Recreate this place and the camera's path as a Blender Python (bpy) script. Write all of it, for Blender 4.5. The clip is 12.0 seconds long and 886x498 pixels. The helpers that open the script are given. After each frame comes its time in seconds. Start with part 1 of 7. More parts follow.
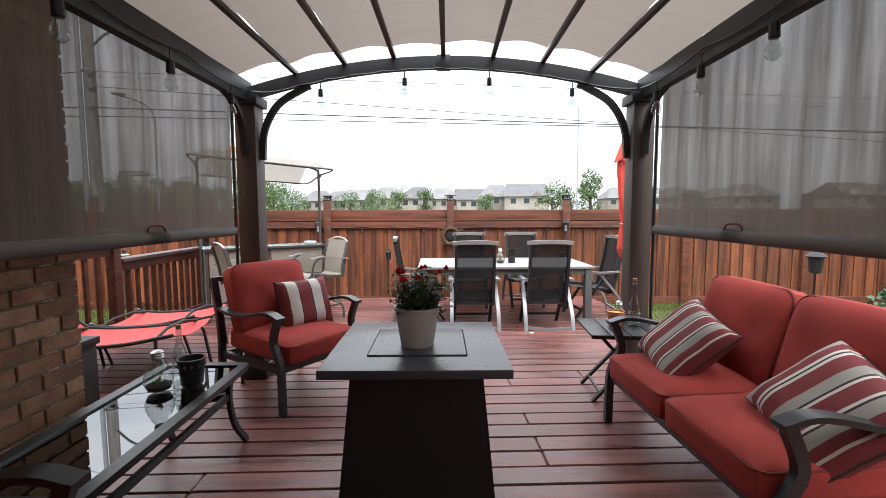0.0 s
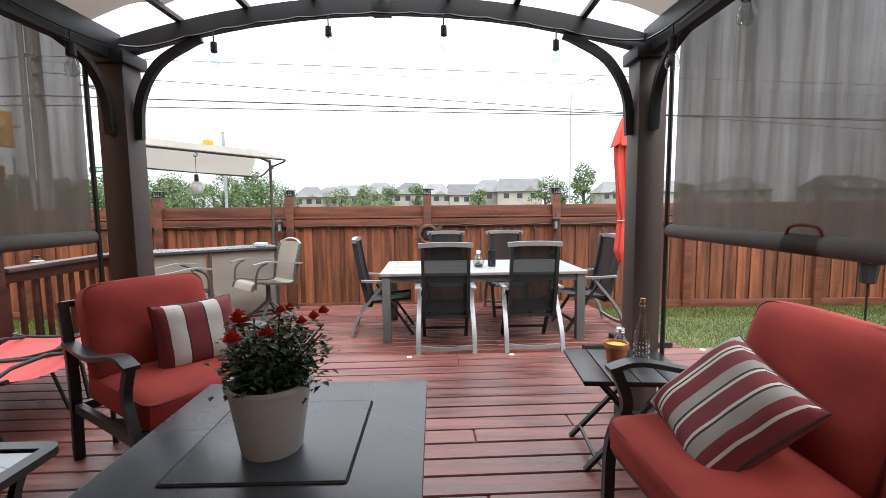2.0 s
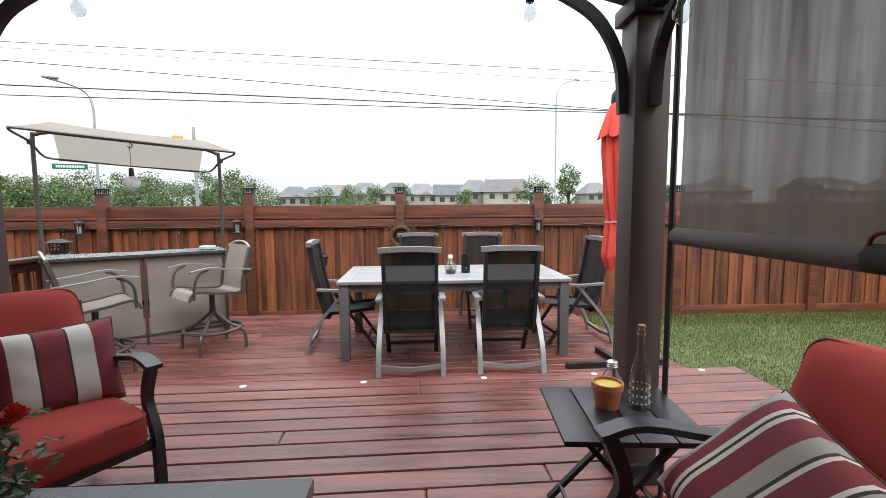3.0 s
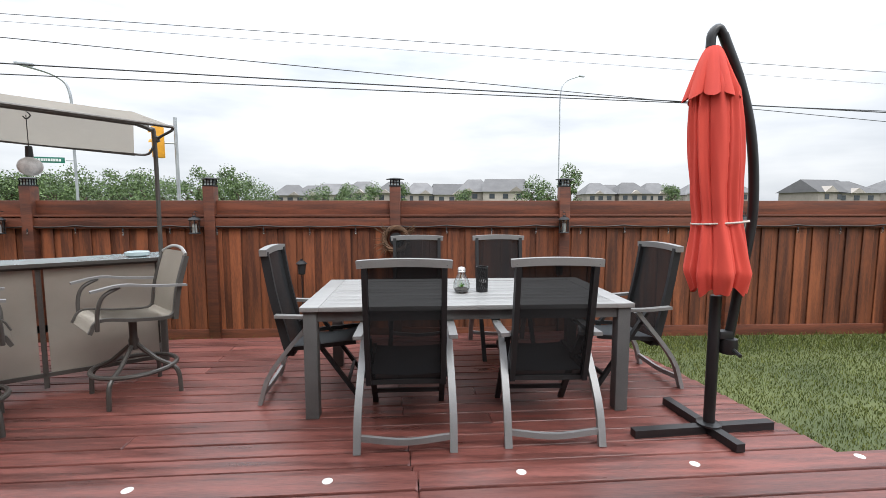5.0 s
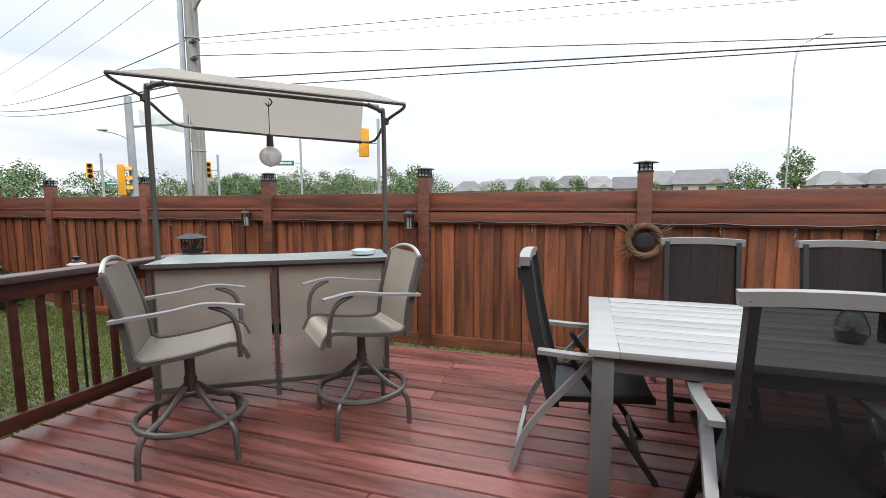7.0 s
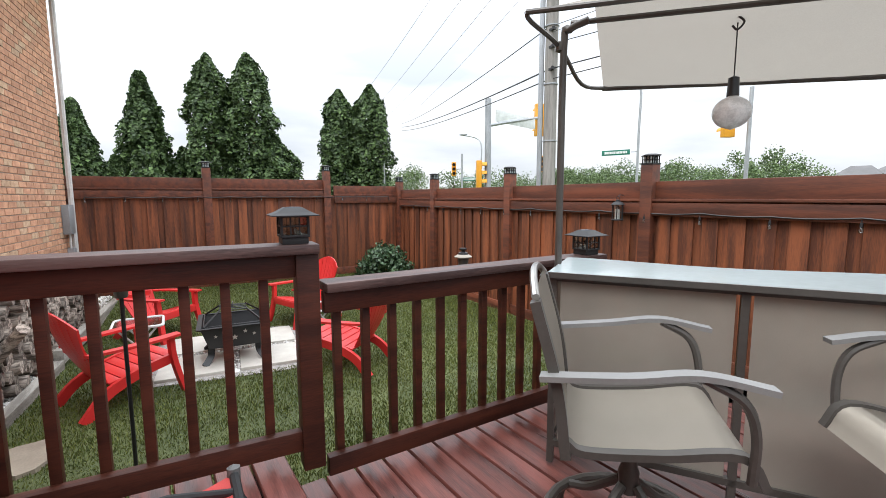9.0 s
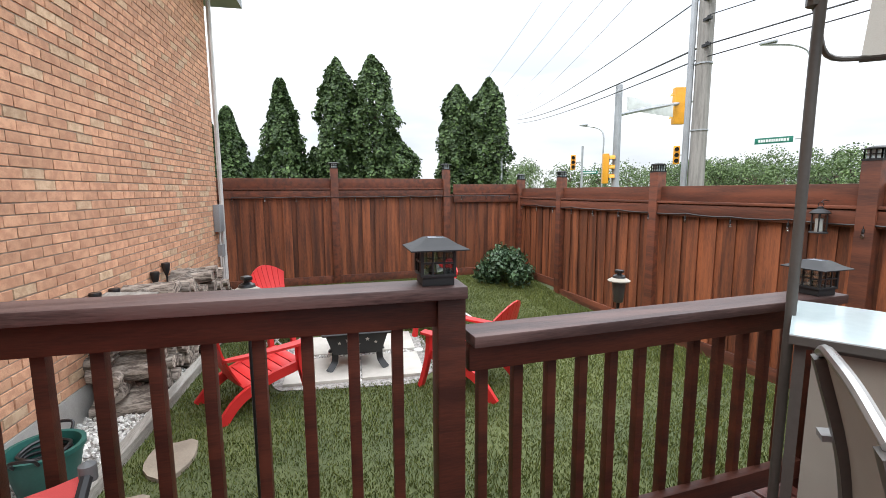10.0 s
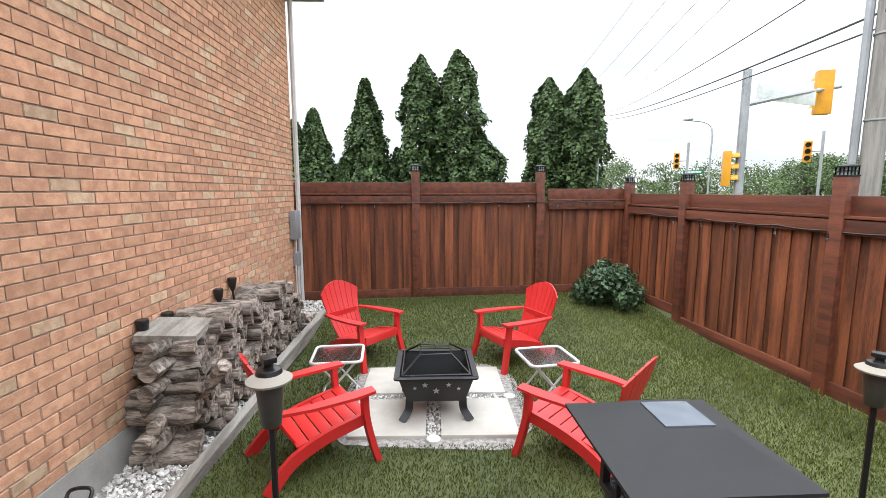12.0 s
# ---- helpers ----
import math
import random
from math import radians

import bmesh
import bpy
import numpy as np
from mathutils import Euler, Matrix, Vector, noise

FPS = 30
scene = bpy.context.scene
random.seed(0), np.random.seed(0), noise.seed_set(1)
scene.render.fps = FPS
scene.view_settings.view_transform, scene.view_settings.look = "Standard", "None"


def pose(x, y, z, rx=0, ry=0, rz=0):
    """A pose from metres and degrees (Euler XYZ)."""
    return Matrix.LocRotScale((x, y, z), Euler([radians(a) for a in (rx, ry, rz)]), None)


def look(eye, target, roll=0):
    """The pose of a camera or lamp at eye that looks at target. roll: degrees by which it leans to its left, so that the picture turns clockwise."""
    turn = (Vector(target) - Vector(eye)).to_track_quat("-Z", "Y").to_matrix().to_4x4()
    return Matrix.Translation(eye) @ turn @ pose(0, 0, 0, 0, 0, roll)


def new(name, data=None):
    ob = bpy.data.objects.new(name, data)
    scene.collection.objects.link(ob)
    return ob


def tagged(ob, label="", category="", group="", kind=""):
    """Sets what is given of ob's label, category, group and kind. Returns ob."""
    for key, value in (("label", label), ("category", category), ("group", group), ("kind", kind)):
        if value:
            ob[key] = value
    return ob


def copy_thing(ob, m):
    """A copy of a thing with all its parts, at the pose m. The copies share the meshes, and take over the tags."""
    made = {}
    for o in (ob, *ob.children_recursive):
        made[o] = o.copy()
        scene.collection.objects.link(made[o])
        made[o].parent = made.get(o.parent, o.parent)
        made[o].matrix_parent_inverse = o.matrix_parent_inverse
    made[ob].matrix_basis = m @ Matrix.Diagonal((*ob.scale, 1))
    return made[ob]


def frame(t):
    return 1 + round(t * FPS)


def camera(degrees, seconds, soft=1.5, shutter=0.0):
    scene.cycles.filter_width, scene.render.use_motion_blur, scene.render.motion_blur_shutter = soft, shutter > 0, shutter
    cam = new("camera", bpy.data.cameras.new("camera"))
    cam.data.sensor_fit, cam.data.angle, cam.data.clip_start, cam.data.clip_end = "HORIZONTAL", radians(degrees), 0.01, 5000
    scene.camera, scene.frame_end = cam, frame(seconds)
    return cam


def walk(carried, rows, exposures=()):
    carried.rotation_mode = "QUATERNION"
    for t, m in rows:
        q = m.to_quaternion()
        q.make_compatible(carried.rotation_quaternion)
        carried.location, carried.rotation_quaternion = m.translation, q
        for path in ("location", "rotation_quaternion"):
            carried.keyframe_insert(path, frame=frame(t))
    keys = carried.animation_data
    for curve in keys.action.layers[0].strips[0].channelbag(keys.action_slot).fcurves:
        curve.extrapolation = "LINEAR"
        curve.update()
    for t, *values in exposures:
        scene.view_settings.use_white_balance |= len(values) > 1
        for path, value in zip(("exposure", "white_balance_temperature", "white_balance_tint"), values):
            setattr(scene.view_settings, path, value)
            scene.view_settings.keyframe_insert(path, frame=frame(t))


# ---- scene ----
cam = camera(89.6, 12.0, 0.85)
PATH = [
    (0, (0.174, -0.052, 1.418), (0.149, 1.941, 1.251), -0.2),
    (0.5, (0.156, 0.11, 1.39), (0.133, 2.102, 1.216), -0.0),
    (1, (0.195, 0.332, 1.432), (0.163, 2.324, 1.254), 0.0),
    (1.5, (0.3, 0.541, 1.41), (0.283, 2.533, 1.23), -0.2),
    (2, (0.453, 0.792, 1.421), (0.454, 2.783, 1.234), -0.6),
    (2.5, (0.559, 1.06, 1.391), (0.596, 3.051, 1.205), -0.4),
    (3, (0.641, 1.341, 1.408), (0.703, 3.332, 1.222), -0.4),
    (5, (0.608, 2.572, 1.369), (0.676, 4.562, 1.182), -0.0),
    (5.5, (0.51, 2.817, 1.383), (0.517, 4.808, 1.198), -0.0),
    (6, (0.302, 3.072, 1.358), (0.157, 5.058, 1.171), 0.2),
    (6.5, (0.082, 3.276, 1.342), (-0.291, 5.232, 1.157), 0.1),
    (7, (-0.166, 3.475, 1.34), (-0.834, 5.349, 1.134), -0.2),
    (9, (-1.39, 3.975, 1.304), (-3.085, 5.012, 1.072), -0.2),
    (9.5, (-1.679, 4.003, 1.34), (-3.504, 4.782, 1.089), -0.1),
    (10, (-1.91, 4.008, 1.411), (-3.803, 4.599, 1.152), -0.3),
    (10.5, (-2.233, 4.092, 1.44), (-4.163, 4.544, 1.176), -0.5),
    (11, (-2.418, 4.132, 1.467), (-4.373, 4.464, 1.205), -0.3),
    (11.5, (-2.661, 4.136, 1.463), (-4.628, 4.394, 1.209), -0.4),
    (12, (-2.843, 4.098, 1.504), (-4.811, 4.343, 1.244), -0.1),
]
walk(cam, [(t, look(eye, target, roll)) for t, eye, target, roll in PATH],
     exposures=[(0, 1.16), (2, 1.08), (3, 0.75), (5.5, 0.53), (7, 0.63), (9, 0.72), (10.5, 0.85), (12, 0.88)])

# ---- world, sun, exposure ----
world = bpy.data.worlds.new("overcast_sky")
scene.world = world
world.use_nodes = True
wn, wl = world.node_tree.nodes, world.node_tree.links
wn.clear()
w_out, w_bg = wn.new("ShaderNodeOutputWorld"), wn.new("ShaderNodeBackground")
w_sky = wn.new("ShaderNodeTexSky")
w_sky.sky_type, w_sky.sun_disc = "NISHITA", False
w_sky.sun_elevation, w_sky.sun_rotation = radians(55), radians(150)
w_co, w_map = wn.new("ShaderNodeTexCoord"), wn.new("ShaderNodeMapping")
w_map.inputs["Scale"].default_value = (1.0, 1.0, 4.5)
w_noise = wn.new("ShaderNodeTexNoise")
w_noise.inputs["Scale"].default_value, w_noise.inputs["Detail"].default_value = 1.7, 7.0
w_ramp = wn.new("ShaderNodeValToRGB")
w_ramp.color_ramp.elements[0].position, w_ramp.color_ramp.elements[0].color = 0.38, (5.9, 6.4, 7.1, 1)
w_ramp.color_ramp.elements[1].position, w_ramp.color_ramp.elements[1].color = 0.66, (10.3, 10.5, 10.8, 1)
w_mix = wn.new("ShaderNodeMix")
w_mix.data_type = "RGBA"
w_mix.inputs["Factor"].default_value = 0.93
wl.new(w_co.outputs["Generated"], w_map.inputs["Vector"])
wl.new(w_map.outputs["Vector"], w_noise.inputs["Vector"])
wl.new(w_noise.outputs["Fac"], w_ramp.inputs["Fac"])
wl.new(w_sky.outputs["Color"], w_mix.inputs[6])
wl.new(w_ramp.outputs["Color"], w_mix.inputs[7])
w_bg.inputs["Strength"].default_value = 0.1
w_sep, w_grad, w_lift = wn.new("ShaderNodeSeparateXYZ"), wn.new("ShaderNodeMapRange"), wn.new("ShaderNodeVectorMath")
w_up = wn.new("ShaderNodeMath")
w_up.operation, w_up.use_clamp = "POWER", True
w_up.inputs[1].default_value = 1.9
w_grad.inputs["From Min"].default_value, w_grad.inputs["From Max"].default_value = 0.0, 1.0
w_grad.inputs["To Min"].default_value, w_grad.inputs["To Max"].default_value = 0.72, 4.1
w_lift.operation = "SCALE"
wl.new(w_co.outputs["Generated"], w_sep.inputs[0])
w_floor = wn.new("ShaderNodeMath")
w_floor.operation = "MAXIMUM"
w_floor.inputs[1].default_value = 0.0
wl.new(w_sep.outputs["Z"], w_floor.inputs[0])
wl.new(w_floor.outputs[0], w_up.inputs[0])
wl.new(w_up.outputs[0], w_grad.inputs["Value"])
wl.new(w_mix.outputs[2], w_lift.inputs[0])
wl.new(w_grad.outputs["Result"], w_lift.inputs["Scale"])
wl.new(w_lift.outputs[0], w_bg.inputs["Color"])
wl.new(w_bg.outputs["Background"], w_out.inputs["Surface"])

sun = new("sun", bpy.data.lights.new("sun", "SUN"))
sun.data.energy, sun.data.angle, sun.data.color = 0.8, radians(25), (1.0, 0.97, 0.93)
sun.matrix_world = look((6, -8, 14), (0, 2, 0))

# ---- materials ----


def mat(name, col, col2=None, rough=0.6, metal=0.0, scale=3.0, fine=60.0, var=0.5, bump=0.15, stretch=(1, 1, 1), rand=0.0,
        spec=0.5, coat=0.0, island=False, rough_var=0.12, trans=0.0, subsurf=0.0):
    """A surface with broad and fine variation in world space, and a shade of its own for each piece where rand is set."""
    m = bpy.data.materials.new(name)
    m.use_nodes = True
    nt = m.node_tree
    n, l = nt.nodes, nt.links
    b = n["Principled BSDF"]
    geo, mp = n.new("ShaderNodeNewGeometry"), n.new("ShaderNodeMapping")
    mp.inputs["Scale"].default_value = stretch
    l.new(geo.outputs["Position"], mp.inputs["Vector"])
    src = mp.outputs["Vector"]
    if rand:
        info = n.new("ShaderNodeObjectInfo")
        pick = geo.outputs["Random Per Island"] if island else info.outputs["Random"]
        off = n.new("ShaderNodeVectorMath")
        off.operation = "SCALE"
        off.inputs[0].default_value = (37.0, 91.0, 53.0)
        l.new(pick, off.inputs["Scale"])
        add = n.new("ShaderNodeVectorMath")
        l.new(src, add.inputs[0])
        l.new(off.outputs[0], add.inputs[1])
        src = add.outputs[0]
    n1, n2 = n.new("ShaderNodeTexNoise"), n.new("ShaderNodeTexNoise")
    n1.inputs["Scale"].default_value, n1.inputs["Detail"].default_value = scale, 4.0
    n2.inputs["Scale"].default_value, n2.inputs["Detail"].default_value = fine, 3.0
    l.new(src, n1.inputs["Vector"])
    l.new(src, n2.inputs["Vector"])
    blend = n.new("ShaderNodeMath")
    blend.operation = "MULTIPLY_ADD"
    l.new(n2.outputs["Fac"], blend.inputs[0])
    blend.inputs[1].default_value = 0.45
    l.new(n1.outputs["Fac"], blend.inputs[2])
    rng = n.new("ShaderNodeMapRange")
    rng.inputs["From Min"].default_value, rng.inputs["From Max"].default_value = 0.5, 0.95
    rng.inputs["To Min"].default_value, rng.inputs["To Max"].default_value = 0.5 - var, 0.5 + var
    l.new(blend.outputs[0], rng.inputs["Value"])
    mix = n.new("ShaderNodeMix")
    mix.data_type = "RGBA"
    c2 = col2 or tuple(c * 0.72 for c in col)
    mix.inputs[6].default_value, mix.inputs[7].default_value = (*c2, 1), (*col, 1)
    l.new(rng.outputs["Result"], mix.inputs["Factor"])
    out = mix.outputs[2]
    if rand:
        hsv = n.new("ShaderNodeHueSaturation")
        vr = n.new("ShaderNodeMapRange")
        vr.inputs["To Min"].default_value, vr.inputs["To Max"].default_value = 1.0 - rand, 1.0 + rand
        l.new(pick, vr.inputs["Value"])
        l.new(vr.outputs["Result"], hsv.inputs["Value"])
        l.new(out, hsv.inputs["Color"])
        out = hsv.outputs["Color"]
    l.new(out, b.inputs["Base Color"])
    rr = n.new("ShaderNodeMapRange")
    rr.inputs["To Min"].default_value, rr.inputs["To Max"].default_value = max(0.02, rough - rough_var), min(1.0, rough + rough_var)
    l.new(n1.outputs["Fac"], rr.inputs["Value"])
    l.new(rr.outputs["Result"], b.inputs["Roughness"])
    b.inputs["Metallic"].default_value, b.inputs["Specular IOR Level"].default_value = metal, spec
    b.inputs["Coat Weight"].default_value = coat
    b.inputs["Transmission Weight"].default_value = trans
    if bump:
        bp = n.new("ShaderNodeBump")
        bp.inputs["Strength"].default_value, bp.inputs["Distance"].default_value = bump, 0.004
        l.new(blend.outputs[0], bp.inputs["Height"])
        l.new(bp.outputs["Normal"], b.inputs["Normal"])
    return m


def see_through(m, share, tint, translucent=0.35, loose=0.0):
    """Opens a woven cloth: part of the light goes straight through its holes, part glows through its threads."""
    n, l = m.node_tree.nodes, m.node_tree.links
    b, out = n["Principled BSDF"], n["Material Output"]
    tl, tp = n.new("ShaderNodeBsdfTranslucent"), n.new("ShaderNodeBsdfTransparent")
    tl.inputs["Color"].default_value, tp.inputs["Color"].default_value = (*tint, 1), (1, 1, 1, 1)
    a, c = n.new("ShaderNodeMixShader"), n.new("ShaderNodeMixShader")
    a.inputs["Fac"].default_value, c.inputs["Fac"].default_value = translucent, share
    if loose:
        # upright streaks where the weave is pulled open
        geo, mp, nz, rg = n.new("ShaderNodeNewGeometry"), n.new("ShaderNodeMapping"), n.new("ShaderNodeTexNoise"), n.new("ShaderNodeMapRange")
        mp.inputs["Scale"].default_value = (5, 5, 0.35)
        nz.inputs["Scale"].default_value, nz.inputs["Detail"].default_value, nz.inputs["Roughness"].default_value = 1.6, 6.0, 0.65
        rg.inputs["From Min"].default_value, rg.inputs["From Max"].default_value = 0.38, 0.72
        rg.inputs["To Min"].default_value, rg.inputs["To Max"].default_value = share * (1 - 0.65 * loose), share * (1 + 1.0 * loose)
        l.new(geo.outputs["Position"], mp.inputs["Vector"])
        l.new(mp.outputs["Vector"], nz.inputs["Vector"])
        l.new(nz.outputs["Fac"], rg.inputs["Value"])
        l.new(rg.outputs["Result"], c.inputs["Fac"])
    l.new(b.outputs["BSDF"], a.inputs[1])
    l.new(tl.outputs["BSDF"], a.inputs[2])
    l.new(a.outputs["Shader"], c.inputs[1])
    l.new(tp.outputs["BSDF"], c.inputs[2])
    l.new(c.outputs["Shader"], out.inputs["Surface"])
    return m


def glass_mat(name, tint=(0.95, 0.98, 0.97), rough=0.02, clear=0.93, least=0.04):
    """Thin glass: mostly clear, with a real reflection."""
    m = bpy.data.materials.new(name)
    m.use_nodes = True
    n, l = m.node_tree.nodes, m.node_tree.links
    n.remove(n["Principled BSDF"])
    gl, tp, fr, mx = n.new("ShaderNodeBsdfGlossy"), n.new("ShaderNodeBsdfTransparent"), n.new("ShaderNodeLayerWeight"), n.new("ShaderNodeMixShader")
    gl.inputs["Roughness"].default_value = rough
    tp.inputs["Color"].default_value = (*[c * clear for c in tint], 1)
    fr.inputs["Blend"].default_value = 0.5
    po, rg = n.new("ShaderNodeMath"), n.new("ShaderNodeMapRange")
    po.operation = "POWER"
    po.inputs[1].default_value = 3.0
    rg.inputs["To Min"].default_value, rg.inputs["To Max"].default_value = least, 0.95
    l.new(fr.outputs["Facing"], po.inputs[0])
    l.new(po.outputs[0], rg.inputs["Value"])
    l.new(rg.outputs["Result"], mx.inputs["Fac"])
    l.new(tp.outputs["BSDF"], mx.inputs[1])
    l.new(gl.outputs["BSDF"], mx.inputs[2])
    l.new(mx.outputs["Shader"], n["Material Output"].inputs["Surface"])
    return m


M_DECK = mat("deck_stain", (0.188, 0.061, 0.048), (0.078, 0.026, 0.021), rough=0.37, scale=2.2, fine=26, var=0.8, bump=0.45, stretch=(0.7, 9, 9), rand=0.2, rough_var=0.26, spec=0.55)
# frame colour taken down to near black: shade in the gaps between planks
M_DECK_GAPSHADE = mat("gap_shaded_deck_frame", (0.03, 0.014, 0.011), rough=0.6)
M_FENCE = mat("fence_stain", (0.235, 0.072, 0.027), (0.085, 0.027, 0.013), rough=0.62, scale=1.6, fine=22, var=0.8, bump=0.3, stretch=(9, 9, 0.7), rand=0.34)
M_FENCE_H = mat("fence_rail_stain", (0.165, 0.048, 0.022), (0.070, 0.023, 0.013), rough=0.6, scale=1.6, fine=22, var=0.7, bump=0.3, stretch=(0.7, 9, 9), rand=0.2)
M_RAIL = mat("rail_stain", (0.078, 0.021, 0.011), (0.036, 0.011, 0.007), spec=0.3, rough=0.5, scale=2.0, fine=24, var=0.7, bump=0.4, stretch=(8, 0.8, 8), rand=0.15)
M_CAPW = mat("weathered_cap", (0.105, 0.060, 0.052), (0.040, 0.020, 0.018), rough=0.5, scale=1.8, fine=26, var=0.9, bump=0.5, stretch=(9, 0.7, 9), rand=0.1)
M_BRICK = mat("brick", (0.60, 0.335, 0.205), (0.455, 0.232, 0.140), rough=0.85, scale=14, fine=120, var=0.9, bump=0.5, rand=0.15, island=True)
M_BRICK_P = mat("brick_piece", (0.60, 0.335, 0.205), (0.455, 0.232, 0.140), rough=0.85, scale=14, fine=120, var=0.9, bump=0.5, rand=0.15)
M_BUFF = mat("buff_brick", (0.58, 0.41, 0.27), (0.45, 0.29, 0.18), rough=0.85, scale=18, fine=90, var=0.9, bump=0.5, rand=0.14, island=True)
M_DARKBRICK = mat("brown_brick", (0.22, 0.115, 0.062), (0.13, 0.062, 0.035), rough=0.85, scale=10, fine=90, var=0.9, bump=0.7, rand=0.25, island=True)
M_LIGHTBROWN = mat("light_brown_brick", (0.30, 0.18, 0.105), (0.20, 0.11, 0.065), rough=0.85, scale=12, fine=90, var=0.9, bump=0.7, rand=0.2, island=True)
M_ALLOY = mat("pale_alloy", (0.27, 0.27, 0.268), rough=0.38, metal=0.2, scale=5, fine=140, var=0.3, bump=0.05)
M_MORTAR = mat("mortar", (0.44, 0.36, 0.29), rough=0.95, scale=9, fine=160, bump=0.4)
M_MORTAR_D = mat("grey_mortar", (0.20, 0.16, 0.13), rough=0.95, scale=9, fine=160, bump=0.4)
M_CONC = mat("concrete", (0.40, 0.385, 0.36), (0.28, 0.27, 0.25), rough=0.9, scale=5, fine=110, bump=0.3)
M_SLAB = mat("patio_slab", (0.56, 0.53, 0.47), (0.44, 0.41, 0.36), rough=0.85, scale=6, fine=140, bump=0.25)
M_BLACK = mat("black_steel", (0.013, 0.013, 0.014), rough=0.38, scale=6, fine=120, bump=0.08)
M_PERG = mat("pergola_steel", (0.012, 0.012, 0.014), rough=0.5, scale=6, fine=160, bump=0.1)
M_POST = mat("post_wrap", (0.064, 0.043, 0.036), (0.046, 0.031, 0.027), rough=0.55, scale=3, fine=40, bump=0.15, stretch=(6, 6, 1))
M_RAFTER = mat("rafter_brown", (0.050, 0.032, 0.026), rough=0.5)
M_RED = mat("red_canvas", (0.310, 0.046, 0.036), (0.225, 0.031, 0.026), rough=0.9, scale=4, fine=420, var=0.5, bump=0.25, spec=0.2)
M_PIPING = mat("piping", (0.15, 0.022, 0.018), rough=0.85, bump=0.1)
M_WHITE_S = mat("cream_stripe", (0.56, 0.52, 0.47), rough=0.9, fine=400, bump=0.2)
M_GREY_S = mat("grey_stripe", (0.30, 0.28, 0.25), rough=0.9, fine=400, bump=0.2)
M_MAROON = mat("maroon_stripe", (0.17, 0.022, 0.026), rough=0.9, fine=400, bump=0.2)
M_DARK_S = mat("dark_stripe", (0.035, 0.02, 0.02), rough=0.9)
M_FIRETOP = mat("slate_top", (0.066, 0.076, 0.092), (0.052, 0.060, 0.074), rough=0.27, scale=2.5, fine=200, var=0.6, bump=0.05, rough_var=0.1)
M_FIREBODY = mat("black_panel", (0.010, 0.010, 0.012), rough=0.55, bump=0.05)
M_POT = mat("white_enamel", (0.62, 0.62, 0.60), rough=0.45, var=0.15, bump=0.04)
M_SOIL = mat("soil", (0.03, 0.02, 0.014), rough=0.95, fine=180, bump=0.8)
M_LEAF = mat("rose_leaf", (0.075, 0.130, 0.048), (0.028, 0.062, 0.024), rough=0.5, scale=20, fine=90, rand=0.4, island=True, bump=0.05)
M_ROSE = mat("red_rose", (0.70, 0.060, 0.028), (0.50, 0.025, 0.016), rough=0.7, scale=30, bump=0.1)
M_GLASS = glass_mat("clear_glass", clear=0.86, least=0.12)
M_TABLEGLASS = glass_mat("smoked_glass", (0.55, 0.58, 0.60), 0.01, 0.45, 0.14)
M_FROST = mat("frosted_glass", (0.46, 0.54, 0.55), rough=0.12, scale=1.2, fine=30, var=0.2, bump=0.02, spec=0.6)
M_GUN = mat("gunmetal_frame", (0.13, 0.13, 0.128), rough=0.52, spec=0.3, metal=0.0, scale=5, fine=140, var=0.4, bump=0.06)
M_RIPPLE = glass_mat("rippled_glass", (0.85, 0.94, 0.96), 0.12, 0.85, 0.42)
M_GUN_D = mat("dark_frame", (0.019, 0.019, 0.020), rough=0.58, spec=0.35, scale=5, fine=140, var=0.4, bump=0.06)
M_SILVER = mat("grey_alloy", (0.25, 0.247, 0.24), rough=0.48, metal=0.25, scale=5, fine=140, var=0.3, bump=0.05)
M_TTOP = mat("grey_slat", (0.265, 0.262, 0.255), (0.215, 0.212, 0.205), rough=0.42, scale=2, fine=30, var=0.7, bump=0.15, stretch=(0.8, 8, 8), rand=0.08)
M_SLING = see_through(mat("charcoal_sling", (0.012, 0.013, 0.014), rough=0.8, spec=0.25, scale=6, fine=500, bump=0.3), 0.085, (0.02, 0.02, 0.02), 0.1)
M_SLING_F = mat("charcoal_pad", (0.045, 0.049, 0.053), rough=0.75, scale=6, fine=500, bump=0.3)
M_TAUPE = mat("taupe_sling", (0.34, 0.305, 0.255), (0.29, 0.26, 0.215), rough=0.8, scale=3, fine=520, bump=0.3)
M_TAUPE_P = see_through(mat("taupe_panel", (0.35, 0.318, 0.272), rough=0.75, scale=3, fine=520, bump=0.3), 0.07, (0.34, 0.30, 0.25), 0.2)
M_TUBE = mat("bronze_tube", (0.085, 0.078, 0.070), rough=0.4, metal=0.2, bump=0.05)
M_AWN = see_through(mat("awning_cloth", (0.40, 0.365, 0.315), rough=0.85, scale=2, fine=200, bump=0.15), 0.02, (0.37, 0.34, 0.295), 0.42)
M_CANOPY = see_through(mat("canopy_cloth", (0.22, 0.180, 0.150), (0.17, 0.138, 0.115), rough=0.9, scale=2, fine=70, var=0.8, bump=0.4, stretch=(1, 6, 1)), 0.008, (0.145, 0.121, 0.102), 0.62)
M_SHADE = see_through(mat("shade_mesh", (0.185, 0.156, 0.132), (0.13, 0.110, 0.093), rough=0.85, scale=2.5, fine=60, var=0.7, bump=0.3, stretch=(8, 8, 0.7)), 0.085, (0.10, 0.090, 0.078), 0.30, 1.0)
M_SHADE_HEM = mat("shade_hem", (0.13, 0.12, 0.108), rough=0.85, fine=200, bump=0.2)
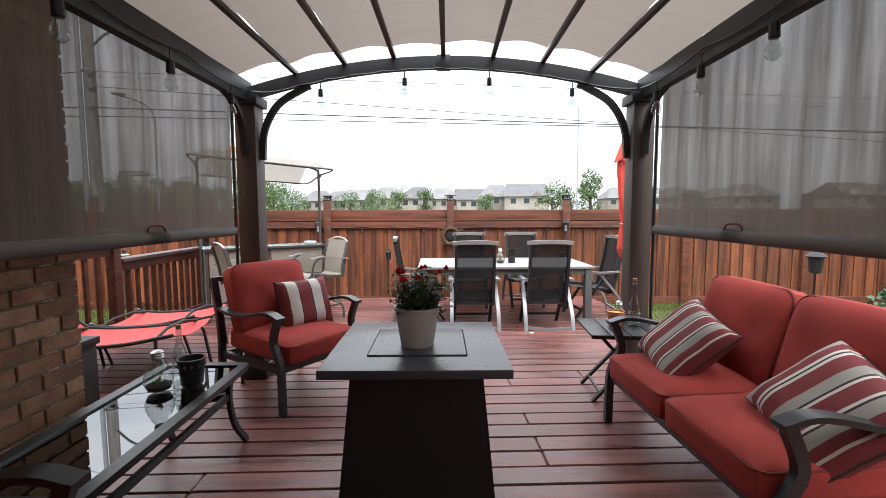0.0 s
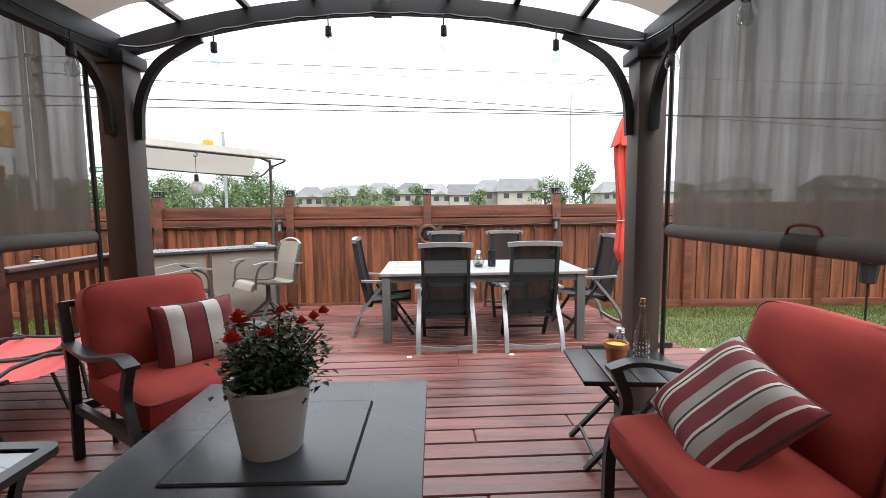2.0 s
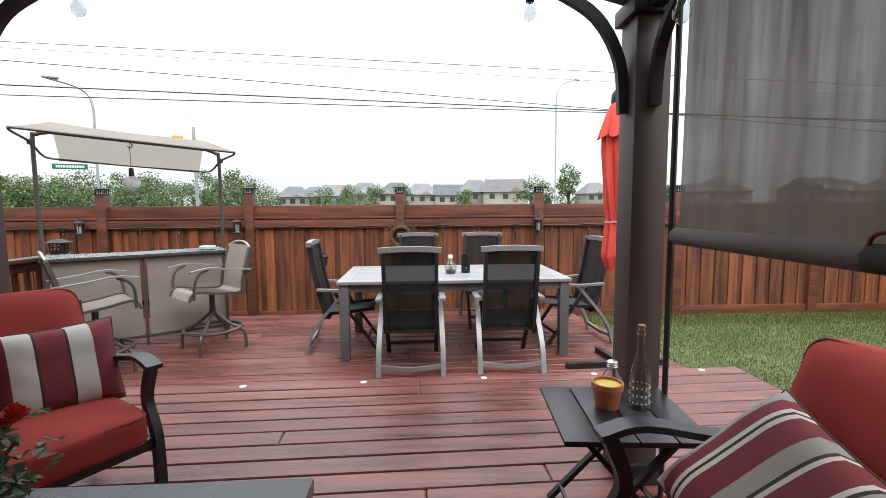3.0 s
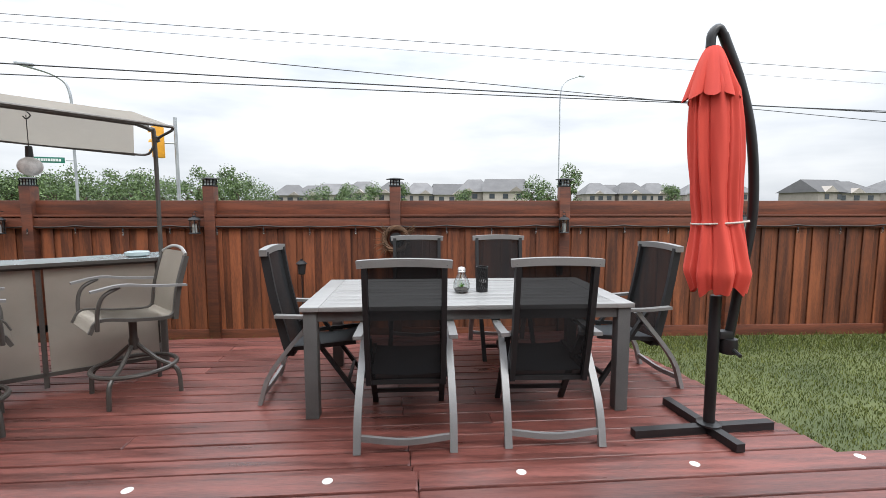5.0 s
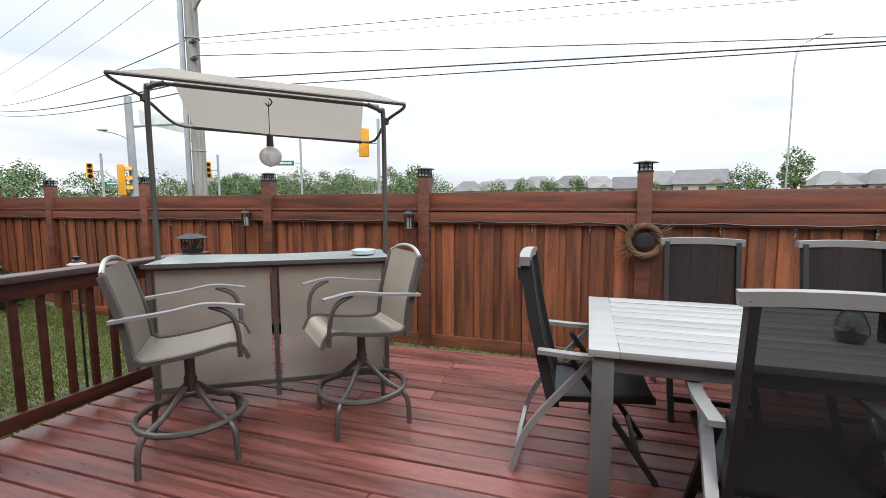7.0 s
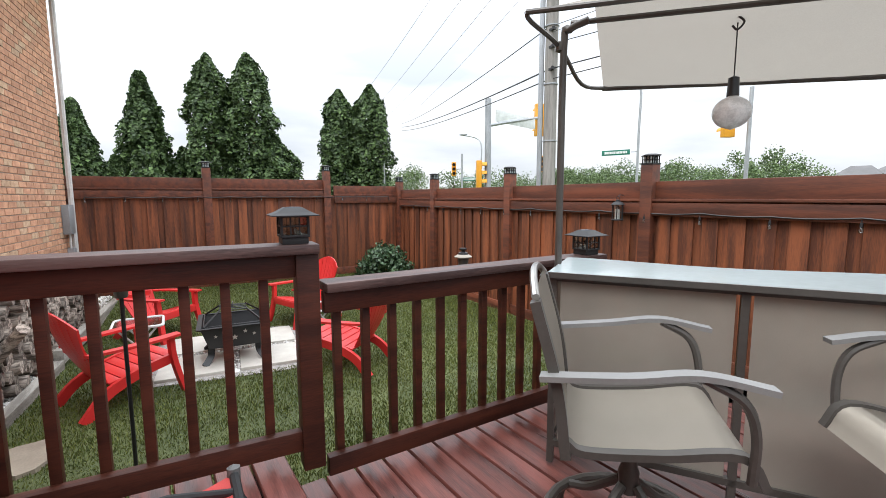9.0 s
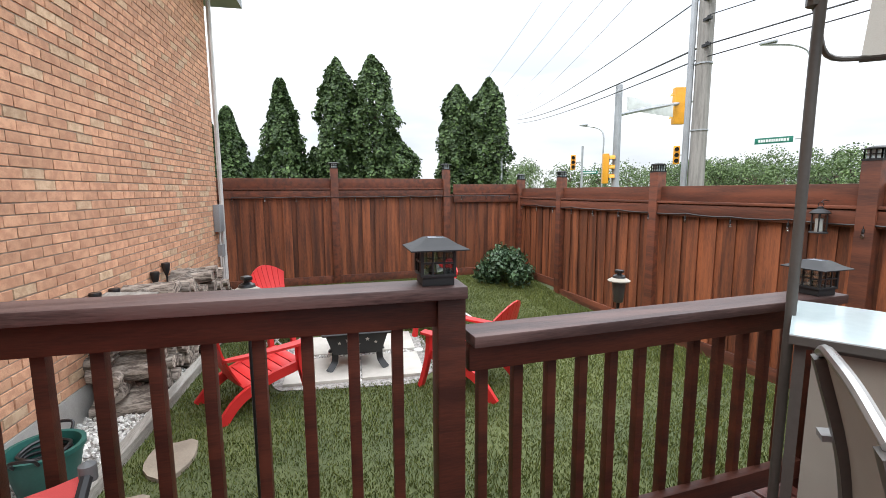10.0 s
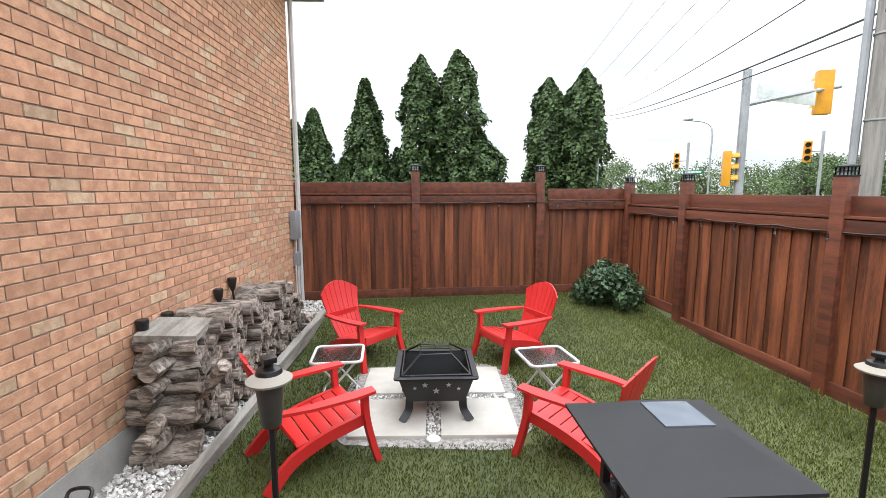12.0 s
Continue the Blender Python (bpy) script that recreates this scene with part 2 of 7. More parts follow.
M_UMB = mat("umbrella_red", (0.66, 0.078, 0.050), (0.54, 0.052, 0.036), rough=0.85, scale=3, fine=260, var=0.5, bump=0.2, stretch=(3, 3, 0.6))
M_LOUNGE = mat("lounger_red", (0.47, 0.055, 0.05), (0.40, 0.045, 0.04), rough=0.75, fine=420, bump=0.25)
M_PLASTIC = mat("red_plastic", (0.60, 0.030, 0.028), (0.54, 0.022, 0.022), rough=0.42, scale=3, fine=60, var=0.4, bump=0.03)
M_WHITE = mat("white_steel", (0.66, 0.66, 0.64), rough=0.4, bump=0.03)
M_WOODLOG = mat("weathered_log", (0.36, 0.305, 0.255), (0.085, 0.065, 0.052), rough=0.9, scale=5, fine=30, var=1.0, bump=0.8, stretch=(6, 1, 6), rand=0.4)
M_LOGEND = mat("log_end", (0.30, 0.25, 0.20), (0.16, 0.13, 0.10), rough=0.9, scale=20, fine=90, bump=0.5, rand=0.2)
M_GRAVEL = mat("white_gravel", (0.80, 0.78, 0.74), (0.52, 0.50, 0.47), rough=0.85, scale=20, fine=120, rand=0.25, island=True, bump=0.3)
M_GRAVELBED = mat("gravel_bed", (0.38, 0.36, 0.33), (0.20, 0.185, 0.17), rough=0.95, scale=30, fine=90, var=1.0, bump=0.8)
M_TIMBER = mat("grey_timber", (0.36, 0.335, 0.295), (0.20, 0.18, 0.155), rough=0.9, scale=2, fine=24, var=0.9, bump=0.5, stretch=(0.8, 8, 8))
M_GROUND = mat("lawn_soil", (0.095, 0.110, 0.036), (0.055, 0.070, 0.024), rough=0.95, scale=1.2, fine=40, var=0.9, bump=0.6)
M_GRASS = mat("grass_blade", (0.152, 0.166, 0.042), (0.064, 0.090, 0.023), rough=0.75, scale=0.8, fine=6, var=1.0, rand=0.32, island=True, bump=0.0, spec=0.2)
M_ROAD = mat("asphalt", (0.06, 0.06, 0.06), rough=0.9, fine=150)
M_FOL = mat("tree_foliage", (0.125, 0.185, 0.062), (0.052, 0.088, 0.032), rough=0.65, scale=0.5, fine=3, var=0.9, rand=0.4, island=True, bump=0.0)
M_CEDAR = mat("cedar_foliage", (0.078, 0.130, 0.036), (0.028, 0.055, 0.018), rough=0.7, scale=0.9, fine=5, var=1.0, rand=0.45, island=True, bump=0.0)
M_BUSHF = mat("bush_leaf", (0.060, 0.110, 0.045), (0.025, 0.055, 0.025), rough=0.55, scale=3, fine=20, var=0.9, rand=0.4, island=True, bump=0.0)
M_BARK = mat("bark", (0.10, 0.075, 0.055), rough=0.95, fine=40, bump=0.8)
M_POLE = mat("grey_pole_wood", (0.30, 0.285, 0.265), (0.20, 0.19, 0.175), rough=0.9, scale=2, fine=18, var=0.9, bump=0.5, stretch=(9, 9, 0.6))
M_STEEL = mat("galvanised", (0.42, 0.44, 0.46), rough=0.45, metal=0.5, bump=0.05)
M_SIGY = mat("signal_yellow", (0.80, 0.36, 0.02), rough=0.5, bump=0.02)
M_SIGN = mat("sign_green", (0.01, 0.16, 0.11), rough=0.45, bump=0.0)
M_SIGNW = mat("sign_white", (0.75, 0.78, 0.76), rough=0.5, bump=0.0)
M_CABLE = mat("cable", (0.03, 0.03, 0.033), rough=0.6, bump=0.0)
M_HWALL = mat("far_siding", (0.38, 0.34, 0.30), rough=0.9, scale=0.3, fine=2, bump=0.0, rand=0.25)
M_HROOF = mat("far_shingle", (0.145, 0.142, 0.142), rough=0.95, scale=0.5, fine=4, bump=0.0, rand=0.35)
M_HWIN = mat("far_window", (0.05, 0.06, 0.07), rough=0.15, bump=0.0)
M_TERRA = mat("terracotta", (0.46, 0.15, 0.075), (0.36, 0.11, 0.055), rough=0.8, scale=20, fine=160, bump=0.3)
M_WAX = mat("yellow_wax", (0.66, 0.56, 0.10), rough=0.5, bump=0.03)
M_CORK = mat("cork", (0.36, 0.21, 0.10), rough=0.9, fine=160)
M_ALOE = mat("succulent", (0.20, 0.42, 0.07), (0.12, 0.30, 0.05), rough=0.5, scale=20, bump=0.05)
M_CHROME = mat("brushed_cap", (0.55, 0.54, 0.52), rough=0.3, metal=0.9, bump=0.03)
M_WICKER = mat("dark_wicker", (0.030, 0.026, 0.023), (0.015, 0.013, 0.012), rough=0.6, scale=30, fine=120, bump=0.6, stretch=(1, 1, 6))
M_GLOBE = mat("crackle_globe", (0.62, 0.60, 0.58), rough=0.35, scale=25, fine=140, var=0.9, bump=0.6)
M_TEAL = mat("teal_bin", (0.020, 0.115, 0.095), rough=0.5, bump=0.05)
M_SOLAR = mat("solar_panel", (0.12, 0.14, 0.17), rough=0.15, bump=0.0)
M_ELBOX = mat("grey_box", (0.30, 0.31, 0.32), rough=0.55, bump=0.03)
M_VINYL = mat("white_vinyl", (0.66, 0.65, 0.63), rough=0.5, bump=0.03)
M_STONE = mat("flagstone", (0.31, 0.26, 0.20), (0.21, 0.17, 0.13), rough=0.9, scale=6, fine=80, bump=0.5)
M_STEPLIGHT = mat("step_light", (0.72, 0.70, 0.66), rough=0.4, bump=0.0)
M_VINE = mat("twig", (0.16, 0.085, 0.045), (0.07, 0.04, 0.022), rough=0.9, scale=20, fine=120, bump=0.8)
M_HOUSE_IN = mat("plain_brick_far", (0.34, 0.20, 0.14), rough=0.9, scale=6, fine=60, bump=0.3)

# ---- mesh helpers ----


def box(bm, c, s, rz=0.0, bev=0.0, m=None):
    """A box with centre c and size s, turned rz degrees about z."""
    base = m if m is not None else pose(c[0], c[1], c[2], 0, 0, rz)
    got = bmesh.ops.create_cube(bm, size=1.0, matrix=base @ Matrix.Diagonal((*s, 1)))
    if bev:
        edges = list({e for v in got["verts"] for e in v.link_edges})
        bmesh.ops.bevel(bm, geom=edges, offset=bev, segments=2, affect="EDGES", profile=0.6)
    return bm


def sweep(bm, pts, prof, closed=False, up=(0, 0, 1), caps=True):
    """Carries a flat outline along a line of points."""
    pts = [Vector(p) for p in pts]
    k, count = len(prof), len(pts)
    rings, last = [], None
    for i, p in enumerate(pts):
        a = pts[i - 1] if (i > 0 or closed) else p
        b = pts[(i + 1) % count] if (i < count - 1 or closed) else p
        d = (b - a).normalized()
        if last is None:
            ref = Vector(up)
            if abs(d.dot(ref)) > 0.97:
                ref = Vector((1, 0, 0)) if abs(d.x) < 0.9 else Vector((0, 1, 0))
            side = d.cross(ref).normalized()
        else:
            side = (last - d * last.dot(d)).normalized()
        last = side
        top = side.cross(d).normalized()
        rings.append([bm.verts.new(p + side * u + top * v) for u, v in prof])
    for i in range(count if closed else count - 1):
        r, q = rings[i], rings[(i + 1) % count]
        for j in range(k):
            bm.faces.new((r[j], r[(j + 1) % k], q[(j + 1) % k], q[j]))
    if caps and not closed:
        bm.faces.new(rings[0][::-1])
        bm.faces.new(rings[-1])
    return bm


def ring(r, n=8):
    return [(r * math.cos(2 * math.pi * i / n), r * math.sin(2 * math.pi * i / n)) for i in range(n)]


def rect(w, h):
    return [(-w / 2, -h / 2), (w / 2, -h / 2), (w / 2, h / 2), (-w / 2, h / 2)]


def tube(bm, pts, r, n=8, closed=False):
    return sweep(bm, pts, ring(r, n), closed)


def strip(bm, pts, w, h, up=(0, 0, 1)):
    return sweep(bm, pts, rect(w, h), up=up)


def curve_pts(pts, n=6):
    """Catmull-Rom through the points."""
    pts = [Vector(p) for p in pts]
    full = [pts[0] * 2 - pts[1]] + pts + [pts[-1] * 2 - pts[-2]]
    out = []
    for i in range(1, len(full) - 2):
        a, b, c, d = full[i - 1:i + 3]
        for j in range(n):
            t = j / n
            out.append(0.5 * (2 * b + (c - a) * t + (2 * a - 5 * b + 4 * c - d) * t * t + (3 * b - a - 3 * c + d) * t ** 3))
    return out + [pts[-1]]


def lathe(bm, prof, n=20, c=(0, 0, 0), cap=True):
    """Turns (radius, height) pairs about the upright through c."""
    rows = []
    for r, z in prof:
        rows.append([bm.verts.new((c[0] + r * math.cos(2 * math.pi * i / n), c[1] + r * math.sin(2 * math.pi * i / n), c[2] + z)) for i in range(n)])
    for a, b in zip(rows, rows[1:]):
        for i in range(n):
            bm.faces.new((a[i], a[(i + 1) % n], b[(i + 1) % n], b[i]))
    if cap:
        bm.faces.new(rows[0][::-1])
        bm.faces.new(rows[-1])
    return bm


def cushion(bm, s, r=0.05, puff=0.02, m=None, cuts=9, sag=0.0, tuft=()):
    """A stuffed cushion of size s about its centre; tuft: dents (x, y, depth) on top."""
    got = bmesh.ops.create_cube(bm, size=2.0)
    vs = got["verts"]
    edges = list({e for v in vs for e in v.link_edges})
    bmesh.ops.subdivide_edges(bm, edges=edges, cuts=cuts, use_grid_fill=True)
    vs = bm.verts[:]
    half = Vector(s) / 2
    for v in vs:
        u = v.co.copy()
        p = Vector((u.x * half.x, u.y * half.y, u.z * half.z))
        q = Vector([max(-(h - r), min(h - r, c)) for c, h in zip(p, half)])
        d = p - q
        if d.length > 1e-6:
            p = q + d.normalized() * min(d.length, r)
        bulge = puff * (1 - u.x ** 2) * (1 - u.y ** 2)
        p.z += bulge * (1 if u.z > 0 else -1) * abs(u.z) - sag * (1 - u.x ** 2) * (1 - u.y ** 2)
        for tx, ty, td in tuft:
            if u.z > 0:
                p.z -= td * math.exp(-((p.x - tx) ** 2 + (p.y - ty) ** 2) / 0.004)
        p.x += 0.35 * puff * u.x * (1 - u.y ** 2)
        p.y += 0.35 * puff * u.y * (1 - u.x ** 2)
        p += Vector((noise.noise(p * 9), noise.noise(p * 9 + Vector((7, 1, 3))), noise.noise(p * 7))) * 0.004
        v.co = m @ p if m is not None else p
    return bm


def rounded_loop(w, d, r, z, n=5):
    """A rectangle with round corners in the plane z."""
    out = []
    for cx, cy, a0 in ((w / 2 - r, d / 2 - r, 0), (-w / 2 + r, d / 2 - r, 90), (-w / 2 + r, -d / 2 + r, 180), (w / 2 - r, -d / 2 + r, 270)):
        for i in range(n + 1):
            a = radians(a0 + 90 * i / n)
            out.append((cx + r * math.cos(a), cy + r * math.sin(a), z))
    return out


def plate(bm, loop, thick):
    """A flat plate from an outline, thickened downwards."""
    top = [bm.verts.new(p) for p in loop]
    low = [bm.verts.new((p[0], p[1], p[2] - thick)) for p in loop]
    bm.faces.new(top)
    bm.faces.new(low[::-1])
    k = len(loop)
    for i in range(k):
        bm.faces.new((top[i], low[i], low[(i + 1) % k], top[(i + 1) % k]))
    return bm


def sheet(bm, f, nu, nv, thick=0.0):
    """A cloth: f(u, v) over the unit square, with a back face where thick is set."""
    rows = [[bm.verts.new(f(i / nu, j / nv)) for j in range(nv + 1)] for i in range(nu + 1)]
    for i in range(nu):
        for j in range(nv):
            bm.faces.new((rows[i][j], rows[i + 1][j], rows[i + 1][j + 1], rows[i][j + 1]))
    if thick:
        bmesh.ops.solidify(bm, geom=bm.faces[:], thickness=thick)
    return bm


def mesh_of(name, bm, material, sharp=38):
    bmesh.ops.recalc_face_normals(bm, faces=bm.faces[:])
    me = bpy.data.meshes.new(name)
    bm.to_mesh(me)
    bm.free()
    me.materials.append(material)
    me.polygons.foreach_set("use_smooth", [True] * len(me.polygons))
    me.set_sharp_from_angle(angle=radians(sharp))
    return me


def part(name, bm, material, parent, label="", m=None):
    """Links a bmesh as one mesh under a thing or a part."""
    ob = new(name, mesh_of(name, bm, material))
    ob.parent = parent
    if m is not None:
        ob.matrix_basis = m
    return tagged(ob, label)


def thing(name, label, category, m=None, group="", kind=""):
    ob = new(name)
    ob.empty_display_size = 0.1
    if m is not None:
        ob.matrix_basis = m
    return tagged(ob, label, category, group, kind)


def solid(name, bm, material, label, category, m=None, group="", kind=""):
    """A thing of one mesh."""
    ob = new(name, mesh_of(name, bm, material))
    if m is not None:
        ob.matrix_basis = m
    return tagged(ob, label, category, group, kind)


def B():
    return bmesh.new()


def shared(name, me, parent, m):
    """One more object on a mesh that is there already."""
    ob = new(name, me)
    ob.parent = parent
    ob.matrix_basis = m
    return ob


def unit_board(name, material, bev=(0.02, 0.03, 0.1)):
    """A unit box with eased edges; bev: the easing along x, y, z as shares of the size."""
    bm = B()
    bx, by, bz = bev
    xs, ys, zs = 0.5, 0.5, 0.5
    outer = [(-xs, -ys + by), (-xs + bx, -ys), (xs - bx, -ys), (xs, -ys + by), (xs, ys - by), (xs - bx, ys), (-xs + bx, ys), (-xs, ys - by)]
    low = [bm.verts.new((x, y, -zs)) for x, y in outer]
    mid = [bm.verts.new((x, y, zs - bz)) for x, y in outer]
    top = [bm.verts.new((x * (1 - 2 * bx), y * (1 - 2 * by), zs)) for x, y in outer]
    for a, b in ((low, mid), (mid, top)):
        for i in range(8):
            bm.faces.new((a[i], a[(i + 1) % 8], b[(i + 1) % 8], b[i]))
    bm.faces.new(low[::-1])
    bm.faces.new(top)
    return mesh_of(name, bm, material)

# ---- ground ----
UP, FENCE_Y, BACK_X = 0.165, 8.18, -10.05
POSTS_X = [-8.518, -6.387, -4.198, -2.045, 0.207, 2.319, 4.50, 6.68, 8.86]


def ground_z(x, y):
    t = max(0.0, min(1.0, (-3.6 - x) / 1.2))
    far = max(0.0, min(1.0, (-7.6 - x) / 2.4))
    return -0.30 - 0.10 * t + 0.17 * far * far * (3 - 2 * far)


bm = B()
gx = [-900, -300, -100, -40, -20, -14] + [-12 + 0.5 * i for i in range(45)] + [12, 20, 40, 100, 300, 900]
gy = [-900, -200, -50, -12] + [-6 + 0.5 * i for i in range(31)] + [12, 16, 24, 40, 80, 200, 900]
rows = [[bm.verts.new((x, y, ground_z(x, y))) for y in gy] for x in gx]
for i in range(len(gx) - 1):
    for j in range(len(gy) - 1):
        bm.faces.new((rows[i][j], rows[i + 1][j], rows[i + 1][j + 1], rows[i][j + 1]))
solid("ground", bm, M_GROUND, "green lawn and soil reaching to the horizon", "ground", kind="structure")
bm = B()
box(bm, (0, 30, -0.33), (900, 13, 0.1), rz=-6)
solid("road", bm, M_ROAD, "grey asphalt road beyond the fence", "road", kind="structure")

# ---- deck, two levels ----
DECK = pose(0, 4.495, 0, 0, 0, 2.5)          # x along the step's edge, y towards the fence
upper = thing("deck", "upper level of a red-brown stained timber deck", "deck", DECK, kind="structure")
lower = thing("deck", "lower level of a red-brown stained timber deck", "deck", DECK, kind="structure")
board_me = unit_board("board", M_DECK, (0.002, 0.03, 0.12))
rng = random.Random(5)


def lay(parent, x0, x1, y_far, count, z, slant=0.0):
    """Rows of boards side by side, from y_far towards the viewer."""
    for i in range(count):
        y = y_far - 0.145 * i - 0.07
        end = x1 - slant * y
        cut = x0 + (end - x0) * rng.choice((0.28, 0.36, 0.5, 0.62, 0.71))
        for a, b in ((x0, cut - 0.002), (cut + 0.002, end)):
            shared("plank", board_me, parent, pose((a + b) / 2, y, z - 0.019 + rng.uniform(-0.0015, 0.0015), 0, 0, rng.uniform(-0.05, 0.05)) @ Matrix.Diagonal((b - a, 0.1335, 0.038, 1)))


# solid blocks under the planks, their dark colour giving the shade between boards
bm = B()
box(bm, (-0.2, -3.3, -0.02), (6.3, 6.5, 0.28))
part("joists", bm, M_DECK_GAPSHADE, upper)
bm = B()
box(bm, (-0.40, 1.38, -0.17), (5.9, 2.70, 0.25))
part("joists", bm, M_DECK_GAPSHADE, lower)
bm = B()
box(bm, (-0.2, -0.012, 0.055), (6.44, 0.024, 0.14), bev=0.003)
part("riser_board", bm, M_RAIL, upper)
bm = B()
box(bm, (2.785, 1.39, -0.12), (0.03, 2.80, 0.2), rz=math.degrees(math.atan(0.125)))
part("skirt_board", bm, M_RAIL, lower)
bm = B()
box(bm, (2.98, -3.2, 0.03), (0.03, 6.4, 0.2))
part("skirt_board", bm, M_RAIL, upper)
for x in (-2.9, -1.6, -0.68, 0.16, 1.03, 1.86, 2.70):
    bm = B()
    lathe(bm, [(0.024, 0), (0.024, 0.003), (0.018, 0.006)], 14, (x, -0.05, UP - 0.002))
    part("step_light", bm, M_STEPLIGHT, upper, "small round white deck light")

# ---- fence ----
fence_n = thing("fence", "tall red-brown stained board fence with capped posts behind the deck", "fence", kind="structure")
fence_w = thing("fence", "tall red-brown stained board fence closing the yard", "fence", kind="structure")
fence_e = thing("fence", "red-brown stained board fence at the far side of the lawn", "fence", kind="structure")
fboard_me = unit_board("fence_board", M_FENCE, (0.03, 0.06, 0.002))
EAST_X = POSTS_X[-1]


def fence_run(parent, a, b, posts, top, toward, base):
    """A fence from a to b: board-on-board, rails, top board and posts. toward: the side seen, as a unit vector."""
    a, b, f = Vector(a), Vector(b), Vector(toward)
    d = (b - a).normalized()
    ang = math.degrees(math.atan2(d.y, d.x))
    length = (b - a).length
    n = int(length / 0.112)
    for i in range(n):
        s = (i + 0.5) * length / n
        p = a + d * s
        off = 0.012 if i % 2 else -0.010
        lo = base(p.x, p.y) + 0.10
        h = top - 0.185 - lo
        q = p + f * off
        shared("fence_board", fboard_me, parent, pose(q.x, q.y, lo + h / 2, 0, rng.uniform(-0.25, 0.25), ang) @ Matrix.Diagonal((0.138 if i % 2 else 0.142, 0.018, h, 1)))
    stops = [0.0] + posts + [length]
    stops = sorted(set(round(s, 3) for s in stops))
    for s0, s1 in zip(stops, stops[1:]):
        if s1 - s0 < 0.3:
            continue
        c = a + d * ((s0 + s1) / 2)
        w = s1 - s0 - 0.13
        for name, z, hh, dep, fo in (("top_board", top - 0.095, 0.19, 0.036, 0.0), ("ledge", top - 0.186, 0.026, 0.085, 0.03), ("rail", top - 0.276, 0.130, 0.038, 0.045), ("kick_board", base(c.x, c.y) + 0.07, 0.14, 0.038, 0.03)):
            bm = B()
            q = c + f * fo
            box(bm, (q.x, q.y, z), (w, dep, hh), ang, 0.004)
            part(name, bm, M_FENCE_H, parent)
    for s in posts:
        p = a + d * s + f * 0.02
        lo = base(p.x, p.y)
        bm = B()
        box(bm, (p.x, p.y, (lo + top + 0.17) / 2), (0.13, 0.13, top + 0.17 - lo), ang, 0.006)
        post = part("post", bm, M_FENCE_H, parent)
        z = top + 0.17
        bm = B()
        box(bm, (p.x, p.y, z + 0.008), (0.135, 0.135, 0.016), ang)
        for sx in (-0.055, -0.018, 0.018, 0.055):
            for sy in (-0.055, 0.055):
                box(bm, (p.x + sx, p.y + sy, z + 0.05), (0.008, 0.008, 0.075))
                box(bm, (p.x + sy, p.y + sx, z + 0.05), (0.008, 0.008, 0.075))
        box(bm, (p.x, p.y, z + 0.05), (0.118, 0.118, 0.006))
        lathe(bm, [(0.112, z + 0.085), (0.112, z + 0.094), (0.05, z + 0.108), (0.0, z + 0.11)], 4, (p.x, p.y, 0))
        cap = part("cap_light", bm, M_GUN_D, post, "black solar post-cap lantern")
        bm = B()
        box(bm, (p.x, p.y, z + 0.048), (0.096, 0.096, 0.066))
        part("lens", bm, M_FROST, cap)


fence_run(fence_n, (BACK_X, FENCE_Y, 0), (EAST_X, FENCE_Y, 0), [0.06] + [x - BACK_X for x in POSTS_X if x > BACK_X + 0.5], 1.45, (0, -1, 0), ground_z)
fence_run(fence_w, (BACK_X, 2.0, 0), (BACK_X, 6.61, 0), [2.55, 4.61], 1.635, (1, 0, 0), ground_z)
fence_run(fence_w, (BACK_X, 6.69, 0), (BACK_X, FENCE_Y, 0), [], 1.53, (1, 0, 0), ground_z)
fence_run(fence_e, (EAST_X, -4.0, 0), (EAST_X, FENCE_Y, 0), [2.2, 4.4, 6.6, 8.8, 11.0], 1.45, (-1, 0, 0), ground_z)

# ---- house: brick walls ----
HC = Vector((-1.55, 1.98, 0))                 # corner by the pergola
HANG = 180 - math.degrees(math.atan2(0.84, 8.30))
HLEN, HTOP = 8.36, 4.45
WALL = Matrix.Translation(HC - Vector((0, 0.13, 0))) @ pose(0, 0, 0, 0, 0, HANG)   # x along the wall away from the corner, -y outwards


